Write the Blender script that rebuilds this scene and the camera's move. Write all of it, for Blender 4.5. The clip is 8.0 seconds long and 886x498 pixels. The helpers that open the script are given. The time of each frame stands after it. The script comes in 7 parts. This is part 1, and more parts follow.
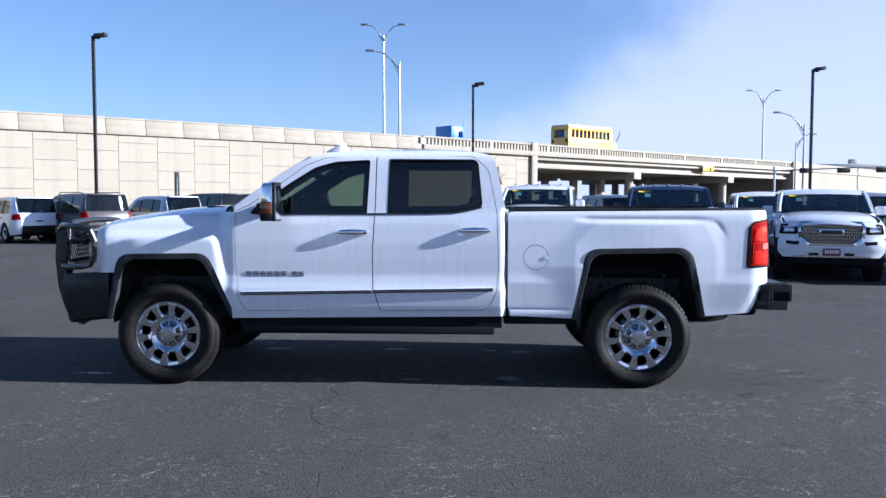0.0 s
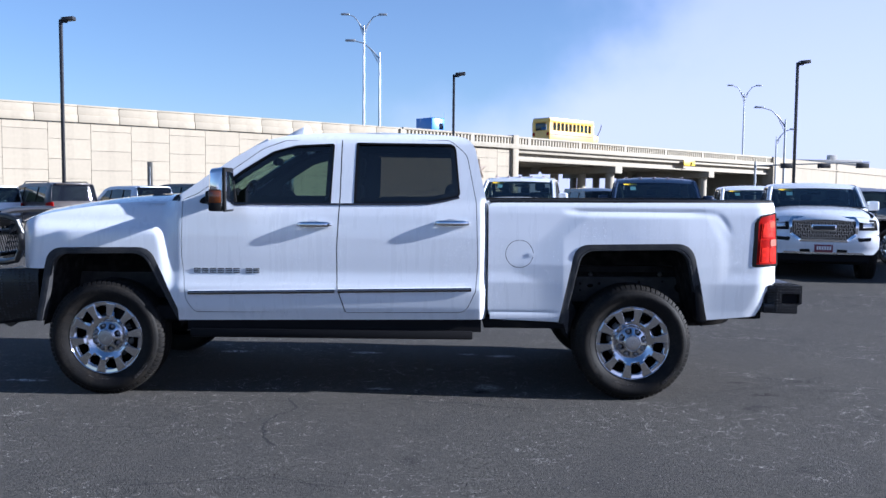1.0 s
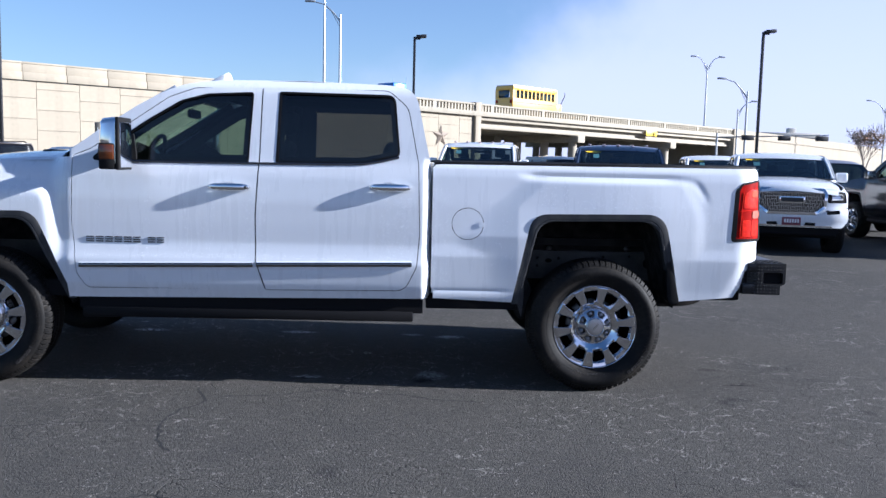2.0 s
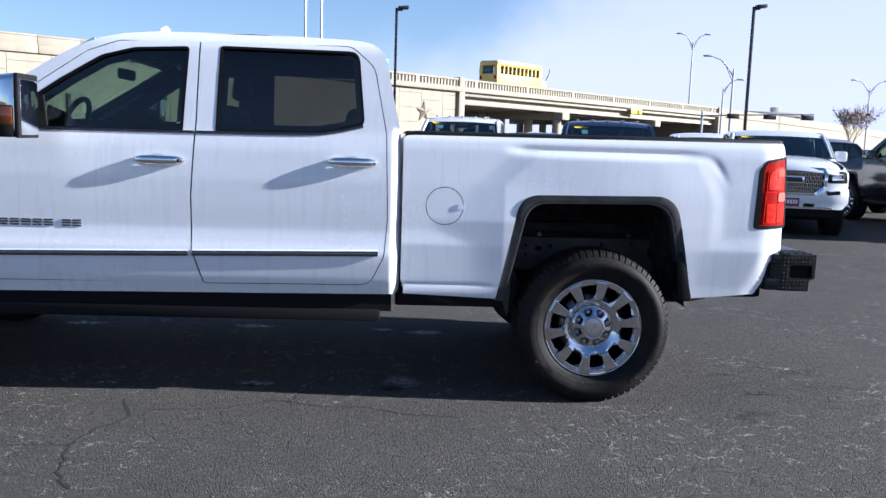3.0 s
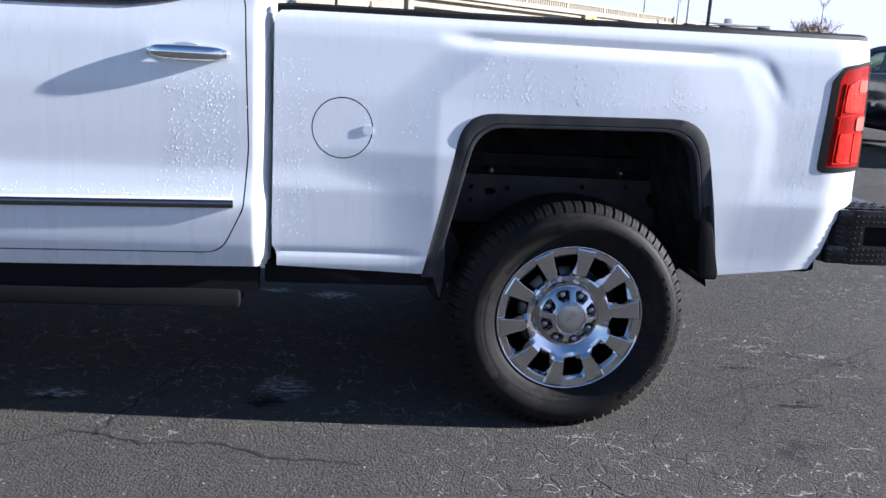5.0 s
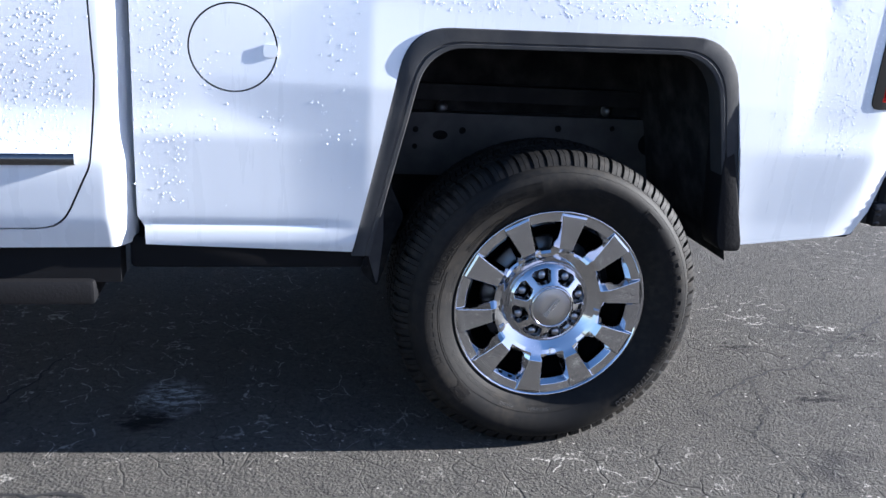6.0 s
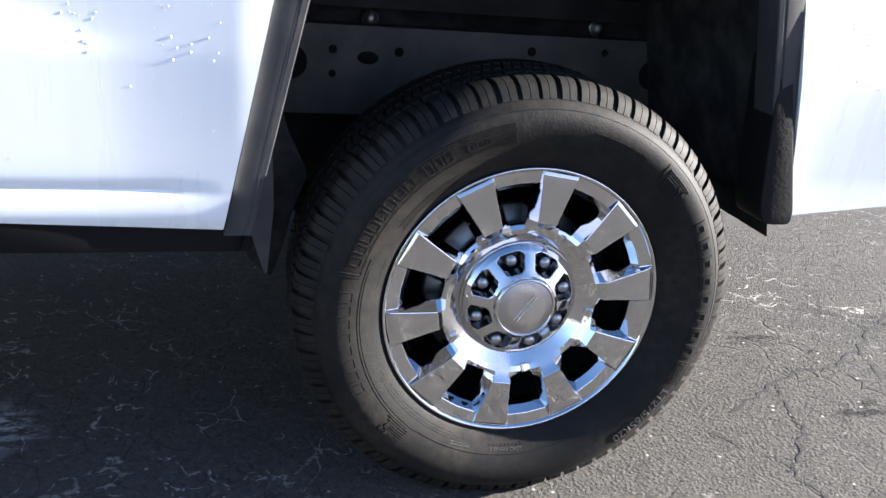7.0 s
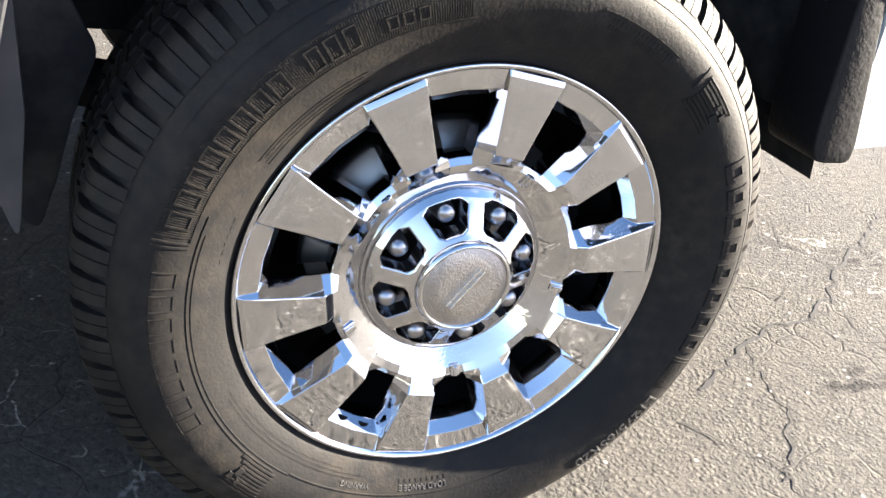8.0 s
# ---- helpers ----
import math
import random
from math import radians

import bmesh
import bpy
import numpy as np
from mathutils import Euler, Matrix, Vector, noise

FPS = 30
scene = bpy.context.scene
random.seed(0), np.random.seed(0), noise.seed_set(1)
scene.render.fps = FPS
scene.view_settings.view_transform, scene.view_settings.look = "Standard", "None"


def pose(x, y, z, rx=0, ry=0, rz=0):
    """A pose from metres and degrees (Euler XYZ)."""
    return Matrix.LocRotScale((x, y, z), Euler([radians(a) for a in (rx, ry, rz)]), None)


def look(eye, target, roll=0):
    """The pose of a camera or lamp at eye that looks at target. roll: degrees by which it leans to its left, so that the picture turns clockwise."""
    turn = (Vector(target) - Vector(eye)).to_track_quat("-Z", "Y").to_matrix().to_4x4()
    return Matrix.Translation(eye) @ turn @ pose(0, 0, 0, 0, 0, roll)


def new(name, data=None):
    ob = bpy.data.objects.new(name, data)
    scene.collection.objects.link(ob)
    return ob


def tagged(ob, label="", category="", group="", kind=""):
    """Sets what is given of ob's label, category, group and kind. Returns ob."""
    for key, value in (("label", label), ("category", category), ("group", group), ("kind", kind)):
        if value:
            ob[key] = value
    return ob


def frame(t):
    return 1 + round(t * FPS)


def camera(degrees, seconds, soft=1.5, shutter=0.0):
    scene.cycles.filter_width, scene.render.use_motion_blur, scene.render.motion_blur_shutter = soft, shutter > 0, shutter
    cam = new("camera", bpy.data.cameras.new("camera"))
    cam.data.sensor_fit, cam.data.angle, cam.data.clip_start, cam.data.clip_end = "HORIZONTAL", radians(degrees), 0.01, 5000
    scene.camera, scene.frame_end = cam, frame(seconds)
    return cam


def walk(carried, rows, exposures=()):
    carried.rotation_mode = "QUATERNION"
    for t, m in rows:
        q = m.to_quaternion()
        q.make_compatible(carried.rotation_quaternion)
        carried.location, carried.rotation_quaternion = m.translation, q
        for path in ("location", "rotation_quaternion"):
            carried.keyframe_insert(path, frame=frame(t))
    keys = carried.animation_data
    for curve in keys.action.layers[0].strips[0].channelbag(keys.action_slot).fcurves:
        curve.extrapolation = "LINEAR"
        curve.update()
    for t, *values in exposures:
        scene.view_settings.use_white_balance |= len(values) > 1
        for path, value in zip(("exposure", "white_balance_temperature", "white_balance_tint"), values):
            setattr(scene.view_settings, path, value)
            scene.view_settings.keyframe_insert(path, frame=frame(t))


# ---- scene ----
cam = camera(54.9, 8.0, soft=1.5)
PATH = [
    (0, (-1.382, -6.949, 1.565), (-1.446, -4.954, 1.445), 0.12),
    (0.5, (-1.355, -6.593, 1.539), (-1.407, -4.597, 1.415), 0.28),
    (1, (-1.350, -6.206, 1.535), (-1.368, -4.211, 1.399), 0.53),
    (1.5, (-1.270, -5.788, 1.510), (-1.234, -3.796, 1.335), 1.00),
    (3, (-1.107, -4.528, 1.450), (-0.994, -2.549, 1.188), 1.88),
    (3.5, (-1.046, -4.103, 1.433), (-0.904, -2.130, 1.137), 2.13),
    (4, (-0.967, -3.686, 1.410), (-0.798, -1.723, 1.066), 2.54),
    (4.5, (-0.914, -3.258, 1.391), (-0.708, -1.308, 0.999), 2.97),
    (5, (-0.840, -2.846, 1.373), (-0.600, -0.916, 0.905), 3.39),
    (5.2, (-0.816, -2.660, 1.341), (-0.533, -0.748, 0.829), 3.29),
    (6.3, (-0.715, -1.829, 1.225), (-0.289, 0.023, 0.601), 4.48),
    (6.5, (-0.675, -1.684, 1.185), (-0.226, 0.156, 0.545), 4.76),
    (7, (-0.547, -1.337, 1.086), (-0.052, 0.467, 0.376), 5.02),
    (7.5, (-0.451, -1.015, 1.005), (0.151, 0.689, 0.148), 7.98),
    (8, (-0.409, -0.743, 0.932), (0.353, 0.856, 0.002), 10.70),
]
EXPOSURES = [(0, 1.58, 4950, 14), (1.5, 1.61, 5050, 13), (3.5, 1.72, 5300, 12), (5.0, 1.86, 5350, 12), (6.3, 2.62, 5350, 11), (7.0, 3.02, 5800, 11), (8.0, 3.82, 6480, 10)]
walk(cam, [(t, look(eye, target, roll)) for t, eye, target, roll in PATH], EXPOSURES)

# ---------------------------------------------------------------- light
SUN = Vector((2.8, -0.245, 1.0)).normalized()
world = bpy.data.worlds.new("sky")
scene.world = world
world.use_nodes = True
wn = world.node_tree
bg = wn.nodes["Background"]
sky = wn.nodes.new("ShaderNodeTexSky")
sky.sky_type, sky.sun_disc = "NISHITA", False
sky.sun_elevation = math.asin(SUN.z)
sky.sun_rotation = math.atan2(SUN.x, SUN.y)
sky.air_density, sky.dust_density, sky.ozone_density = 1.0, 0.15, 3.0
# a bank of thin morning cloud, drawn over the sky by direction
tc = wn.nodes.new("ShaderNodeTexCoord")
sepd = wn.nodes.new("ShaderNodeSeparateXYZ")
wn.links.new(tc.outputs["Generated"], sepd.inputs[0])
nz = wn.nodes.new("ShaderNodeTexNoise")
nz.inputs["Scale"].default_value, nz.inputs["Detail"].default_value = 4.2, 7.0
wn.links.new(tc.outputs["Generated"], nz.inputs["Vector"])


def wmath(op, a, b=None, c=None):
    n = wn.nodes.new("ShaderNodeMath")
    n.operation = op
    for i, v in enumerate((a, b, c)):
        if v is None:
            continue
        if isinstance(v, (int, float)):
            n.inputs[i].default_value = v
        else:
            wn.links.new(v, n.inputs[i])
    return n.outputs[0]


# more cloud towards +x, less towards -x, none high up
bank = wmath("MULTIPLY_ADD", sepd.outputs[0], 1.5, 0.15)
bank = wmath("ADD", bank, wmath("MULTIPLY_ADD", nz.outputs["Fac"], 1.5, -0.75))
bank = wmath("SUBTRACT", bank, wmath("MULTIPLY", sepd.outputs[2], 1.0))
bank = wmath("ADD", bank, wmath("MULTIPLY", wmath("MAXIMUM", wmath("SUBTRACT", 0.14, sepd.outputs[2]), 0.0), 3.0))
ramp = wn.nodes.new("ShaderNodeMapRange")
ramp.interpolation_type = "SMOOTHSTEP"
ramp.inputs["From Min"].default_value, ramp.inputs["From Max"].default_value = -0.05, 0.5
ramp.inputs["To Min"].default_value, ramp.inputs["To Max"].default_value = 0.14, 0.88
wn.links.new(bank, ramp.inputs["Value"])
mixc = wn.nodes.new("ShaderNodeMix")
mixc.data_type = "RGBA"
# the thin veil fades out towards the zenith
clear = wmath("MAXIMUM", wmath("MULTIPLY_ADD", sepd.outputs[2], -1.6, 1.12), 0.0)
wn.links.new(wmath("MULTIPLY", ramp.outputs["Result"], wmath("MINIMUM", clear, 1.0)), mixc.inputs["Factor"])
wn.links.new(sky.outputs["Color"], mixc.inputs["A"])
mixc.inputs["B"].default_value = (7.05, 6.75, 8.1, 1)
wn.links.new(mixc.outputs["Result"], bg.inputs["Color"])
bg.inputs["Strength"].default_value = 0.0425

sun_data = bpy.data.lights.new("sun", "SUN")
sun_data.energy, sun_data.angle, sun_data.color = 5.0, radians(0.55), (1.0, 0.89, 0.74)
sun_ob = new("sun", sun_data)
sun_ob.matrix_world = look(tuple(SUN * 60), (0, 0, 0))


# ---------------------------------------------------------------- materials
def mat(name, color, rough=0.5, metal=0.0, coat=0.0, spec=0.5):
    m = bpy.data.materials.new(name)
    m.use_nodes = True
    p = m.node_tree.nodes["Principled BSDF"]
    p.inputs["Base Color"].default_value = (*color, 1)
    p.inputs["Roughness"].default_value = rough
    p.inputs["Metallic"].default_value = metal
    p.inputs["Coat Weight"].default_value = coat
    p.inputs["Coat Roughness"].default_value = 0.04
    p.inputs["Specular IOR Level"].default_value = spec
    return m


class Nodes:
    """Short hand for wiring a material's nodes."""

    def __init__(self, m):
        self.t = m.node_tree
        self.p = self.t.nodes["Principled BSDF"]
        self.coord = self.t.nodes.new("ShaderNodeTexCoord").outputs["Object"]

    def put(self, value, socket):
        if isinstance(value, (int, float)):
            socket.default_value = value
        elif isinstance(value, tuple):
            socket.default_value = (*value, 1) if len(value) == 3 and socket.type == "RGBA" else value
        else:
            self.t.links.new(value, socket)

    def noise(self, scale, detail=4.0, rough=0.55, vec=None, dist=0.0):
        n = self.t.nodes.new("ShaderNodeTexNoise")
        n.inputs["Scale"].default_value, n.inputs["Detail"].default_value = scale, detail
        n.inputs["Roughness"].default_value, n.inputs["Distortion"].default_value = rough, dist
        self.t.links.new(vec or self.coord, n.inputs["Vector"])
        return n.outputs["Fac"]

    def voronoi(self, scale, feature="F1", vec=None, rand=1.0):
        n = self.t.nodes.new("ShaderNodeTexVoronoi")
        n.feature = feature
        n.inputs["Scale"].default_value, n.inputs["Randomness"].default_value = scale, rand
        self.t.links.new(vec or self.coord, n.inputs["Vector"])
        return n

    def warp(self, amount, scale):
        n = self.t.nodes.new("ShaderNodeTexNoise")
        n.inputs["Scale"].default_value = scale
        self.t.links.new(self.coord, n.inputs["Vector"])
        a = self.t.nodes.new("ShaderNodeVectorMath")
        a.operation = "MULTIPLY_ADD"
        self.t.links.new(n.outputs["Color"], a.inputs[0])
        a.inputs[1].default_value = (amount,) * 3
        self.t.links.new(self.coord, a.inputs[2])
        return a.outputs[0]

    def scaled(self, v):
        n = self.t.nodes.new("ShaderNodeMapping")
        n.inputs["Scale"].default_value = v
        self.t.links.new(self.coord, n.inputs["Vector"])
        return n.outputs[0]

    def ramp(self, value, lo, hi, a=0.0, b=1.0):
        n = self.t.nodes.new("ShaderNodeMapRange")
        n.inputs["From Min"].default_value, n.inputs["From Max"].default_value = lo, hi
        n.inputs["To Min"].default_value, n.inputs["To Max"].default_value = a, b
        self.t.links.new(value, n.inputs["Value"])
        return n.outputs["Result"]

    def math(self, op, a, b=0.0):
        n = self.t.nodes.new("ShaderNodeMath")
        n.operation = op
        self.put(a, n.inputs[0])
        self.put(b, n.inputs[1])
        return n.outputs[0]

    def mix(self, fac, a, b, blend="MIX"):
        n = self.t.nodes.new("ShaderNodeMix")
        n.data_type, n.blend_type = "RGBA", blend
        self.put(fac, n.inputs["Factor"])
        self.put(a, n.inputs["A"])
        self.put(b, n.inputs["B"])
        return n.outputs["Result"]

    def island(self):
        return self.t.nodes.new("ShaderNodeNewGeometry").outputs["Random Per Island"]

    def random(self):
        return self.t.nodes.new("ShaderNodeObjectInfo").outputs["Random"]

    def color(self, v):
        self.put(v, self.p.inputs["Base Color"])

    def rough(self, v):
        self.put(v, self.p.inputs["Roughness"])

    def bump(self, h, strength=0.3, dist=0.01):
        n = self.t.nodes.new("ShaderNodeBump")
        n.inputs["Strength"].default_value, n.inputs["Distance"].default_value = strength, dist
        self.put(h, n.inputs["Height"])
        self.t.links.new(n.outputs["Normal"], self.p.inputs["Normal"])


def paint(name, color, metal=0.0, rough=0.28, dirt=0.06):
    m = mat(name, color, rough, metal, coat=1.0 if sum(color) > 0.3 else 0.45, spec=0.5 if sum(color) > 0.3 else 0.2)
    n = Nodes(m)
    streak = n.noise(1.0, 5, 0.6, n.scaled((16, 16, 1.2)))
    cloud = n.noise(2.2, 4)
    f = n.math("MULTIPLY", n.ramp(streak, 0.5, 0.75), n.ramp(cloud, 0.4, 0.65))
    dusty = tuple(0.75 * c + 0.25 * g for c, g in zip(color, (0.34, 0.31, 0.27)))
    n.color(n.mix(n.math("MULTIPLY", f, dirt * 6), color, dusty))
    n.rough(n.ramp(streak, 0.3, 0.8, rough * 0.8, rough * 1.5))
    n.put(n.ramp(streak, 0.4, 0.75, 0.03, 0.16), n.p.inputs["Coat Roughness"])
    return m


def glass(name, tint, gloss=1.0, base=0.045):
    m = bpy.data.materials.new(name)
    m.use_nodes = True
    t = m.node_tree
    t.nodes.clear()
    out = t.nodes.new("ShaderNodeOutputMaterial")
    mix = t.nodes.new("ShaderNodeMixShader")
    tr = t.nodes.new("ShaderNodeBsdfTransparent")
    gl = t.nodes.new("ShaderNodeBsdfGlossy")
    fr = t.nodes.new("ShaderNodeLayerWeight")
    fr.inputs["Blend"].default_value = 0.5
    pw = t.nodes.new("ShaderNodeMath")
    pw.operation = "POWER"
    pw.inputs[1].default_value = 5.0
    ma = t.nodes.new("ShaderNodeMath")
    ma.operation = "MULTIPLY_ADD"
    ma.inputs[1].default_value, ma.inputs[2].default_value = 0.93 - base, base
    t.links.new(fr.outputs["Facing"], pw.inputs[0])
    t.links.new(pw.outputs[0], ma.inputs[0])
    tr.inputs["Color"].default_value = (*tint, 1)
    gl.inputs["Roughness"].default_value = 0.01
    gl.inputs["Color"].default_value = (gloss, gloss, gloss, 1)
    t.links.new(ma.outputs[0], mix.inputs[0])
    t.links.new(tr.outputs[0], mix.inputs[1])
    t.links.new(gl.outputs[0], mix.inputs[2])
    t.links.new(mix.outputs[0], out.inputs[0])
    return m


M_WHITE = paint("white_paint", (0.68, 0.70, 0.735), dirt=0.09)
M_WHITE2 = paint("silver_white_paint", (0.74, 0.75, 0.77))
M_BLUE = paint("navy_paint", (0.012, 0.022, 0.05), rough=0.3, dirt=0.008)
M_GREY = paint("charcoal_paint", (0.007, 0.0085, 0.012), rough=0.2, dirt=0.002)
M_BLACKP = paint("black_paint", (0.012, 0.012, 0.014), rough=0.3, dirt=0.008)
M_BROWN = paint("brown_paint", (0.045, 0.038, 0.036), rough=0.3, dirt=0.008)
M_SILVER = paint("silver_blue_paint", (0.34, 0.38, 0.46), metal=0.4, rough=0.35)

M_CHROME = mat("chrome", (0.78, 0.79, 0.81), 0.06, 1.0)
_n = Nodes(M_CHROME)
_n.rough(_n.ramp(_n.noise(60, 4), 0.4, 0.75, 0.03, 0.14))
M_RIM = mat("polished_chrome_rim", (0.58, 0.59, 0.62), 0.10, 1.0)
_n = Nodes(M_RIM)
_drops = _n.voronoi(170, "F1")
_wet = _n.ramp(_n.noise(9, 3), 0.5, 0.62)
_n.rough(_n.ramp(_n.noise(40, 5), 0.4, 0.75, 0.03, 0.12))
_n.bump(_n.math("MULTIPLY", _n.ramp(_drops.outputs["Distance"], 0.0, 0.5, 1, 0), _wet), 0.05, 0.002)
M_STEEL = mat("dull_steel", (0.32, 0.31, 0.30), 0.45, 1.0)
M_LUG = mat("lug_nut_steel", (0.35, 0.35, 0.37), 0.3, 1.0)
M_CAP = mat("brushed_cap", (0.36, 0.35, 0.34), 0.36, 1.0)
_n = Nodes(M_CAP)
_n.bump(_n.noise(420, 4), 0.5, 0.002)

M_PLASTIC = mat("black_plastic", (0.010, 0.010, 0.011), 0.55, spec=0.12)
_n = Nodes(M_PLASTIC)
_n.bump(_n.noise(260, 3), 0.25, 0.002)
_n.color(_n.mix(_n.ramp(_n.noise(7, 5), 0.45, 0.75), (0.009, 0.009, 0.010), (0.024, 0.023, 0.021)))
M_STEP = mat("black_step_board", (0.006, 0.006, 0.007), 0.6, spec=0.12)
_n = Nodes(M_STEP)
_n.bump(_n.noise(120, 3), 0.3, 0.003)
M_FLARE = mat("grey_black_flare", (0.02, 0.02, 0.022), 0.5, spec=0.18)
_n = Nodes(M_FLARE)
_n.bump(_n.noise(300, 3), 0.2, 0.002)
_n.color(_n.mix(_n.ramp(_n.noise(9, 5), 0.45, 0.75), (0.032, 0.033, 0.036), (0.062, 0.059, 0.056)))
M_LINER = mat("wheel_well_liner", (0.016, 0.016, 0.017), 0.85, spec=0.06)
_n = Nodes(M_LINER)
_n.color(_n.mix(_n.ramp(_n.noise(14, 6), 0.42, 0.75), (0.014, 0.014, 0.015), (0.040, 0.038, 0.035)))
_n.bump(_n.noise(90, 5), 0.5, 0.004)
M_FRAME = mat("waxed_frame_steel", (0.035, 0.034, 0.033), 0.6, 0.2)
_n = Nodes(M_FRAME)
_n.color(_n.mix(_n.ramp(_n.noise(10, 6), 0.4, 0.7), (0.030, 0.030, 0.030), (0.060, 0.057, 0.053)))
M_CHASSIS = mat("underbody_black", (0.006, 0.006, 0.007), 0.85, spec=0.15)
M_RUBBER = mat("tyre_rubber", (0.018, 0.017, 0.016), 0.62, spec=0.13)
_n = Nodes(M_RUBBER)
_dust = _n.math("MULTIPLY", _n.ramp(_n.noise(6, 5), 0.35, 0.7), _n.ramp(_n.noise(55, 5), 0.3, 0.7))
_n.color(_n.mix(_dust, (0.0072, 0.0072, 0.0076), (0.027, 0.0228, 0.0180)))
_n.bump(_n.noise(240, 4), 0.25, 0.002)
M_RUBBER_TEXT = mat("tyre_lettering", (0.03, 0.028, 0.026), 0.6)
M_SEAL = mat("rubber_seal", (0.005, 0.005, 0.006), 0.7, spec=0.08)
M_TRIM = mat("interior_trim", (0.012, 0.012, 0.013), 0.8, spec=0.2)
M_SEAT = mat("black_leather", (0.016, 0.016, 0.018), 0.5)
_n = Nodes(M_SEAT)
_n.bump(_n.noise(120, 4), 0.3, 0.003)
M_GLASS_F = glass("front_side_glass", (0.30, 0.38, 0.33))
M_GLASS_R = glass("privacy_glass", (0.20, 0.21, 0.20))
M_GLASS_W = glass("windscreen_glass", (0.52, 0.66, 0.62), 1.0, 0.10)
M_GLASS_D = glass("dark_car_glass", (0.10, 0.13, 0.14))
M_BELT = mat("dark_chrome_belt", (0.18, 0.18, 0.19), 0.25, 1.0)
M_MIRROR = mat("mirror", (0.9, 0.9, 0.9), 0.02, 1.0)
M_RED = mat("red_lens", (0.30, 0.002, 0.001), 0.35, spec=0.06)
_n = Nodes(M_RED)
_n.color(_n.mix(_n.ramp(_n.noise(14, 3), 0.35, 0.65), (0.19, 0.0016, 0.0006), (0.38, 0.0040, 0.0008)))
_n.bump(_n.noise(90, 2), 0.2, 0.003)
M_REDB = mat("bright_red_lens", (0.55, 0.012, 0.002), 0.3, spec=0.12)
_n = Nodes(M_REDB)
_n.color(_n.mix(_n.ramp(_n.noise(40, 4), 0.4, 0.65), (0.42, 0.006, 0.001), (0.66, 0.022, 0.004)))
_n.bump(_n.voronoi(160, "F1", _n.scaled((1.0, 1.0, 1.0)), 0.2).outputs["Distance"], 0.35, 0.003)
M_CLEAR = mat("clear_lens", (0.55, 0.42, 0.40), 0.12, coat=1.0)
M_PINK = mat("milky_red_lens", (0.46, 0.13, 0.09), 0.15, coat=1.0)
M_ORANGE = mat("orange_red_lens", (0.60, 0.055, 0.008), 0.2, coat=0.8)
M_AMBER = mat("amber_lens", (0.10, 0.026, 0.005), 0.15, coat=0.6)
M_LAMP = mat("headlamp_reflector", (0.55, 0.57, 0.60), 0.18, 0.7, coat=1.0)
M_PLATE = mat("maroon_plate", (0.16, 0.03, 0.05), 0.4)
M_PLATEBAR = mat("plate_white", (0.75, 0.74, 0.74), 0.4)
M_STICKER = mat("yellow_sticker", (0.62, 0.42, 0.02), 0.6, spec=0.1)
M_PAPER = mat("pale_window_sheet", (0.45, 0.62, 0.70), 0.6)

# diamond plate: raised lozenges over black powder coat
M_DIAMOND = mat("black_diamond_plate", (0.008, 0.008, 0.009), 0.36, 0.0, coat=0.15, spec=0.35)
_n = Nodes(M_DIAMOND)
_v = _n.voronoi(30, "F1", _n.scaled((1.0, 1.0, 1.6)), 0.25)
_n.bump(_n.ramp(_v.outputs["Distance"], 0.15, 0.4, 1, 0), 0.8, 0.006)
M_POWDER = mat("black_powder_coat", (0.012, 0.012, 0.013), 0.32, coat=0.3)
_n = Nodes(M_POWDER)
_n.bump(_n.noise(300, 2), 0.15, 0.002)

# asphalt
M_ASPHALT = mat("asphalt", (0.05, 0.05, 0.052), 0.9, spec=0.12)
_n = Nodes(M_ASPHALT)
_stone = _n.voronoi(95, "F1")
_grit = _n.noise(260, 3, 0.75)
_big = _n.noise(0.55, 6, 0.6)
_mid = _n.noise(3.2, 6, 0.62)
_base = _n.mix(_n.ramp(_big, 0.35, 0.68), (0.045, 0.0435, 0.042), (0.070, 0.066, 0.059))
_base = _n.mix(_n.ramp(_mid, 0.35, 0.72), _base, (0.063, 0.059, 0.0535))
_sep = _n.t.nodes.new("ShaderNodeSeparateColor")
_n.t.links.new(_stone.outputs["Color"], _sep.inputs[0])
_base = _n.mix(_n.ramp(_sep.outputs[0], 0.45, 1.0, 0, 0.5), _base, (0.100, 0.093, 0.082))
_base = _n.mix(_n.ramp(_sep.outputs[1], 0.75, 1.0, 0, 0.5), _base, (0.022, 0.022, 0.022))
_base = _n.mix(_n.ramp(_grit, 0.52, 0.75, 0, 0.6), _base, (0.112, 0.104, 0.092))
# pale broken squiggles where fine cracks have filled with mineral dust
_c1 = _n.voronoi(5.0, "DISTANCE_TO_EDGE", _n.warp(0.30, 5.0))
_c2 = _n.voronoi(8.5, "DISTANCE_TO_EDGE", _n.warp(0.20, 9.0))
_l1 = _n.math("MULTIPLY", _n.ramp(_c1.outputs["Distance"], 0.006, 0.014, 1, 0), _n.ramp(_n.noise(8.0, 3), 0.51, 0.55))
_l2 = _n.math("MULTIPLY", _n.ramp(_c2.outputs["Distance"], 0.008, 0.020, 1, 0), _n.ramp(_n.noise(11.0, 3), 0.53, 0.57))
_pale = _n.math("MULTIPLY", _n.math("MAXIMUM", _l1, _l2), _n.ramp(_n.noise(0.8, 4), 0.44, 0.58))
_pale = _n.math("MULTIPLY", _pale, _n.ramp(_n.noise(75, 3), 0.42, 0.52))
_dot = _n.voronoi(26, "F1")
_dsep = _n.t.nodes.new("ShaderNodeSeparateColor")
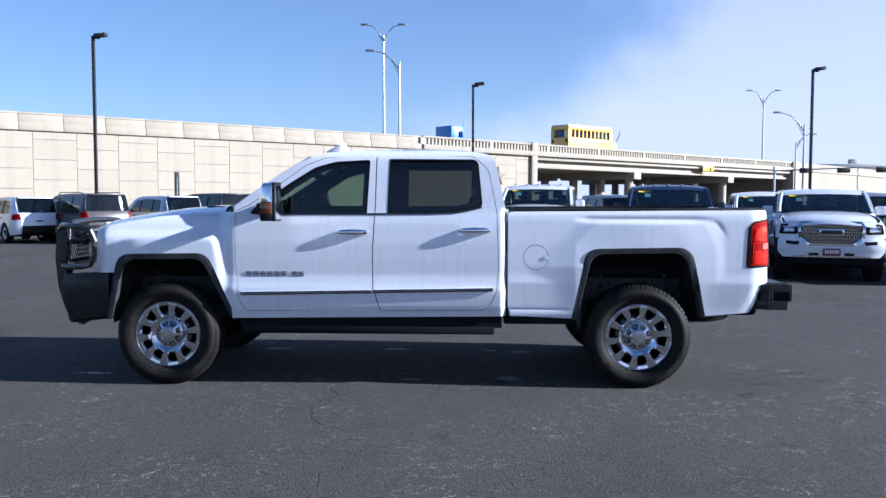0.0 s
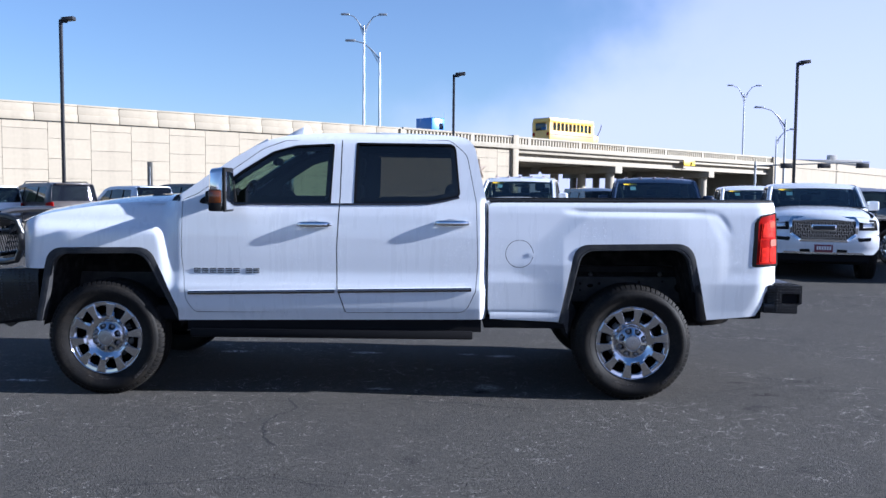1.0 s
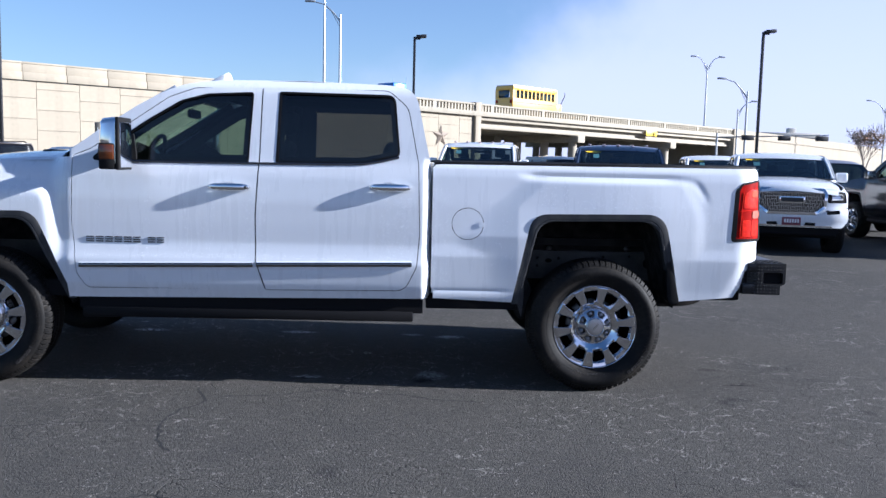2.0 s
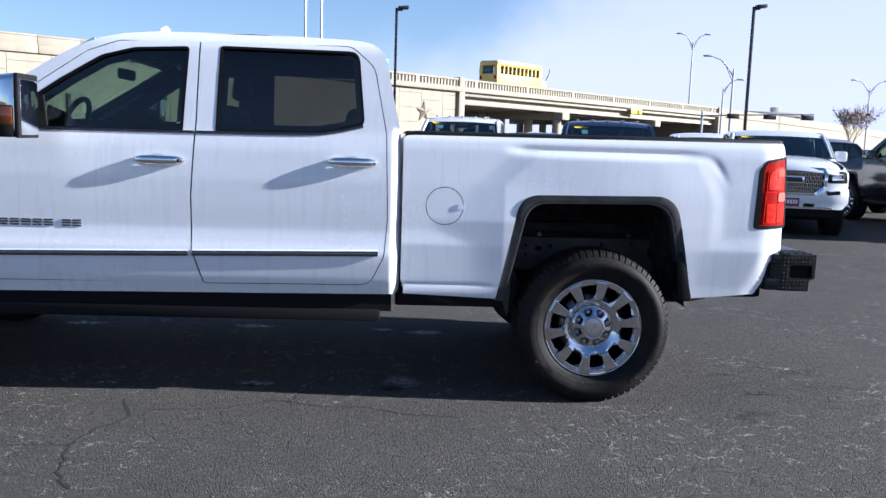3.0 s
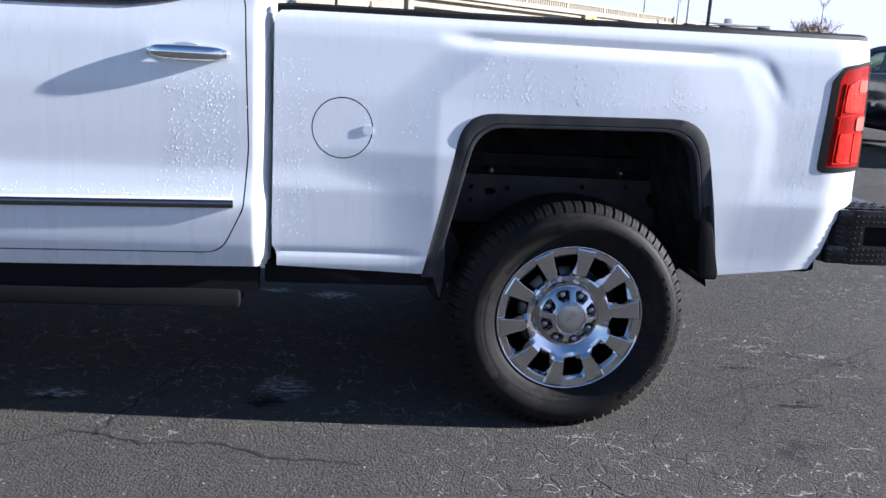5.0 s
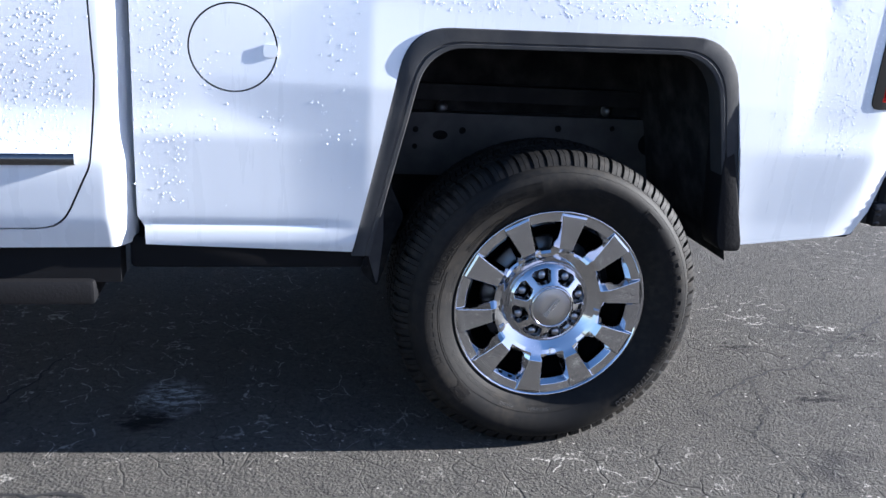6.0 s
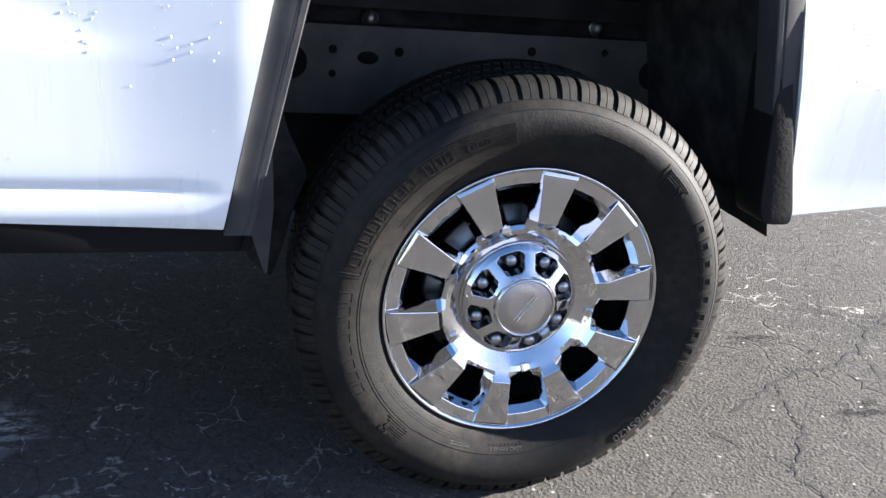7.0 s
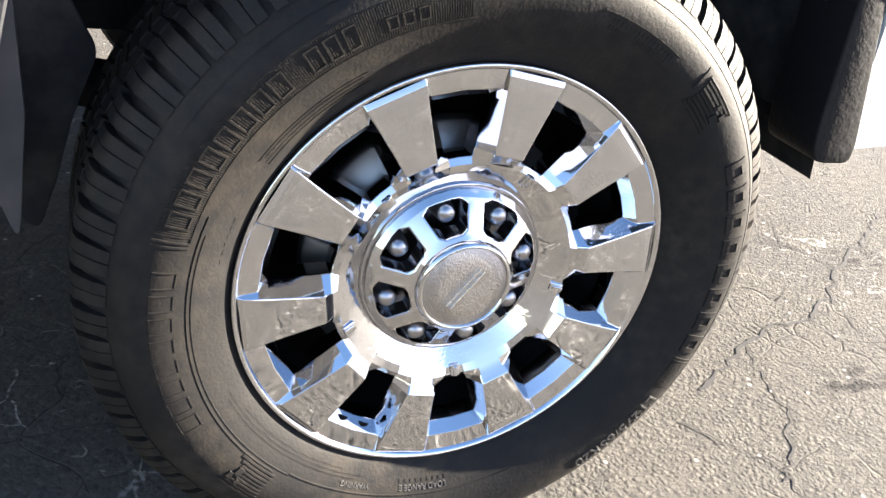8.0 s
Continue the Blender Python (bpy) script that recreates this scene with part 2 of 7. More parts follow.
_n.t.links.new(_dot.outputs["Color"], _dsep.inputs[0])
_spk = _n.math("MULTIPLY", _n.ramp(_dot.outputs["Distance"], 0.06, 0.13, 1, 0), _n.ramp(_dsep.outputs[2], 0.93, 0.95))
_pale = _n.math("MAXIMUM", _pale, _spk)
_base = _n.mix(_n.math("MULTIPLY", _pale, 0.62), _base, (0.46, 0.44, 0.40))
_oil = _n.ramp(_n.noise(1.7, 3, 0.5), 0.66, 0.74)
_base = _n.mix(_n.math("MULTIPLY", _oil, 0.6), _base, (0.018, 0.018, 0.020))
_cr = _n.voronoi(1.6, "DISTANCE_TO_EDGE", _n.warp(0.45, 3.0))
_crack = _n.math("MULTIPLY", _n.ramp(_cr.outputs["Distance"], 0.003, 0.009, 1, 0), _n.ramp(_n.noise(0.6, 2), 0.63, 0.69))
_base = _n.mix(_n.math("MULTIPLY", _crack, 0.8), _base, (0.014, 0.014, 0.015))


def lot_patch(base, cx, cy, rx, ry, color, strength, fleck, seed):
    """A ragged patch of one colour at a place of the lot: a spill or a painted puddle gleam."""
    mp = _n.t.nodes.new("ShaderNodeMapping")
    mp.vector_type = "TEXTURE"
    mp.inputs["Location"].default_value = (cx, cy, 0)
    mp.inputs["Scale"].default_value = (rx, ry, 1)
    _n.t.links.new(_n.warp(0.10, 14 + seed), mp.inputs["Vector"])
    off = _n.t.nodes.new("ShaderNodeVectorMath")
    off.operation = "SUBTRACT"
    off.inputs[1].default_value = (0.05 / rx, 0.05 / ry, 0)
    _n.t.links.new(mp.outputs[0], off.inputs[0])
    ln = _n.t.nodes.new("ShaderNodeVectorMath")
    ln.operation = "LENGTH"
    sp = _n.t.nodes.new("ShaderNodeSeparateXYZ")
    cb = _n.t.nodes.new("ShaderNodeCombineXYZ")
    _n.t.links.new(off.outputs[0], sp.inputs[0])
    _n.t.links.new(sp.outputs[0], cb.inputs[0])
    _n.t.links.new(sp.outputs[1], cb.inputs[1])
    _n.t.links.new(cb.outputs[0], ln.inputs[0])
    m = _n.ramp(ln.outputs["Value"], 0.35, 1.1, 1, 0)
    m = _n.math("MULTIPLY", m, _n.ramp(_n.noise(fleck, 5, 0.7, _n.scaled((0.55, 1.3, 1))), 0.46, 0.56))
    return _n.mix(_n.math("MULTIPLY", m, strength), base, color)


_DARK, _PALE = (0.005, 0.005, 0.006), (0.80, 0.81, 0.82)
_base = lot_patch(_base, -1.05, 0.39, 0.12, 0.12, _PALE, 0.40, 38, 2)
_base = lot_patch(_base, -1.12, 0.26, 0.17, 0.09, _DARK, 1.0, 14, 1)
# a wet glint in the truck's shadow, put into the colour as a pale patch
_base = lot_patch(_base, -4.74, 0.47, 0.20, 0.05, _PALE, 0.8, 30, 3)
_base = lot_patch(_base, -1.90, 0.31, 0.12, 0.045, _PALE, 0.6, 50, 4)
_base = lot_patch(_base, -1.93, 0.27, 0.09, 0.03, _DARK, 0.95, 12, 11)
# next four: puddle reflections in the shadow, painted as pale colour
_base = lot_patch(_base, -2.13, 1.78, 0.16, 0.06, _PALE, 0.7, 40, 5)
_base = lot_patch(_base, -0.87, 1.67, 0.14, 0.07, _PALE, 0.7, 40, 6)
_base = lot_patch(_base, -1.18, 1.74, 0.10, 0.04, _PALE, 0.5, 40, 13)
_base = lot_patch(_base, -3.37, 1.77, 0.16, 0.05, _PALE, 0.6, 40, 12)
_base = lot_patch(_base, 1.05, 0.25, 0.14, 0.06, _DARK, 0.85, 24, 7)
_base = lot_patch(_base, 0.98, 0.66, 0.12, 0.05, _DARK, 0.7, 26, 8)
_base = lot_patch(_base, 1.56, 0.73, 0.16, 0.07, _DARK, 0.7, 24, 9)
_base = lot_patch(_base, 1.60, 0.41, 0.18, 0.05, _DARK, 0.6, 20, 10)
# crazing: a fine net of hairline cracks in patches
_fc = _n.voronoi(7.5, "DISTANCE_TO_EDGE", _n.warp(0.16, 5.0))
_fine = _n.math("MULTIPLY", _n.ramp(_fc.outputs["Distance"], 0.006, 0.020, 1, 0), _n.ramp(_n.noise(1.1, 3), 0.44, 0.54))
_fine = _n.math("MULTIPLY", _fine, _n.ramp(_n.noise(9, 3), 0.38, 0.50))
_base = _n.mix(_n.math("MULTIPLY", _fine, 0.42), _base, (0.022, 0.021, 0.020))
_crack = _n.math("MAXIMUM", _crack, _n.math("MULTIPLY", _fine, 0.6))
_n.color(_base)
_h = _n.math("ADD", _n.ramp(_stone.outputs["Distance"], 0, 0.6, 1, 0), _n.math("MULTIPLY", _grit, 1.1))
_n.bump(_n.math("SUBTRACT", _h, _n.math("MULTIPLY", _crack, 2.5)), 0.55, 0.006)
M_CRACK = mat("crack_shadow", (0.010, 0.010, 0.011), 0.95)


def concrete(name, color, joint=0.0):
    m = mat(name, color, 0.9)
    n = Nodes(m)
    streak = n.noise(1.0, 5, 0.6, n.scaled((1.2, 1.2, 0.12)))
    c = n.mix(n.ramp(streak, 0.5, 0.8), color, tuple(v * 0.72 for v in color))
    c = n.mix(n.ramp(n.noise(3.5, 6), 0.45, 0.75), c, tuple(min(0.9, v * 1.08) for v in color))
    r = n.t.nodes.new("ShaderNodeObjectInfo").outputs["Random"]
    c = n.mix(n.ramp(r, 0, 1, 0, 0.35), c, tuple(v * 0.84 for v in color))
    n.color(c)
    n.bump(n.noise(8, 6), 0.3, 0.02)
    return m


M_CONC = concrete("pale_concrete", (0.312, 0.272, 0.204))
M_CONC2 = concrete("beam_concrete", (0.345, 0.308, 0.238))
M_JOINT = mat("joint_filler", (0.17, 0.155, 0.125), 0.95)
M_POLE = mat("dark_bronze_pole", (0.03, 0.03, 0.032), 0.45, 0.3)
M_GALV = mat("galvanised_steel", (0.38, 0.40, 0.42), 0.45, 0.8)
M_BUSY = mat("school_bus_yellow", (0.82, 0.47, 0.05), 0.4, coat=0.5)
M_BLUEBOX = mat("blue_cab_paint", (0.02, 0.16, 0.55), 0.35, coat=0.5)
M_SIGNY = mat("yellow_sign", (0.85, 0.55, 0.02), 0.5)
M_DARK = mat("dark_metal", (0.02, 0.02, 0.022), 0.5)
M_BARK = mat("bark", (0.20, 0.165, 0.14), 0.9)
M_LEAF = mat("dry_leaves", (0.22, 0.09, 0.04), 0.8)
_n = Nodes(M_LEAF)
_n.color(_n.mix(_n.island(), (0.20, 0.12, 0.07), (0.40, 0.24, 0.12)))
M_FARBLD = mat("far_building_wall", (0.50, 0.48, 0.44), 0.9)
# water drawn opaque white, so the colour stands in for sun glints
M_WATER = mat("white_glint_drops", (0.88, 0.90, 0.93), 0.06, spec=0.7)
M_WATER.node_tree.nodes["Principled BSDF"].inputs["IOR"].default_value = 1.33


# ---------------------------------------------------------------- mesh helpers
def shade(bm, degrees=32):
    lim = radians(degrees)
    for f in bm.faces:
        f.smooth = True
    for e in bm.edges:
        e.smooth = len(e.link_faces) == 2 and e.calc_face_angle(0.0) < lim


def part(name, bm, material, parent=None, label="", degrees=32, m=None):
    """Links a bmesh as one mesh object under a thing or a part."""
    shade(bm, degrees)
    me = bpy.data.meshes.new(name)
    bm.to_mesh(me)
    bm.free()
    for mt in material if isinstance(material, (list, tuple)) else (material,):
        me.materials.append(mt)
    ob = new(name, me)
    if parent is not None:
        ob.parent = parent
    if m is not None:
        ob.matrix_basis = m
    if label:
        ob["label"] = label
    return ob


def share(name, source, parent, m, label=""):
    """Another object on the same mesh."""
    ob = new(name, source.data)
    ob.parent = parent
    ob.matrix_basis = m
    if label:
        ob["label"] = label
    return ob


def thing(name, label, category, m=None, group="", kind=""):
    ob = new(name)
    if m is not None:
        ob.matrix_basis = m
    return tagged(ob, label, category, group, kind)


def box(x0, x1, y0, y1, z0, z1, bevel=0.0, bm=None, seg=2):
    own = bmesh.new()
    bmesh.ops.create_cube(own, size=1.0)
    for v in own.verts:
        v.co = Vector(((x0 + x1) / 2 + v.co.x * (x1 - x0), (y0 + y1) / 2 + v.co.y * (y1 - y0), (z0 + z1) / 2 + v.co.z * (z1 - z0)))
    if bevel > 0:
        bmesh.ops.bevel(own, geom=own.edges[:], offset=bevel, segments=seg, affect="EDGES", profile=0.5)
    return merge(bm, own)


def merge(bm, own):
    if bm is None:
        return own
    me = bpy.data.meshes.new("tmp")
    own.to_mesh(me)
    own.free()
    bm.from_mesh(me)
    bpy.data.meshes.remove(me)
    return bm


def tube(points, radius, sides=10, closed=False, bm=None, caps=True):
    """A round bar along points; radius may be one number or one for each point."""
    bm = bm or bmesh.new()
    pts = [Vector(p) for p in points]
    n = len(pts)
    rad = radius if isinstance(radius, (list, tuple)) else [radius] * n
    rings = []
    up = Vector((0.13, 0.27, 0.95)).normalized()
    for i, p in enumerate(pts):
        a = pts[(i - 1) % n] if closed or i else p
        b = pts[(i + 1) % n] if closed or i < n - 1 else p
        d = (b - a).normalized()
        s = d.cross(up)
        if s.length < 0.05:
            s = d.cross(Vector((1, 0, 0)))
        s.normalize()
        u = s.cross(d)
        rings.append([bm.verts.new(p + rad[i] * (math.cos(k * math.tau / sides) * s + math.sin(k * math.tau / sides) * u)) for k in range(sides)])
    for i in range(n if closed else n - 1):
        r, q = rings[i], rings[(i + 1) % n]
        for k in range(sides):
            bm.faces.new((r[k], r[(k + 1) % sides], q[(k + 1) % sides], q[k]))
    if caps and not closed:
        bm.faces.new(rings[0][::-1])
        bm.faces.new(rings[-1])
    bmesh.ops.recalc_face_normals(bm, faces=bm.faces[:])
    return bm


def rounded(points, radius, steps=5):
    """A closed 2D outline with its corners rounded; radius: one number or one for each corner."""
    out = []
    n = len(points)
    for i in range(n):
        p, a, b = (Vector(points[k % n]) for k in (i, i - 1, i + 1))
        r = radius[i] if isinstance(radius, (list, tuple)) else radius
        if r <= 0:
            out.append((p.x, p.y))
            continue
        u, v = (a - p), (b - p)
        lu, lv = u.length, v.length
        u.normalize(), v.normalize()
        ang = u.angle(v)
        t = min(r / math.tan(ang / 2), lu * 0.48, lv * 0.48)
        s, e = p + u * t, p + v * t
        for k in range(steps + 1):
            f = k / steps
            q = (1 - f) ** 2 * s + 2 * f * (1 - f) * p + f * f * e
            out.append((q.x, q.y))
    return out


def inside(px, pz, poly):
    res = np.zeros(len(px), bool)
    n = len(poly)
    for i in range(n):
        x0, z0 = poly[i]
        x1, z1 = poly[(i + 1) % n]
        if z0 == z1:
            continue
        c = ((z0 > pz) != (z1 > pz)) & (px < (x1 - x0) * (pz - z0) / (z1 - z0) + x0)
        res ^= c
    return res


def resample(poly, step):
    out = []
    n = len(poly)
    for i in range(n):
        a, b = Vector(poly[i]), Vector(poly[(i + 1) % n])
        k = max(1, int(round((b - a).length / step)))
        for j in range(k):
            q = a.lerp(b, j / k)
            out.append((q.x, q.y))
    return out


def sheet(outline, surface, step, holes=(), flange=0.02, away=(0, 1, 0), flip=False):
    """A pressed panel: the 2D outline, less its holes, laid on surface(u, v) -> places, its edges turned in by flange along away."""
    from mathutils.geometry import delaunay_2d_cdt
    loops = [resample(outline, step)] + [resample(h, step) for h in holes]
    pts, edges = [], []
    for lp in loops:
        s = len(pts)
        pts += lp
        edges += [(s + i, s + (i + 1) % len(lp)) for i in range(len(lp))]
    rim = np.array(pts)
    lo, hi = rim.min(0), rim.max(0)
    gx, gz = np.meshgrid(np.arange(lo[0], hi[0], step), np.arange(lo[1], hi[1], step))
    gx, gz = gx.ravel() + 0.013 * step, gz.ravel() + 0.017 * step
    keep = inside(gx, gz, loops[0])
    for h in loops[1:]:
        keep &= ~inside(gx, gz, h)
    gx, gz = gx[keep], gz[keep]
    if len(gx):
        d = np.min((gx[:, None] - rim[None, :, 0]) ** 2 + (gz[:, None] - rim[None, :, 1]) ** 2, axis=1)
        ok = d > (0.55 * step) ** 2
        pts += list(zip(gx[ok], gz[ok]))
    v2, _, tris, _, _, _ = delaunay_2d_cdt([Vector((float(a), float(b))) for a, b in pts], edges, [], 0, 1e-5)
    vx, vz = np.array([v.x for v in v2]), np.array([v.y for v in v2])
    cx = np.array([np.mean([vx[i] for i in t]) for t in tris])
    cz = np.array([np.mean([vz[i] for i in t]) for t in tris])
    ok = inside(cx, cz, loops[0])
    for h in loops[1:]:
        ok &= ~inside(cx, cz, h)
    co = surface(vx, vz)
    bm = bmesh.new()
    vs = [bm.verts.new(c) for c in co]
    for t, k in zip(tris, ok):
        if k:
            bm.faces.new([vs[i] for i in (t[::-1] if flip else t)])
    for v in [v for v in bm.verts if not v.link_faces]:
        bm.verts.remove(v)
    if flange:
        rim_edges = [e for e in bm.edges if len(e.link_faces) == 1]
        r = bmesh.ops.extrude_edge_only(bm, edges=rim_edges)
        bmesh.ops.translate(bm, vec=Vector(away) * flange, verts=[g for g in r["geom"] if isinstance(g, bmesh.types.BMVert)])
    return bm


def mirrored(bm, width):
    c = bm.copy()
    for v in c.verts:
        v.co.y = width - v.co.y
    bmesh.ops.reverse_faces(c, faces=c.faces[:])
    return c


def curve_of(points, sigma):
    """A smoothed curve through (s, value) points."""
    s = np.array([p[0] for p in points])
    v = np.array([p[1] for p in points])
    t = np.linspace(s[0] - 4 * sigma, s[-1] + 4 * sigma, 800)
    y = np.interp(t, s, v)
    k = np.exp(-0.5 * ((t - t.mean()) / sigma) ** 2)
    k /= k.sum()
    y = np.convolve(np.pad(y, 400, mode="edge"), k, mode="same")[400:-400]
    return lambda q: np.interp(q, t, y)


def sstep(a, b, x):
    t = np.clip((x - a) / (b - a), 0, 1)
    return t * t * (3 - 2 * t)


def smax(values, k=0.03):
    a = np.stack(values)
    top = a.max(0)
    return top + k * np.log(np.exp((a - top) / k).sum(0))


def revolve(profile, seg, bm=None, mid=0):
    """A ring or disc about the y axis from (radius, depth) points."""
    bm = bm or bmesh.new()
    rings = []
    for r, d in profile:
        if r < 1e-6:
            rings.append([bm.verts.new((0, d, 0))])
        else:
            rings.append([bm.verts.new((r * math.cos(math.tau * k / seg), d, r * math.sin(math.tau * k / seg))) for k in range(seg)])
    made = []
    for a, b in zip(rings, rings[1:]):
        for k in range(seg):
            q = (k + 1) % seg
            if len(a) == 1:
                made.append(bm.faces.new((a[0], b[k], b[q])))
            elif len(b) == 1:
                made.append(bm.faces.new((a[k], b[0], a[q])))
            else:
                made.append(bm.faces.new((a[k], b[k], b[q], a[q])))
    for f in made:
        f.material_index = mid
    return bm


def lettering(text, size):
    """A word of the built-in font as a flat bmesh, from its left end, and its width."""
    cu = bpy.data.curves.new("word", "FONT")
    cu.body, cu.size = text, size
    ob = bpy.data.objects.new("word", cu)
    scene.collection.objects.link(ob)
    me = bpy.data.meshes.new_from_object(ob.evaluated_get(bpy.context.evaluated_depsgraph_get()))
    bm = bmesh.new()
    bm.from_mesh(me)
    bpy.data.objects.remove(ob)
    bpy.data.meshes.remove(me)
    bpy.data.curves.remove(cu)
    return bm, max(v.co.x for v in bm.verts)


# ---------------------------------------------------------------- wheel
# wheel: axis along y, outer face towards -y, lip plane at y = 0


SPOKES = 10
HUB_TURN = math.radians(9.5)


def rim_mesh():
    """Ten broad tapered spokes over a sunk web with ten openings; inside them a shallow cone down to the bolt cover."""
    bm = bmesh.new()

    def at(r, a, d):
        return bm.verts.new((r * math.cos(a), d, r * math.sin(a)))

    rows = [0.1170, 0.1240, 0.1400, 0.1500, 0.1580, 0.1680, 0.1800, 0.2050, 0.2300, 0.2420, 0.2590, 0.2650]
    curve = lambda r, *pts: float(np.interp(r, [q[0] for q in pts], [q[1] for q in pts]))
    edge = lambda r: math.radians(curve(r, (0.150, 5.6), (0.168, 6.3), (0.262, 7.6)))
    foot = lambda r: curve(r, (0.158, 0.0190), (0.168, 0.0155), (0.180, 0.0150), (0.230, 0.0110), (0.242, 0.0055), (0.259, 0.0030))
    face = lambda r: curve(r, (0.117, 0.0325), (0.124, 0.0280), (0.140, 0.0175), (0.150, 0.0112), (0.158, 0.0060), (0.168, -0.0020), (0.259, -0.0022), (0.265, 0.0008))
    low = lambda r: curve(r, (0.117, 0.0325), (0.124, 0.0280), (0.140, 0.0178), (0.150, 0.0145), (0.158, 0.0195), (0.168, 0.0230), (0.205, 0.0235), (0.230, 0.0220), (0.242, 0.0055), (0.259, 0.0035), (0.265, 0.0026))
    holes = (0.158, 0.230)
    half = math.pi / SPOKES
    for s in range(SPOKES):
        mid = s * math.tau / SPOKES
        grid = []
        for r in rows:
            a = edge(r)
            b = min(a + foot(r) / r, half * 0.93)
            cols = [(-half, low(r)), (-b, low(r)), (-a, face(r)), (a, face(r)), (b, low(r)), (half, low(r))]
            grid.append([at(r, mid + u, d) for u, d in cols])
        for i in range(len(rows) - 1):
            for j in range(len(grid[0]) - 1):
                if j in (0, 4) and rows[i] >= holes[0] and rows[i + 1] <= holes[1]:
                    continue
                bm.faces.new((grid[i][j], grid[i][j + 1], grid[i + 1][j + 1], grid[i + 1][j]))
    bmesh.ops.remove_doubles(bm, verts=bm.verts[:], dist=0.0004)
    # walls of the ten openings
    rim = [e for e in bm.edges if len(e.link_faces) == 1 and 0.14 < sum((v.co.x ** 2 + v.co.z ** 2) ** 0.5 for v in e.verts) / 2 < 0.255]
    r = bmesh.ops.extrude_edge_only(bm, edges=rim)
    bmesh.ops.translate(bm, vec=(0, 0.026, 0), verts=[g for g in r["geom"] if isinstance(g, bmesh.types.BMVert)])
    bmesh.ops.recalc_face_normals(bm, faces=bm.faces[:])
    sharp = [e for e in bm.edges if len(e.link_faces) == 2 and e.calc_face_angle(0) > 0.30 and min((v.co.x ** 2 + v.co.z ** 2) ** 0.5 for v in e.verts) > 0.155]
    bmesh.ops.bevel(bm, geom=sharp, offset=0.0011, segments=2, profile=0.5, affect="EDGES", clamp_overlap=True)
    # raised tabs at the foot of every other opening
    for k in range(5):
        a = math.radians(-90 + 72 * k)
        b = box(-0.0085, 0.0085, -0.0035, 0.012, -0.0065, 0.0065, 0.0022)
        box(-0.0045, 0.0085, -0.0050, 0.004, -0.0030, 0.0030, 0.0012, b)
        for v in b.verts:
            v.co = Vector((0.1435 * math.cos(a), 0.0168, 0.1435 * math.sin(a))) + Matrix.Rotation(-a, 3, "Y") @ (Matrix.Rotation(-0.30, 3, "Z") @ v.co)
        merge(bm, b)
    return bm


def lip_mesh():
    """The outer lip of the rim and the groove round its bolt cover."""
    bm = revolve([(0.2640, 0.0030), (0.2655, 0.0004), (0.2680, -0.0022), (0.2705, -0.0026), (0.2722, -0.0008), (0.2730, 0.006), (0.2715, 0.014)], 120)
    return revolve([(0.1172, 0.0325), (0.1164, 0.0335), (0.1160, 0.038), (0.1132, 0.038), (0.1126, 0.0295)], 96, bm)


def hub_mesh():
    """The domed bolt cover with eight open pockets."""
    bm = bmesh.new()
    rows = [0.0600, 0.0670, 0.0715, 0.0990, 0.1045, 0.1085, 0.1126]
    half = math.pi / 8
    for s in range(8):
        mid = s * math.tau / 8 + HUB_TURN
        grid = []
        for r in rows:
            a = float(np.interp(r, (0.067, 0.0715, 0.099, 0.1045), (0.15, 0.245, 0.285, 0.19)))
            d = float(np.interp(r, (0.060, 0.067, 0.080, 0.1045, 0.1126), (-0.0035, 0.0010, 0.0075, 0.0210, 0.0290)))
            grid.append([bm.verts.new((r * math.cos(mid + u), d, r * math.sin(mid + u))) for u in (-half, -a, -a / 2, a / 2, a, half)])
        for i in range(len(rows) - 1):
            for j in range(5):
                if 1 <= j <= 3 and 1 <= i <= 3:
                    continue
                bm.faces.new((grid[i][j], grid[i][j + 1], grid[i + 1][j + 1], grid[i + 1][j]))
    bmesh.ops.remove_doubles(bm, verts=bm.verts[:], dist=0.0004)
    rim = [e for e in bm.edges if len(e.link_faces) == 1 and 0.062 < sum((v.co.x ** 2 + v.co.z ** 2) ** 0.5 for v in e.verts) / 2 < 0.1075]
    r = bmesh.ops.extrude_edge_only(bm, edges=rim)
    bmesh.ops.translate(bm, vec=(0, 0.026, 0), verts=[g for g in r["geom"] if isinstance(g, bmesh.types.BMVert)])
    bmesh.ops.recalc_face_normals(bm, faces=bm.faces[:])
    sharp = [e for e in bm.edges if len(e.link_faces) == 2 and e.calc_face_angle(0) > 0.6]
    bmesh.ops.bevel(bm, geom=sharp, offset=0.0018, segments=2, profile=0.5, affect="EDGES", clamp_overlap=True)
    return bm


def tyre_mesh():
    """Carcass with sidewall rings."""
    prof = [(0.262, 0.022), (0.2685, 0.012), (0.2735, 0.003), (0.281, -0.004), (0.289, -0.0095), (0.298, -0.0155), (0.310, -0.0225), (0.324, -0.0290), (0.338, -0.0335), (0.352, -0.0355), (0.366, -0.0350), (0.380, -0.0300),
            (0.390, -0.0225), (0.395, -0.0165), (0.3985, -0.0105), (0.405, -0.002), (0.412, 0.006), (0.418, 0.016), (0.4215, 0.026), (0.4215, 0.05), (0.4220, 0.11), (0.4220, 0.14),
            (0.4215, 0.22), (0.417, 0.24), (0.395, 0.262), (0.35, 0.275), (0.30, 0.26), (0.27, 0.235)]
    bm = revolve(prof, 128)
    return bm


def flatten(bm, low=-0.4245):
    for v in bm.verts:
        if v.co.z < low:
            v.co.z = low


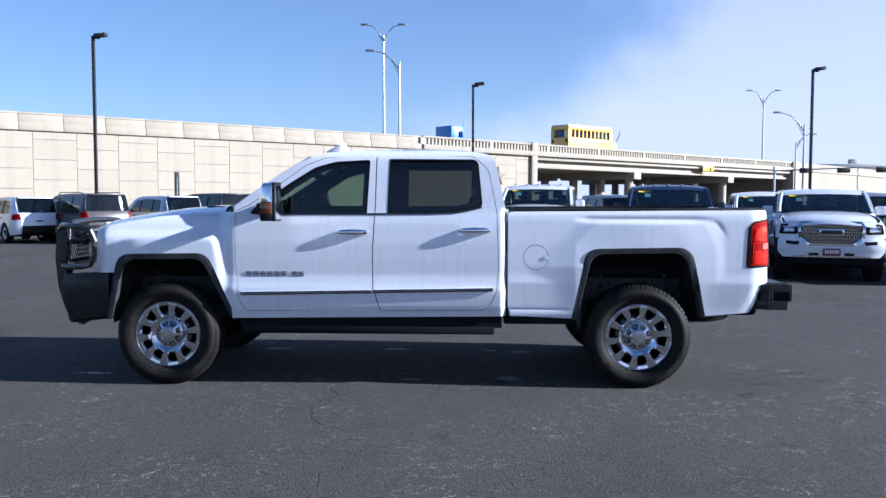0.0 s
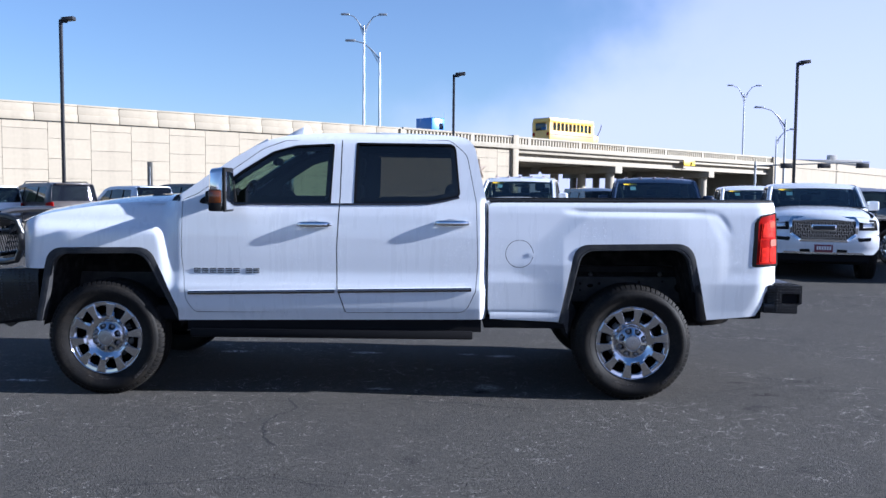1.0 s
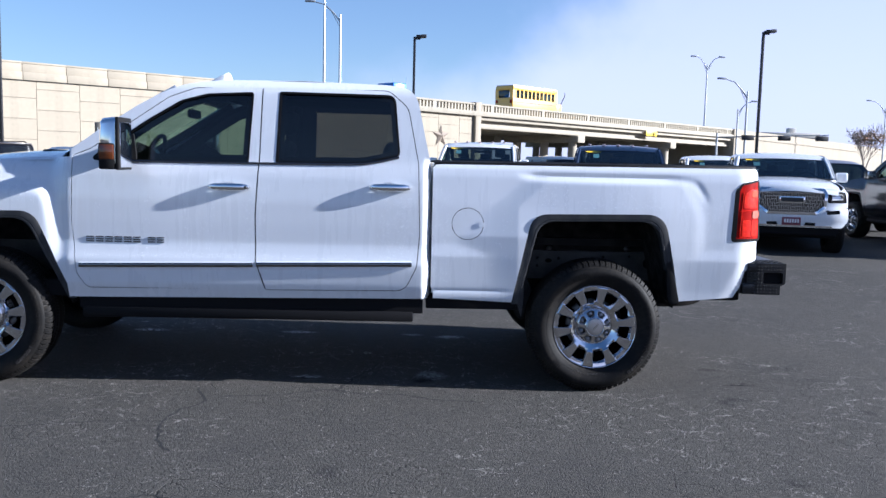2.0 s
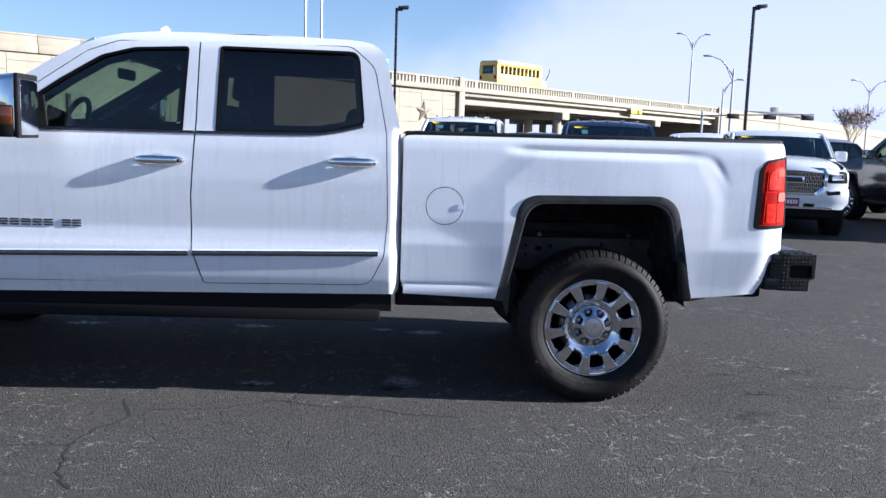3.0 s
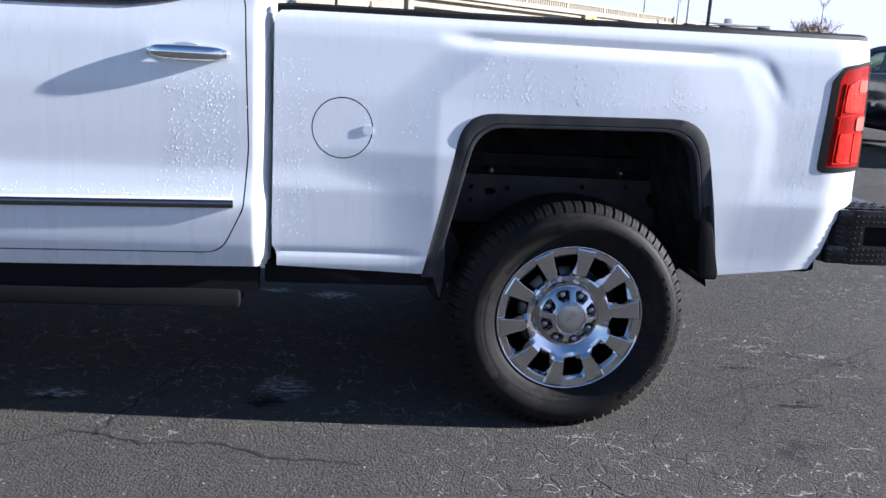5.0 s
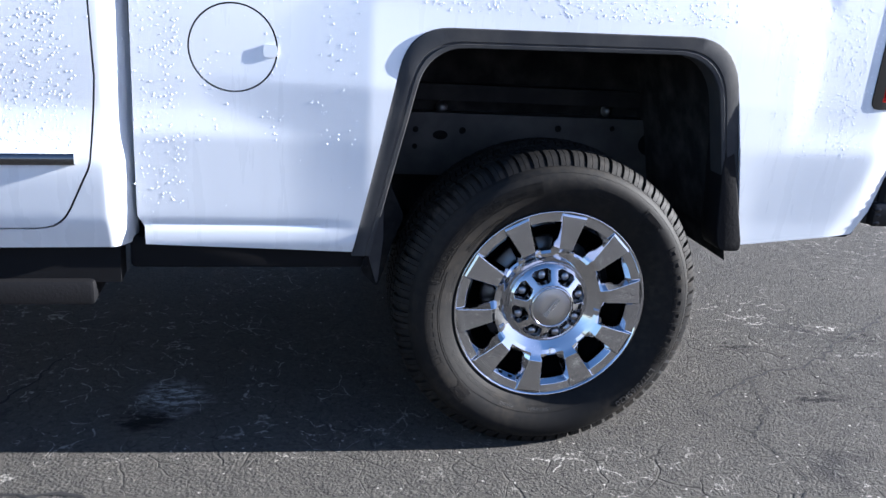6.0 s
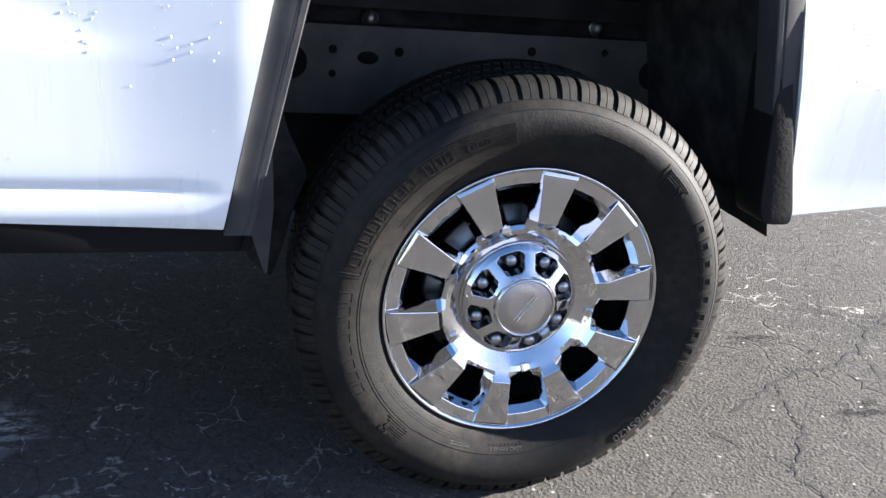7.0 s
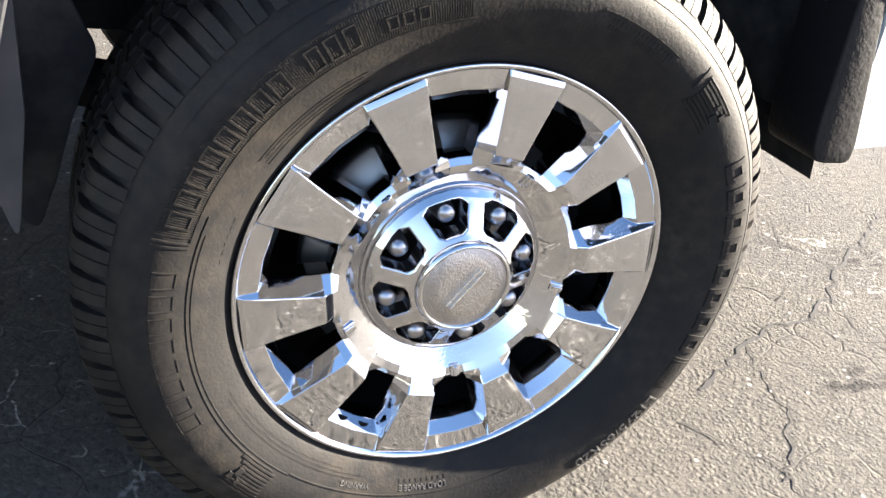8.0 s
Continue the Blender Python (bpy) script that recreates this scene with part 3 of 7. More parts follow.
def tread_mesh(pitches=70):
    bm = bmesh.new()
    rng = random.Random(5)

    def block(a0, a1, d0, d1, skew, r0, r1, drop0=0.0, drop1=0.0, sides=2):
        """One tread block between two angles and two depths."""
        vs = []
        for r, inset in ((r0, 0), (r1, 0.0011)):
            for d, drop, sk in ((d0, drop0, 0), (d1, drop1, skew)):
                for k in range(sides + 1):
                    a = a0 + (a1 - a0) * k / sides + sk
                    if inset:
                        a += inset / r * (1 if k == 0 else -1 if k == sides else 0)
                    rr = r - drop
                    dd = d + (inset if d == d0 else -inset)
                    vs.append(bm.verts.new((rr * math.cos(a), dd, rr * math.sin(a))))
        n = sides + 1
        b0, b1, t0, t1 = vs[:n], vs[n:2 * n], vs[2 * n:3 * n], vs[3 * n:]
        for k in range(sides):
            bm.faces.new((t0[k], t1[k], t1[k + 1], t0[k + 1]))
            bm.faces.new((b0[k], t0[k], t0[k + 1], b0[k + 1]))
            bm.faces.new((t1[k], b1[k], b1[k + 1], t1[k + 1]))
        bm.faces.new((b0[0], b1[0], t1[0], t0[0]))
        bm.faces.new((b0[-1], t0[-1], t1[-1], b1[-1]))

    top_line = [(0.3975, -0.0140), (0.4085, -0.0085), (0.4195, 0.0005), (0.4275, 0.0105), (0.4312, 0.024), (0.4318, 0.052)]
    foot_line = [(0.3970, -0.0090), (0.404, -0.001), (0.411, 0.008), (0.417, 0.018), (0.4205, 0.028), (0.4205, 0.052)]

    def lug(a0, a1):
        """A shoulder block that runs down on to the sidewall."""
        g = [[bm.verts.new((r * math.cos(a + 0.25 * max(d, 0)), d, r * math.sin(a + 0.25 * max(d, 0)))) for r, d in line] for a in (a0, (a0 + a1) / 2, a1) for line in (top_line, foot_line)]
        for p, q in ((0, 2), (2, 4)):
            for k in range(5):
                bm.faces.new((g[p][k], g[p][k + 1], g[q][k + 1], g[q][k]))
        for p in (0, 4):
            for k in range(5):
                bm.faces.new((g[p][k], g[p][k + 1], g[p + 1][k + 1], g[p + 1][k]))
        bm.faces.new((g[0][0], g[2][0], g[4][0], g[5][0], g[3][0], g[1][0]))
        bm.faces.new((g[0][5], g[2][5], g[4][5], g[5][5], g[3][5], g[1][5]))

    step = math.tau / pitches
    for k in range(pitches):
        a = k * step
        g = 0.20 + 0.05 * (k % 3)
        mid = (1 + g) / 2
        lug(a + step * g, a + step * (mid - 0.02))
        lug(a + step * (mid + 0.02), a + step)
        block(a + step * g, a + step, 0.203, 0.247, -0.010, 0.412, 0.4305, 0.0, 0.014)
        # second and middle ribs
        for d0, d1, sk, off in ((0.060, 0.096, 0.022, 0.3), (0.104, 0.146, -0.022, 0.0), (0.154, 0.195, 0.022, 0.6)):
            u = a + off * step
            block(u + step * 0.05, u + step * 0.47, d0, d1, sk, 0.419, 0.432)
            block(u + step * 0.53, u + step * 0.95, d0, d1, sk, 0.419, 0.432)
    bmesh.ops.recalc_face_normals(bm, faces=bm.faces[:])
    return bm


def ring_bars(bm, r0, r1, a0, a1, count, depth, fill=0.6, seg=1):
    """Raised bars round a sidewall between two angles."""
    for k in range(count):
        s = a0 + (a1 - a0) * k / count
        e = s + (a1 - a0) / count * fill
        n, m = max(1, math.ceil((e - s) / 0.06)), max(1, math.ceil((r1 - r0) / 0.009))
        top = [[bm.verts.new(((r0 + (r1 - r0) * j / m) * math.cos(s + (e - s) * i / n), sidewall(r0 + (r1 - r0) * j / m) - depth, (r0 + (r1 - r0) * j / m) * math.sin(s + (e - s) * i / n))) for j in range(m + 1)] for i in range(n + 1)]
        edge = [(i, 0) for i in range(n)] + [(n, j) for j in range(m)] + [(i, m) for i in range(n, 0, -1)] + [(0, j) for j in range(m, 0, -1)]
        foot = [bm.verts.new(top[i][j].co + Vector((0, depth + 0.001, 0))) for i, j in edge]
        for i in range(n):
            for j in range(m):
                bm.faces.new((top[i][j], top[i + 1][j], top[i + 1][j + 1], top[i][j + 1]))
        for q in range(len(edge)):
            w = (q + 1) % len(edge)
            bm.faces.new((top[edge[q][0]][edge[q][1]], top[edge[w][0]][edge[w][1]], foot[w], foot[q]))


def sidewall(r):
    return float(np.interp(r, (0.2735, 0.281, 0.289, 0.298, 0.310, 0.324, 0.338, 0.352, 0.366, 0.380, 0.390, 0.3985), (0.003, -0.004, -0.0095, -0.0155, -0.0225, -0.0290, -0.0335, -0.0355, -0.0350, -0.0300, -0.0225, -0.0105)))


def word_on_arc(text, size, radius, mid_angle, depth=0.0012, inward=False):
    """Letters raised on the sidewall, centred at an angle (radians, 0 = +x, towards +z)."""
    bm, w = lettering(text, size)
    r = bmesh.ops.extrude_face_region(bm, geom=bm.faces[:])
    top = {g for g in r["geom"] if isinstance(g, bmesh.types.BMVert)}
    for v in bm.verts:
        u, h = v.co.x - w / 2, v.co.y
        if inward:
            rr, a = radius - h, mid_angle + u / radius
        else:
            rr, a = radius + h, mid_angle - u / radius
        v.co = Vector((rr * math.cos(a), sidewall(rr) - (depth if v in top else -0.002), rr * math.sin(a)))
    bmesh.ops.recalc_face_normals(bm, faces=bm.faces[:])
    return bm


class WheelKit:
    """The meshes of one wheel, made once and shared by all wheels."""

    def __init__(self):
        self.src = {}

    def get(self, name, build, material, degrees=32):
        if name not in self.src:
            bm = build()
            shade(bm, degrees)
            me = bpy.data.meshes.new(name)
            bm.to_mesh(me)
            bm.free()
            me.materials.append(material)
            self.src[name] = me
        return self.src[name]

    def fit(self, name, build, material, parent, m=None, label="", degrees=32):
        ob = new(name, self.get(name, build, material, degrees))
        ob.parent = parent
        if m is not None:
            ob.matrix_basis = m
        if label:
            ob["label"] = label
        return ob


KIT = WheelKit()


def lug_mesh():
    bm = bmesh.new()
    prof = [(0.0, -0.012), (0.008, -0.0105), (0.0115, -0.006), (0.0125, 0.0), (0.0135, 0.024)]
    rings = []
    for r, d in prof:
        if r == 0:
            rings.append([bm.verts.new((0, d, 0))])
        else:
            rings.append([bm.verts.new((r * math.cos(math.tau * k / 12), d, r * math.sin(math.tau * k / 12))) for k in range(12)])
    for a, b in zip(rings, rings[1:]):
        for k in range(12):
            q = (k + 1) % 12
            bm.faces.new((a[0], b[k], b[q]) if len(a) == 1 else (a[k], b[k], b[q], a[q]))
    return bm


def cap_mesh():
    return revolve([(0.0, -0.0112), (0.030, -0.0112), (0.0525, -0.0104), (0.0540, -0.0095)], 64)


def cap_ring_mesh():
    return revolve([(0.0538, -0.0090), (0.0550, -0.0122), (0.0575, -0.0122), (0.0600, -0.0085), (0.0612, -0.0035), (0.0620, 0.006)], 64)


def capbar_mesh():
    """The worn wordmark on the cap, as plain bars."""
    bm = bmesh.new()
    for k in range(6):
        x = -0.030 + k * 0.0105
        for z in (-0.0045, 0.0025):
            box(x, x + 0.0078, -0.0126, -0.0108, z, z + 0.0020, bm=bm)
    return bm


# raised marks: inner and outer radius, first and last angle, count, height, share filled
MARKS = [(0.3300, 0.3660, 101, 165, 150, 0.0007, 0.45), (0.3290, 0.3302, 100, 166, 1, 0.0011, 1.0), (0.3290, 0.3670, 165.6, 167.4, 2, 0.0012, 0.4), (0.3200, 0.3213, 160, 228, 1, 0.0012, 1.0), (0.3155, 0.3165, 164, 232, 1, 0.0009, 1.0),
         (0.3440, 0.3735, 50.5, 51.2, 1, 0.0012, 1.0), (0.3530, 0.3542, 58, 77, 1, 0.0012, 1.0), (0.3330, 0.3342, 58, 77, 1, 0.0012, 1.0), (0.3440, 0.3490, 59, 75, 16, 0.0008, 0.55), (0.3370, 0.3410, 60, 75, 20, 0.0008, 0.55),
         (0.3460, 0.3790, -27, -20.5, 24, 0.0008, 0.5), (0.3450, 0.3800, -20.2, -18.6, 2, 0.0012, 0.4), (0.2935, 0.2960, 121, 147, 62, 0.0007, 0.5), (0.2985, 0.3010, 122, 146, 58, 0.0007, 0.5), (0.3035, 0.3045, 121, 147, 1, 0.0008, 1.0),
         (0.2905, 0.2913, 121, 147, 1, 0.0008, 1.0), (0.2985, 0.3005, 206, 250, 90, 0.0005, 0.5), (0.2940, 0.2960, 204, 252, 96, 0.0005, 0.5), (0.2895, 0.2912, 210, 246, 70, 0.0005, 0.5), (0.3135, 0.3148, 232, 292, 1, 0.0012, 1.0),
         (0.2960, 0.3000, 262, 276, 9, 0.0007, 0.6), (0.2880, 0.2910, 160, 172, 6, 0.0006, 0.5), (0.3830, 0.3838, -30, 150, 1, 0.0010, 1.0)]
# worn words as open boxes: inner and outer radius, first and last angle, letters, height, stroke
WORDS = [(0.3360, 0.3600, 132.6, 163.8, 8, 0.0014, 0.0019), (0.3360, 0.3600, 119.8, 129.6, 3, 0.0014, 0.0019), (0.3380, 0.3520, 108.0, 116.0, 3, 0.0014, 0.0018), (0.3450, 0.3745, -18.0, 30.5, 8, 0.0016, 0.0075), (0.3340, 0.3590, 171.0, 207.0, 8, 0.0009, 0.0015)]
# the maker's emblem, as bent stripes: inner and outer radius, first and last angle
EMBLEMS = [(0.3270, 0.3720, 40.0, 49.8), (0.3230, 0.3650, 219.0, 229.0)]


def word_mark(k, c):
    """One open box in the size of a worn letter."""
    r0, r1, a0, a1, n, depth, stroke = WORDS[k]
    bm = bmesh.new()
    cell = (a1 - a0) / n
    w = math.degrees(stroke / r0)
    s, e = a0 + (c + 0.10) * cell, a0 + (c + 0.84) * cell
    bars = [(r0, r1, s, s + w), (r0, r1, e - w, e), (r0, r0 + stroke, s + w, e - w), (r1 - stroke, r1, s + w, e - w)]
    for q0, q1, b0, b1 in bars:
        ring_bars(bm, q0, q1, math.radians(b0), math.radians(b1), 1, depth, 1.0)
    bmesh.ops.recalc_face_normals(bm, faces=bm.faces[:])
    return bm


def emblem_mark(k):
    r0, r1, a0, a1 = EMBLEMS[k]
    bm = bmesh.new()
    n = 9
    for c in range(n):
        q = r0 + (r1 - r0) * c / n
        cut = 2.4 * math.sin(math.pi * c / (n - 1))
        ring_bars(bm, q, q + (r1 - r0) / n * 0.5, math.radians(a0 + cut), math.radians(a1 - 0.25 * cut), 1, 0.0014, 1.0)
    for dr, da, w in ((0.30, 0.15, 0.010), (0.55, 0.05, 0.008), (0.62, 0.30, 0.006)):
        q, a = r0 + dr * (r1 - r0), math.radians(a0 + da * (a1 - a0))
        ring_bars(bm, q, q + w, a, a + w * 0.8 / q, 1, 0.0024, 1.0)
    bmesh.ops.recalc_face_normals(bm, faces=bm.faces[:])
    return bm


def tyre_mark(k):
    r0, r1, a0, a1, n, depth, fill = MARKS[k]
    bm = bmesh.new()
    ring_bars(bm, r0, r1, math.radians(a0), math.radians(a1), n, depth, fill)
    bmesh.ops.recalc_face_normals(bm, faces=bm.faces[:])
    return bm


def wheel(parent, centre, flip=False, turn=0.0, marks=True, spokes=True):
    """One wheel under a vehicle: tyre, tread, rim, hub, cap and nuts."""
    m = pose(*centre, 0, 0, 180 if flip else 0)
    tyre = KIT.fit("tyre", lambda: clipped(tyre_mesh()), M_RUBBER, parent, m, "black rubber tyre with dusty brown sidewall")
    KIT.fit("tread", lambda: clipped(tread_mesh()), M_RUBBER, tyre, None, "", 25)
    if marks:
        for k in range(len(MARKS)):
            ob = new("raised_mark", KIT.get("raised_mark_%d" % k, lambda k=k: tyre_mark(k), M_RUBBER))
            ob.parent = tyre
            ob["kind"] = "stuff"
        for k in range(len(WORDS)):
            for c in range(WORDS[k][4]):
                KIT.fit("letter_%d_%d" % (k, c), lambda k=k, c=c: word_mark(k, c), M_RUBBER, tyre).name = "letter"
        for k in range(len(EMBLEMS)):
            em = KIT.fit("emblem_%d" % k, lambda k=k: emblem_mark(k), M_RUBBER, tyre)
            em.name = "emblem"
            em["kind"] = "stuff"
        KIT.fit("sidewall_size", lambda: word_on_arc("LT275/65R20", 0.0265, 0.3545, math.radians(-41.5), 0.0017), M_RUBBER_TEXT, tyre)
        KIT.fit("sidewall_load", lambda: word_on_arc("LOAD RANGE E", 0.0095, 0.3030, math.radians(-91.5), 0.0010), M_RUBBER_TEXT, tyre)
        KIT.fit("sidewall_note", lambda: word_on_arc("WARNING", 0.0085, 0.3030, math.radians(-110), 0.0010), M_RUBBER_TEXT, tyre)
    rim = KIT.fit("rim", rim_mesh, M_RIM, parent, m @ pose(0, 0, 0, 0, turn, 0), "polished chrome ten-spoke rim", 8)
    KIT.fit("rim_lip", lip_mesh, M_RIM, rim)
    KIT.fit("hub", hub_mesh, M_RIM, rim, None, "", 10)
    # black barrel in a chrome rim: the shade behind the spokes put into colour
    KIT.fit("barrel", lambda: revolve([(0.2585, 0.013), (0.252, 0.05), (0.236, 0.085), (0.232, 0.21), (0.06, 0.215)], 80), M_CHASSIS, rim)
    KIT.fit("hub_back", lambda: revolve([(0.0, 0.050), (0.115, 0.050)], 48), M_BELT, rim)
    KIT.fit("centre_cap", cap_mesh, M_CAP, rim, None, "brushed grey centre cap", 12)
    KIT.fit("cap_ring", cap_ring_mesh, M_RIM, rim)
    KIT.fit("cap_wordmark", capbar_mesh, M_CHROME, rim, pose(0, 0, 0, 0, 135, 0))
    for a in (-130, -122):
        KIT.fit("rim_hole", lambda: revolve([(0.0, -0.0008), (0.0068, -0.0008), (0.0075, 0.003)], 16), M_SEAL, rim, pose(0.2365 * math.cos(math.radians(a)), 0.0165, 0.2365 * math.sin(math.radians(a)), 0, 0, 0) @ Matrix.Rotation(math.radians(-a), 4, "Y") @ pose(0, 0, 0, 0, 0, 62))
    for k in range(8):
        a = k * math.tau / 8 + HUB_TURN
        KIT.fit("lug_nut", lug_mesh, M_LUG, rim, pose(0.0885 * math.cos(a), 0.026, 0.0885 * math.sin(a)))
    KIT.fit("brake_disc", lambda: revolve([(0.09, 0.075), (0.178, 0.075), (0.178, 0.10), (0.09, 0.10)], 64), M_STEEL, parent, m, "dull steel brake disc")
    KIT.fit("brake_caliper", lambda: box(0.10, 0.20, 0.075, 0.12, -0.09, 0.09, 0.015), M_CHASSIS, parent, m @ pose(0, 0, 0, 0, -20, 0))


def clipped(bm):
    flatten(bm)
    return bm


# ---------------------------------------------------------------- pickup
# vehicle axes: x to the rear, y across from the driver's side (0) to the far side (W), z up; rear hub at x = 0, front hub at x = -3.904
W = 2.04
HUB = 0.425
BASE = 3.904
cab_y = curve_of([(0.45, 0.085), (0.57, 0.055), (0.615, 0.035), (0.66, 0.016), (0.76, 0.004), (0.81, 0.002), (0.85, 0.016), (0.92, 0.029), (1.05, 0.028), (1.20, 0.031), (1.35, 0.042), (1.41, 0.055), (1.45, 0.066),
                  (1.6, 0.086), (1.8, 0.120), (1.88, 0.138), (1.92, 0.158), (1.96, 0.21), (2.0, 0.30)], 0.012)
bed_y = curve_of([(0.5, 0.085), (0.565, 0.060), (0.595, 0.045), (0.70, 0.0425), (0.80, 0.042), (1.0, 0.041), (1.2, 0.047), (1.38, 0.057), (1.43, 0.067), (1.48, 0.096)], 0.007)
CREASE = 0.868
fen_y = curve_of([(0.5, 0.07), (0.6, 0.06), (0.9, 0.058), (1.2, 0.070), (1.32, 0.095), (1.40, 0.15), (1.46, 0.24)], 0.02)


def side_y(x, z):
    """How far in the skin lies at a place of the side."""
    cab = cab_y(z) + 0.085 * np.clip((x + 1.135) / 0.058, 0, 1) ** 2.0 * sstep(1.50, 1.44, z)
    # rear wing with its squared bulge over the wheel
    top = sstep(1.392, 1.345, z)
    zc = np.clip(z, 1.0, 1.36)
    line = -0.86 + (zc - 1.0) * 1.12
    end = np.maximum(-0.52, line + 0.12)
    u = np.clip((x - line + 0.05) / (end - line + 0.05), 0, 1)
    rise = 0.056 * (end - line)
    ramp = rise * u ** 1.25 + np.maximum(0.0185 - rise, 0.0) * sstep(-0.60, 0.20, x)
    bend = x + 0.10 * np.clip((z - 1.12) / 0.22, 0, 1) ** 1.5
    swell = 0.20 * sstep(0.705, 0.610, bend) + 0.40 * sstep(0.74, 0.36, bend) + 0.40 * sstep(0.88, 0.0, bend)
    upper = 0.009 - top * swell * ramp
    # the upper flank lies further in than the lower one and meets it in a crease
    slope = 0.115 * (z - CREASE)
    above = 0.5 * (upper + slope - np.sqrt((upper - slope) ** 2 + 0.0030 ** 2))
    below = 0.5 * (upper - np.sqrt(upper ** 2 + 0.0030 ** 2)) * (0.25 + 0.75 * sstep(0.50, CREASE, z)) + 0.035 * np.clip(CREASE - z, 0, 0.2)
    bed = bed_y(z) + np.where(z > CREASE, above, below)
    # folded lip along the foot of the front half
    bed = bed + sstep(-0.52, -0.66, x) * (0.0050 * np.exp(-((z - 0.647) / 0.010) ** 2))
    # pressed groove over the bulge, bending down behind it
    d = smax([z - 1.365, (x - 0.635) * 0.80 + (z - 1.30) * 0.40], 0.03)
    bed = bed + 0.011 * np.exp(-((d - 0.026) / 0.021) ** 2) * sstep(1.20, 1.33, z) * sstep(-0.54, -0.40, x) * (1 - 0.65 * sstep(0.42, 0.60, x))
    bed = bed + 0.075 * np.clip((x - 0.88) / 0.18, 0, 2) ** 2.4
    # lower flank tucked in behind the wheel, and the cut-off corner over the bumper
    bed = bed + 0.012 * sstep(0.90, 0.62, z) * sstep(0.25, 0.58, x)
    cut = (x - 0.833) * 0.913 - (z - 0.662) * 0.408
    bed = bed + 0.06 * (cut + np.sqrt(cut * cut + 0.0002)) * sstep(0.890, 0.862, z)
    # front wing
    e = smax([z - 1.275, x + 3.40 + (z - 0.9) * 0.18, -(x + 4.50)], 0.03)
    fen = fen_y(z) - 0.045 * sstep(0.04, -0.06, e)
    fen = fen + 0.16 * np.clip((-4.40 - x) / 0.22, 0, 2) ** 2
    fen = fen + (cab - fen) * sstep(-3.52, -3.335, x)
    return np.where(x > -1.0755, bed, np.where(x < -3.33, fen, cab))


def side(inset=0.0):
    def surface(x, z):
        y = side_y(x, z) + inset
        return np.stack([x, y, z], 1)
    return surface


ARCH_R = [(-0.550, 0.575), (-0.432, 1.150), (0.422, 1.166), (0.545, 0.60)]
ARCH_F = [(-0.505, 0.56), (-0.405, 1.095), (0.345, 1.105), (0.585, 0.565)]


def arch(pts, dx, grow=0.0, low=0.0):
    """The open line of a wheel arch, from front foot to rear foot."""
    p = [(x + dx + (-grow if i < 2 else grow), z + (grow if i in (1, 2) else -low)) for i, (x, z) in enumerate(pts)]
    full = rounded(p, [0, 0.13, 0.15, 0], 8)
    return full


FRONT_DOOR = rounded([(-3.235, 0.628), (-3.295, 0.72), (-3.327, 1.05), (-3.325, 1.455), (-3.215, 1.50), (-2.74, 1.835), (-2.58, 1.895), (-2.160, 1.918), (-2.168, 1.5), (-2.190, 1.1), (-2.184, 0.82), (-2.122, 0.632)],
                     [0.05, 0.06, 0.05, 0.02, 0.03, 0.08, 0.08, 0.01, 0, 0.1, 0.12, 0.01], 4)
REAR_DOOR = rounded([(-2.1185, 0.632), (-2.1805, 0.82), (-2.1865, 1.1), (-2.1645, 1.5), (-2.1565, 1.918), (-1.36, 1.908), (-1.235, 1.80), (-1.165, 1.45), (-1.150, 1.0), (-1.165, 0.80), (-1.24, 0.642)],
                    [0.01, 0.12, 0.1, 0, 0.01, 0.10, 0.12, 0.2, 0.1, 0.1, 0.09], 5)
WIN_F = rounded([(-3.225, 1.430), (-2.86, 1.688), (-2.66, 1.812), (-2.50, 1.856), (-2.218, 1.872), (-2.240, 1.436)], [0.02, 0.1, 0.1, 0.08, 0.015, 0.01], 4)
WIN_R = rounded([(-2.060, 1.440), (-2.046, 1.880), (-1.325, 1.876), (-1.288, 1.50), (-1.52, 1.447)], [0.01, 0.012, 0.055, 0.03, 0.25], 5)
CAB = [(-3.36, 0.562), (-1.082, 0.590), (-1.078, 0.66), (-1.078, 1.40), (-1.092, 1.47), (-1.122, 1.60), (-1.160, 1.78), (-1.174, 1.84), (-1.190, 1.875), (-1.215, 1.905), (-1.25, 1.926), (-1.30, 1.939), (-1.38, 1.947), (-1.9, 1.962), (-2.40, 1.954), (-2.55, 1.938), (-2.68, 1.907), (-2.80, 1.855), (-2.95, 1.767), (-3.15, 1.632), (-3.345, 1.487)]


def both(name, make, material, root, label="", degrees=32):
    """A part on the driver's side and its twin on the far side."""
    bm = make()
    far = mirrored(bm, W)
    a = part(name, bm, material, root, label, degrees)
    b = part(name, far, material, root, label, degrees)
    return a, b


def grow2d(poly, d):
    """An outline pushed out (or in, d < 0) by d."""
    n = len(poly)
    area = sum(poly[i][0] * poly[(i + 1) % n][1] - poly[(i + 1) % n][0] * poly[i][1] for i in range(n))
    s = 1 if area > 0 else -1
    out = []
    for i in range(n):
        p, a, b = Vector(poly[i]), Vector(poly[i - 1]), Vector(poly[(i + 1) % n])
        u, v = (p - a).normalized(), (b - p).normalized()
        nrm = Vector((u.y + v.y, -u.x - v.x))
        if nrm.length < 1e-6:
            nrm = Vector((u.y, -u.x))
        nrm.normalize()
        q = p + nrm * d * s
        out.append((q.x, q.y))
    return out


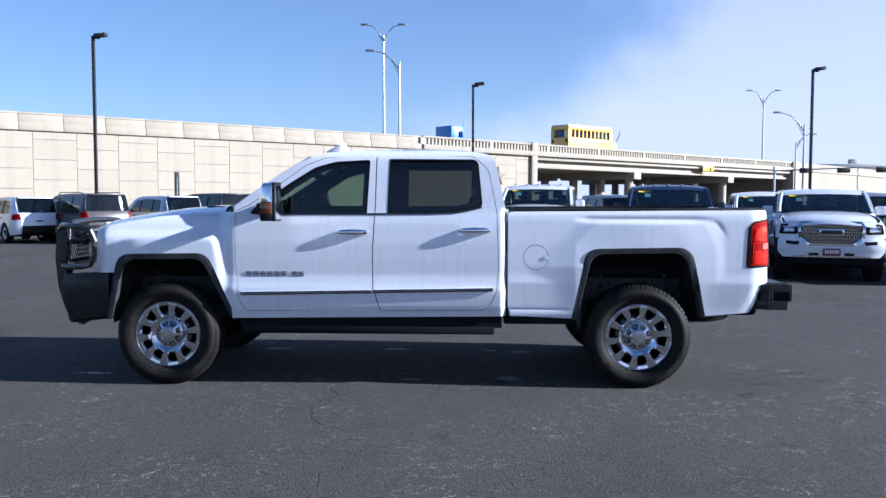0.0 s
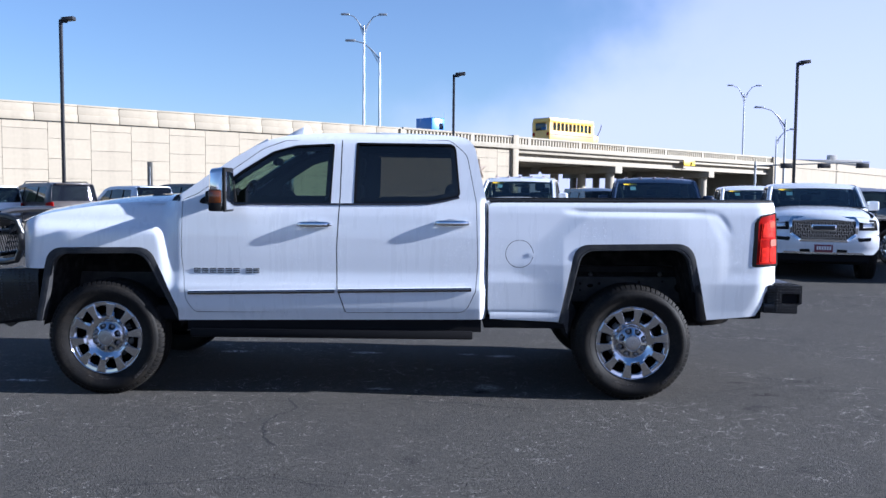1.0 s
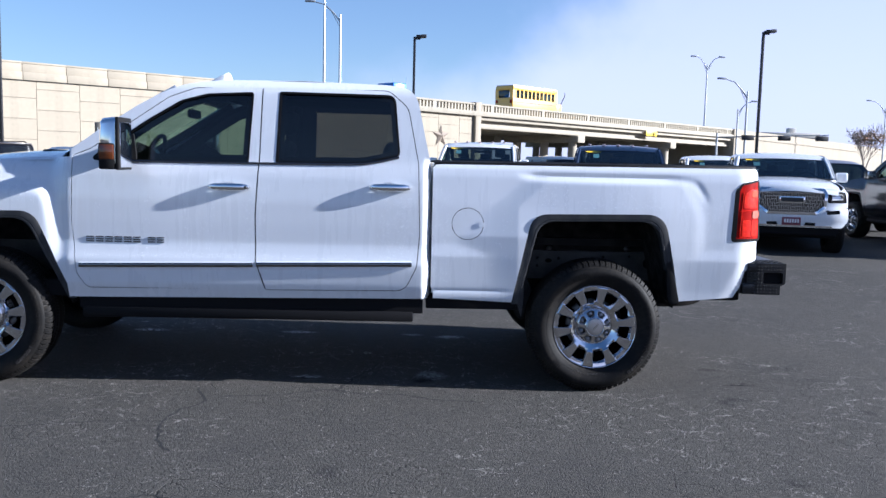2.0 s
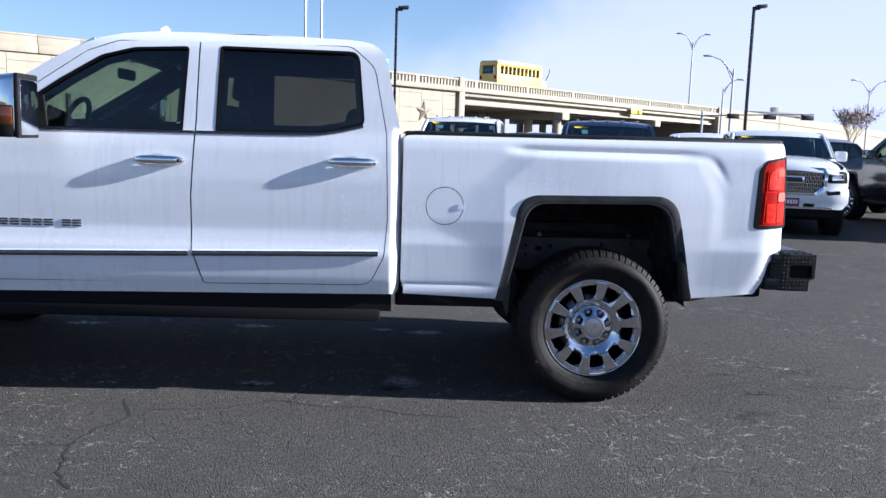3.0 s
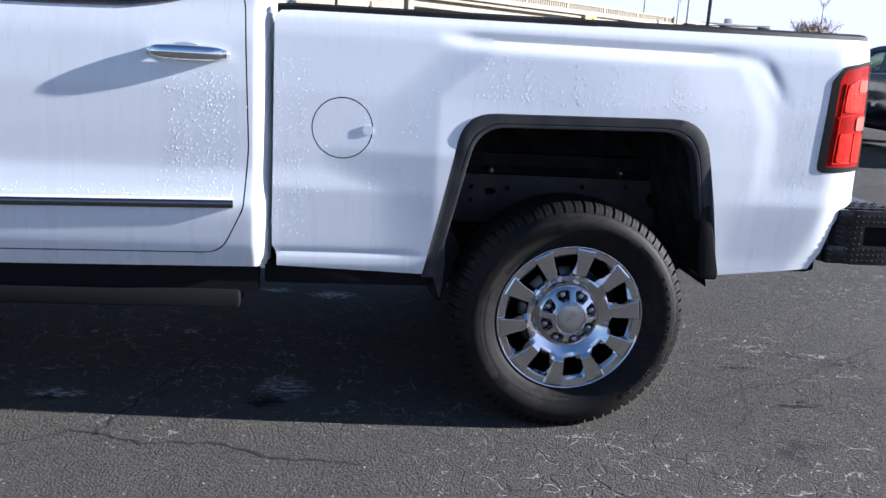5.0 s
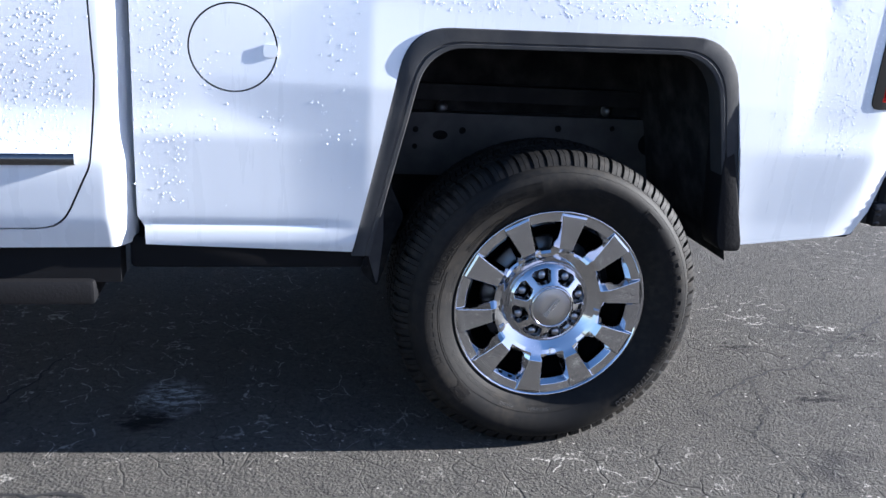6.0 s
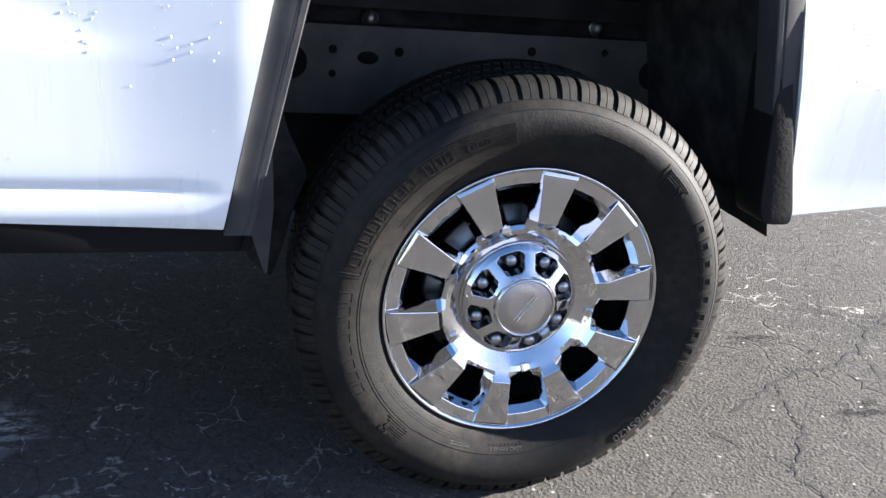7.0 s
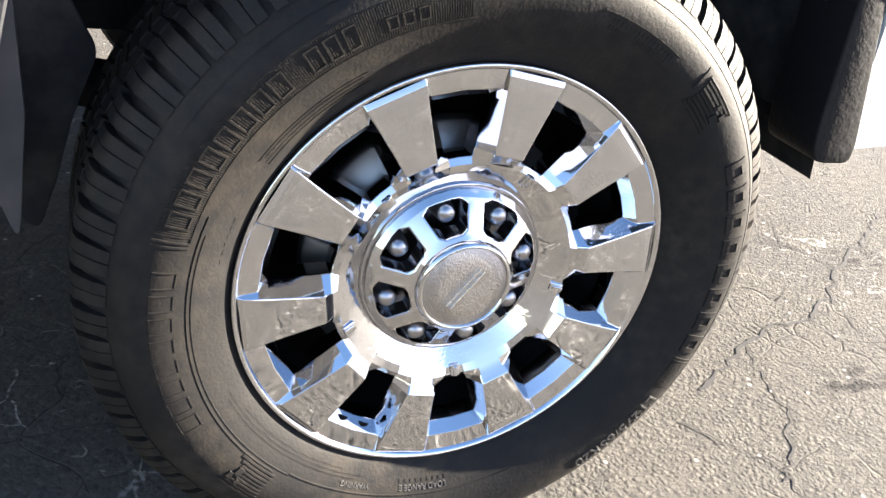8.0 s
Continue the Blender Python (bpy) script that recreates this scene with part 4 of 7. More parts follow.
def flare(pts, dx, wide=0.047, proud=0.0055):
    """The black plastic lip round a wheel opening: a flat band with a rolled inner edge."""
    outer = arch(pts, dx, 0.0, 0.012)
    inner = arch(pts, dx, -wide, 0.012)
    bm = bmesh.new()
    rows = []
    n = len(outer)
    for i, ((x0, z0), (x1, z1)) in enumerate(zip(outer, inner)):
        y0 = float(side_y(np.array([x0]), np.array([z0]))[0])
        end = min(1.0, 6 * min(i, n - 1 - i) / n + 0.4)
        pr = proud * end
        line = [(0.0, y0 + 0.012), (0.01, y0 - pr * 0.75), (0.05, y0 - pr), (0.66, y0 - pr * 0.85), (0.70, y0 - pr * 0.35), (0.76, y0 - pr * 0.35), (0.80, y0 - pr * 0.95), (0.96, y0 - pr * 0.80), (1.0, y0 - pr * 0.3), (1.0, y0 + 0.06)]
        rows.append([bm.verts.new((x0 + (x1 - x0) * f, y, z0 + (z1 - z0) * f)) for f, y in line])
    for a, b in zip(rows, rows[1:]):
        for k in range(len(a) - 1):
            bm.faces.new((a[k], b[k], b[k + 1], a[k + 1]))
    for r, rev in ((rows[0], 0), (rows[-1], 1)):
        bm.faces.new(r if rev else r[::-1])
    bmesh.ops.recalc_face_normals(bm, faces=bm.faces[:])
    return bm


def well(pts, dx, deep):
    """The liner of a wheel housing."""
    line = arch(pts, dx, -0.03, 0.05)
    bm = bmesh.new()
    a = [bm.verts.new((x, 0.075, z)) for x, z in line]
    b = [bm.verts.new((x, deep, z)) for x, z in line]
    for k in range(len(line) - 1):
        bm.faces.new((a[k], a[k + 1], b[k + 1], b[k]))
    bm.faces.new(b)
    return bm


def loft(rows):
    """A skin over rows of places."""
    bm = bmesh.new()
    g = [[bm.verts.new(p) for p in r] for r in rows]
    for a, b in zip(g, g[1:]):
        for k in range(len(a) - 1):
            bm.faces.new((a[k], a[k + 1], b[k + 1], b[k]))
    return bm


def across(x, z, y0, crown, n=14, bow=0.0, power=2.0):
    """One row of places across a vehicle, with crown, bowed towards -x."""
    out = []
    for k in range(n + 1):
        u = -1 + 2 * k / n
        w = 1 - abs(u) ** power
        out.append((x - bow * (1 - u * u), W / 2 + u * (W / 2 - y0), z + crown * w))
    return out


def handle_mesh():
    """A pull handle with its cup, from the origin along x."""
    bm = bmesh.new()
    L = 0.262
    rows = []
    for k in range(17):
        f = k / 16
        x = f * L
        e = min(1, 7 * f, 7 * (1 - f)) ** 0.5
        h = 0.0165 + 0.004 * math.sin(math.pi * f)
        out = 0.010 + 0.036 * math.sin(math.pi * min(1, max(0, 0.12 + 0.76 * f))) ** 0.7
        y = -out * (0.30 + 0.55 * e)
        rows.append([(x, y + 0.019 * math.cos(a) * e + 0.006, h * math.sin(a) * (0.4 + 0.6 * e)) for a in [math.tau * j / 12 for j in range(13)]])
    bm = loft(rows)
    bmesh.ops.remove_doubles(bm, verts=bm.verts[:], dist=0.0005)
    bmesh.ops.holes_fill(bm, edges=bm.edges[:], sides=14)
    # feet at both ends
    box(0.006, 0.05, -0.022, 0.02, -0.010, 0.010, 0.004, bm)
    box(L - 0.06, L - 0.004, -0.03, 0.02, -0.011, 0.011, 0.004, bm)
    bmesh.ops.recalc_face_normals(bm, faces=bm.faces[:])
    return bm


def cup_mesh():
    """The oval cup behind a handle: a shallow rim."""
    bm = bmesh.new()
    rows = []
    for r, y in ((1.0, 0.002), (0.97, -0.004), (0.9, -0.002), (0.6, 0.004), (0.0, 0.006)):
        rows.append([(0.125 + 0.062 * r * math.cos(a), y, 0.004 + 0.034 * r * math.sin(a)) for a in [-math.tau * j / 28 for j in range(29)]])
    bm = loft(rows)
    bmesh.ops.remove_doubles(bm, verts=bm.verts[:], dist=0.0002)
    return bm


def front_face(y, z):
    """x of the nose at a place across and up."""
    u = (y - W / 2) / (W / 2)
    x = -4.80 + 0.22 * np.abs(u) ** 3.2
    return x + 0.10 * sstep(1.12, 1.34, z) - 0.03 * sstep(0.62, 0.75, z) * sstep(0.95, 0.85, z)


def nose(lift=0.0):
    def surface(y, z):
        return np.stack([front_face(y, z) + lift, y, z], 1)
    return surface


def sym(poly):
    return [(W - y, z) for y, z in reversed(poly)]


LAMP_L = rounded([(0.07, 1.03), (0.10, 1.245), (0.41, 1.245), (0.42, 1.03)], 0.03, 3)
GRILLE = rounded([(0.45, 0.95), (0.435, 1.20), (0.48, 1.285), (1.56, 1.285), (1.605, 1.20), (1.59, 0.95), (1.42, 0.815), (0.62, 0.815)], 0.04, 3)
FOG_L = rounded([(0.20, 0.83), (0.20, 0.90), (0.44, 0.88), (0.42, 0.81)], 0.02, 3)
TOW_L = rounded([(0.62, 0.58), (0.60, 0.65), (0.78, 0.66), (0.80, 0.58)], 0.015, 3)


def stock_nose(root, body, step):
    part("nose_panel", sheet(rounded([(0.16, 0.78), (0.06, 1.0), (0.06, 1.24), (0.30, 1.30), (1.74, 1.30), (1.98, 1.24), (1.98, 1.0), (1.88, 0.78)], 0.05, 3), nose(), step,
         [LAMP_L, sym(LAMP_L), GRILLE], 0.05, (1, 0, 0), True), body, root)
    part("front_bumper", sheet(rounded([(0.14, 0.56), (0.05, 0.68), (0.05, 0.94), (0.30, 0.93), (0.58, 0.795), (1.46, 0.795), (1.74, 0.93), (1.99, 0.94), (1.99, 0.68), (1.90, 0.56)], 0.05, 3), nose(-0.05), step,
         [FOG_L, sym(FOG_L), TOW_L, sym(TOW_L)], 0.08, (1, 0, 0), True), body, root)
    for p in (FOG_L, sym(FOG_L), TOW_L, sym(TOW_L)):
        part("bumper_inlet", sheet(grow2d(p, 0.01), nose(-0.01), step, (), 0, (1, 0, 0), True), M_PLASTIC, root)
    for p in (LAMP_L, sym(LAMP_L)):
        lamp = part("headlight", sheet(grow2d(p, -0.004), nose(0.03), step, (), 0.02, (1, 0, 0), True), M_LAMP, root, "clear headlight with dark surround")
        c = (sum(q[0] for q in p) / len(p), sum(q[1] for q in p) / len(p))
        part("lamp_bezel", sheet(grow2d(p, -0.004), nose(0.012), step, [rounded([(c[0] - 0.09, c[1] - 0.055), (c[0] - 0.09, c[1] + 0.055), (c[0] + 0.09, c[1] + 0.05), (c[0] + 0.09, c[1] - 0.05)], 0.03, 3)], 0.01, (1, 0, 0), True), M_PLASTIC, lamp)
    g = part("grille", sheet(GRILLE, nose(0.06), step, (), 0, (1, 0, 0), True), M_DARK, root, "chrome mesh grille in a broad chrome surround")
    part("grille_surround", sheet(grow2d(GRILLE, 0.018), nose(-0.014), step, [grow2d(GRILLE, -0.032)], 0.05, (1, 0, 0), True), M_CHROME, g)
    bars = bmesh.new()
    for r in range(7):
        z = 0.868 + r * 0.064
        for c in range(19):
            y = 0.475 + c * 0.061 + (0.030 if r % 2 else 0)
            if inside(np.array([y]), np.array([z]), grow2d(GRILLE, -0.045))[0]:
                x = float(front_face(np.array([y]), np.array([z]))[0])
                box(x - 0.004, x + 0.02, y - 0.024, y + 0.024, z + 0.016, z + 0.030, bm=bars)
                box(x - 0.004, x + 0.02, y - 0.024, y - 0.012, z - 0.026, z + 0.016, bm=bars)
                box(x - 0.004, x + 0.02, y + 0.012, y + 0.024, z - 0.026, z + 0.016, bm=bars)
    part("grille_mesh", bars, M_CHROME, g)
    part("grille_badge", box(-4.83, -4.80, 0.80, 1.24, 1.02, 1.14, 0.008), M_CHROME, g)
    part("badge_bar", box(-4.834, -4.829, 0.83, 1.21, 1.04, 1.12, 0.002), M_DARK, g)
    pl = part("number_plate", box(-4.885, -4.875, 0.86, 1.18, 0.60, 0.75, 0.004), M_PLATE, root, "maroon dealer plate")
    word = bmesh.new()
    for k in range(6):
        y = 0.89 + k * 0.044
        box(-4.888, -4.884, y, y + 0.03, 0.645, 0.715, 0.0, word)
    part("plate_bars", word, M_PLATEBAR, pl)
    on_glass = Matrix(((0, 0.835, -0.55, 0), (1, 0, 0, 0), (0, 0.55, 0.835, 0), (0, 0, 0, 1)))
    st = revolve([(0.0, 0.0), (0.5, 0.0), (0.5, 0.004)], 28)
    for v in st.verts:
        v.co = Vector((v.co.x * 0.30, v.co.z * 0.075, v.co.y))
    part("windscreen_sticker", st, M_STICKER, root, "oval yellow sticker", 32, Matrix.Translation((-2.862, 1.56, 1.835)) @ on_glass)
    part("window_sheet", box(-0.06, 0.06, -0.07, 0.07, 0.0, 0.004), M_PAPER, root, m=Matrix.Translation((-3.00, 1.50, 1.745)) @ on_glass)
    part("lower_chrome", sheet(rounded([(0.30, 0.565), (0.34, 0.60), (1.70, 0.60), (1.74, 0.565)], 0.01, 2), nose(-0.056), 0.06, (), 0.03, (1, 0, 0), True), M_CHROME, root)
    for p in (LAMP_L, sym(LAMP_L)):
        c = (sum(q[0] for q in p) / len(p), sum(q[1] for q in p) / len(p))
        ring = [(float(front_face(np.array([c[0] + dy]), np.array([c[1] + dz]))[0]) + 0.004, c[0] + dy, c[1] + dz) for dy, dz in ((0.10, 0.05), (-0.09, 0.05), (-0.10, -0.04), (0.09, -0.05))]
        part("lamp_outline", tube(ring, 0.011, 6), M_PLATEBAR, root)
    part("lower_valance", sheet(rounded([(0.22, 0.42), (0.16, 0.575), (1.88, 0.575), (1.82, 0.42)], 0.03, 2), nose(0.0), 0.06, (), 0.05, (1, 0, 0), True), M_CHASSIS, root)
    # two black boxes added to stand in for the deep shade underneath
    part("dark_front_fill", box(-4.55, -4.40, 0.20, 1.84, 0.34, 0.62, 0.04), M_CHASSIS, root)
    part("dark_under_fill", box(-4.50, 0.9, 0.30, 1.74, 0.36, 0.46, 0.02), M_CHASSIS, root)


def guard(root):
    """The black ranch-style front bumper with its brush guard."""
    # wrap-round lower bumper in plan, swept up at the ends
    g = part("guard_bumper", guard_bumper(), M_DIAMOND, root, "black diamond-plate replacement bumper")
    for y in (0.27, W - 0.27):
        up = [(-4.72, 0.465), (-4.80, 0.50), (-4.875, 0.62), (-4.925, 0.80), (-4.945, 1.05), (-4.925, 1.28), (-4.88, 1.335), (-4.84, 1.30), (-4.855, 0.95), (-4.80, 0.70), (-4.66, 0.50)]
        bm = bmesh.new()
        a = [bm.verts.new((x, y - 0.02, z)) for x, z in up]
        b = [bm.verts.new((x, y + 0.02, z)) for x, z in up]
        bm.faces.new(a)
        bm.faces.new(b[::-1])
        for k in range(len(up)):
            q = (k + 1) % len(up)
            bm.faces.new((a[k], b[k], b[q], a[q]))
        bmesh.ops.recalc_face_normals(bm, faces=bm.faces[:])
        part("guard_upright", bm, M_POWDER, g)
    part("guard_top_bar", tube([(-4.90, 0.45, 1.33), (-4.93, 0.7, 1.345), (-4.94, 1.02, 1.35), (-4.93, W - 0.7, 1.345), (-4.90, W - 0.45, 1.33)], 0.026), M_POWDER, g)
    for z in (1.00, 1.18):
        part("guard_cross_bar", tube([(-4.93, 0.5, z), (-4.95, 1.02, z), (-4.93, W - 0.5, z)], 0.02), M_POWDER, g)
    for s in (0, 1):
        f = (lambda y: y) if not s else (lambda y: W - y)
        # hoop round the headlamp
        hoop = [(-4.90, 0.30, 1.02), (-4.925, 0.30, 1.15), (-4.91, 0.28, 1.28), (-4.86, 0.22, 1.325), (-4.74, 0.09, 1.325), (-4.58, -0.01, 1.32), (-4.50, -0.03, 1.29), (-4.475, -0.035, 1.20), (-4.48, -0.03, 1.08), (-4.52, -0.02, 1.005),
                (-4.62, 0.03, 0.985), (-4.76, 0.12, 0.975), (-4.87, 0.24, 0.985)]
        part("headlamp_hoop", tube([(x, f(y), z) for x, y, z in hoop], 0.024, 10, True), M_POWDER, g)
        # expanded metal between upright and hoop
        for z0, z1 in ((1.19, 1.31), (1.03, 1.16)):
            mesh = bmesh.new()
            for k in range(7):
                for d in (-1, 1):
                    y = 0.13 + k * 0.024
                    tube([(-4.76 - (y - 0.13) * 0.6, f(y), z0), (-4.77 - (y - 0.13) * 0.6, f(y + d * 0.04), z1)], 0.005, 5, False, mesh)
            part("expanded_mesh", mesh, M_POWDER, g)
        lens = rounded([(-4.69, 1.055), (-4.69, 1.215), (-4.60, 1.262), (-4.540, 1.272), (-4.532, 1.05)], 0.02, 3)
        g_ = (lambda bm: bm) if not s else (lambda bm: mirrored(bm, W))
        hl = part("headlight", g_(sheet(lens, side(-0.004), 0.02, (), 0.03)), M_LAMP, root, "clear headlight behind the guard hoop")
        part("lamp_edge", g_(sheet(grow2d(lens, 0.012), side(0.0), 0.02, [grow2d(lens, -0.008)], 0.03)), M_SEAL, hl)
        part("guard_strap", tube([(-4.78, f(0.2), 0.98), (-4.83, f(0.28), 0.93), (-4.87, f(0.36), 0.86)], 0.022, 8), M_POWDER, g)
    mesh = bmesh.new()
    for k in range(26):
        y = 0.55 + k * 0.036
        for d in (-1, 1):
            tube([(-4.915, y, 0.95), (-4.925, y + d * 0.16, 1.30)], 0.004, 4, False, mesh)
    part("expanded_mesh", mesh, M_POWDER, g)


def guard_bumper():
    plan = [(-4.40, 0.045), (-4.62, 0.02), (-4.80, 0.08), (-4.87, 0.24), (-4.92, 0.48)]
    plan = plan + [(x, W - y) for x, y in reversed(plan)]
    tops = [0.935, 0.935, 0.92, 0.90, 0.88]
    bots = [0.545, 0.53, 0.50, 0.495, 0.50]
    tops, bots = tops + tops[::-1], bots + bots[::-1]
    rows = []
    for (x, y), t, b in zip(plan, tops, bots):
        inn = Vector((-4.2 - x, W / 2 - y)).normalized()
        mx, my = inn * 0.10
        lx, ly = inn * 0.05
        rows.append([(x + mx, y + my, t), (x + lx * 0.3, y + ly * 0.3, t), (x, y, t - 0.05), (x, y, (t + b) / 2), (x + lx, y + ly, b + 0.02), (x + lx * 1.6, y + ly * 1.6, b)])
    bm = loft(rows)
    bmesh.ops.holes_fill(bm, edges=bm.edges[:], sides=0)
    bmesh.ops.recalc_face_normals(bm, faces=bm.faces[:])
    return bm


def rear_step(root):
    """The black plated rear bumper with a step notch."""
    slot = rounded([(1.092, 0.728), (1.092, 0.802), (1.220, 0.802), (1.220, 0.728)], 0.008, 2)
    end = rounded([(0.945, 0.658), (0.980, 0.862), (1.238, 0.862), (1.238, 0.728), (1.206, 0.716), (1.206, 0.655)], 0.008, 2)
    bm = box(0.990, 1.236, 0.060, W - 0.060, 0.802, 0.862, 0.006)
    box(0.960, 1.204, 0.062, W - 0.062, 0.658, 0.727, 0.004, bm)
    b = part("rear_bumper", bm, M_DIAMOND, root, "black diamond-plate step bumper", 25)
    plate = sheet(end, lambda x, z: np.stack([x, 0.055 + 0.045 * np.clip((1.055 - x) / 0.11, 0, 1), z], 1), 0.02, [slot], 0.05)
    part("bumper_end", mirrored(plate, W), M_DIAMOND, b)
    part("bumper_end", plate, M_DIAMOND, b)
    part("step_recess", box(0.975, 1.222, 0.080, W - 0.080, 0.722, 0.805), M_CHASSIS, b)
    part("bumper_bracket", box(0.78, 0.98, 0.16, 0.24, 0.60, 0.68, 0.01), M_CHASSIS, b)
    # raised lozenges on top and on the near end
    loz = bmesh.new()
    k = 0
    for i in range(11):
        for j in range(5):
            x, y = 1.005 + i * 0.021, 0.09 + j * 0.030 + (0.015 if i % 2 else 0)
            tube([(x - 0.008, y - 0.006 * (1 if (i + j) % 2 else -1), 0.862), (x, y, 0.866), (x + 0.008, y + 0.006 * (1 if (i + j) % 2 else -1), 0.862)], [0.0012, 0.0042, 0.0012], 5, False, loz)
    for i in range(12):
        for j in range(9):
            x, z = 0.995 + i * 0.0205, 0.672 + j * 0.021
            if x < 1.045 or (x > 1.09 and 0.715 < z < 0.81) or (x > 1.19 and z < 0.73) or z > 0.85:
                continue
            s = 1 if (i + j) % 2 else -1
            y = 0.0575
            tube([(x - 0.007, y, z - 0.006 * s), (x, y - 0.003, z), (x + 0.007, y, z + 0.006 * s)], [0.0012, 0.0042, 0.0012], 5, False, loz)
    part("raised_pattern", loz, M_DIAMOND, b)["kind"] = "stuff"


TAIL = rounded([(0.868, 1.005), (0.885, 1.320), (0.925, 1.368), (1.052, 1.392), (1.075, 1.010)], [0.015, 0.03, 0.03, 0.01, 0.01], 3)


def tail_lamp(root):
    body = sheet(TAIL, side(-0.001), 0.02, (), 0.05)
    far = mirrored(body, W)
    for bm, f in ((body, lambda b: b), (far, lambda b: mirrored(b, W))):
        lamp = part("tail_light", bm, M_RED, root, "tall red wraparound tail light lens")
        part("lamp_edge", f(sheet(grow2d(TAIL, 0.008), side(-0.0030), 0.02, [[(max(x, 0.892 + (z - 1.0) * 0.045), max(z, 1.018)) for x, z in grow2d(TAIL, -0.005)]], 0.03)), M_SEAL, lamp)
        part("upper_lens", f(sheet(rounded([(0.935, 1.215), (0.945, 1.31), (1.0, 1.34), (1.045, 1.345), (1.05, 1.215)], 0.015, 3), side(-0.0040), 0.02, (), 0.006)), M_REDB, lamp)
        for line in ([(0.915, 1.035), (0.922, 1.18), (0.932, 1.315)], [(0.912, 1.195), (0.97, 1.202), (1.05, 1.208)], [(0.915, 1.030), (0.98, 1.032), (1.055, 1.034)]):
            rib = tube([(x, float(side_y(np.array([x]), np.array([z]))[0]) - 0.0015, z) for x, z in line], 0.0035, 6)
            part("lens_rib", f(rib), M_REDB, lamp)
        part("reverse_lens", f(sheet(rounded([(1.005, 1.150), (1.005, 1.198), (1.060, 1.203), (1.064, 1.150)], 0.012, 3), side(-0.0055), 0.015, (), 0.006)), M_PINK, lamp, "milky reverse lens")
        part("turn_lens", f(sheet(rounded([(0.995, 1.285), (0.995, 1.325), (1.045, 1.335), (1.048, 1.290)], 0.012, 3), side(-0.0060), 0.015, (), 0.006)), M_ORANGE, lamp)
        part("lower_lens", f(sheet(rounded([(1.003, 1.035), (1.003, 1.14), (1.060, 1.142), (1.062, 1.037)], 0.012, 3), side(-0.0040), 0.02, (), 0.006)), M_REDB, lamp)
        part("lower_lens", f(sheet(rounded([(0.93, 1.035), (0.933, 1.14), (0.995, 1.14), (0.995, 1.035)], 0.012, 3), side(-0.0040), 0.02, (), 0.006)), M_REDB, lamp)


def mirror(root, f):
    """A tall towing mirror: chrome shell above, amber repeater below."""
    part("mirror_arm", f(box(-3.12, -2.99, -0.09, 0.085, 1.435, 1.52, 0.015)), M_PLASTIC, root)
    sh = bmesh.new()
    prof = rounded([(-0.050, -0.145), (-0.058, 0.03), (-0.050, 0.150), (0.03, 0.160), (0.05, 0.15), (0.05, -0.145)], 0.02, 3)
    rows = []
    for y, s in ((-0.31, 0.80), (-0.30, 0.92), (-0.27, 1.0), (-0.12, 1.0), (-0.095, 0.93), (-0.085, 0.82)):
        rows.append([(-2.975 + x * s, y, 1.525 + z * s) for x, z in prof + prof[:1]])
    sh = loft(rows)
    sh.faces.new([sh.verts.new(p) for p in rows[0][:-1]])
    sh.faces.new([sh.verts.new(p) for p in reversed(rows[-1][:-1])])
    bmesh.ops.remove_doubles(sh, verts=sh.verts[:], dist=0.0003)
    bmesh.ops.recalc_face_normals(sh, faces=sh.faces[:])
    head = part("mirror_head", f(sh), M_CHROME, root, "chrome towing mirror with amber lamp")
    part("mirror_frame", f(box(-2.935, -2.912, -0.312, -0.083, 1.375, 1.684, 0.008)), M_PLASTIC, head)
    part("mirror_glass", f(box(-2.914, -2.908, -0.295, -0.10, 1.39, 1.655, 0.002)), M_MIRROR, head)
    part("mirror_lower", f(box(-3.034, -2.934, -0.314, -0.082, 1.378, 1.535, 0.014)), M_PLASTIC, head)
    part("amber_repeater", f(box(-3.030, -2.942, -0.319, -0.20, 1.435, 1.525, 0.010)), M_AMBER, head)


def small_mirror(root, f, body):
    head = box(-3.06, -2.93, -0.20, 0.02, 1.40, 1.60, 0.04, None, 3)
    m_ = part("door_mirror", f(head), body, root)
    part("mirror_glass", f(box(-2.932, -2.924, -0.18, 0.0, 1.42, 1.58, 0.003)), M_MIRROR, m_)


def seat(root, x, y, wide, tall=0.62, head=True, z=0.92):
    s = part("seat", box(x - 0.25, x + 0.25, y - wide / 2, y + wide / 2, z, z + 0.16, 0.05, None, 3), M_SEAT, root)
    bk = box(-0.07, 0.07, -wide / 2, wide / 2, 0, tall, 0.05, None, 3)
    for v in bk.verts:
        v.co = Matrix.Rotation(radians(14), 3, "Y") @ v.co + Vector((x + 0.26, y, z + 0.08))
    part("backrest", bk, M_SEAT, s)
    if head:
        hr = box(-0.05, 0.05, -0.13, 0.13, 0, 0.19, 0.04, None, 3)
        for v in hr.verts:
            v.co = Matrix.Rotation(radians(8), 3, "Y") @ v.co + Vector((x + 0.43, y, z + tall + 0.10))
        part("headrest", hr, M_SEAT, s)


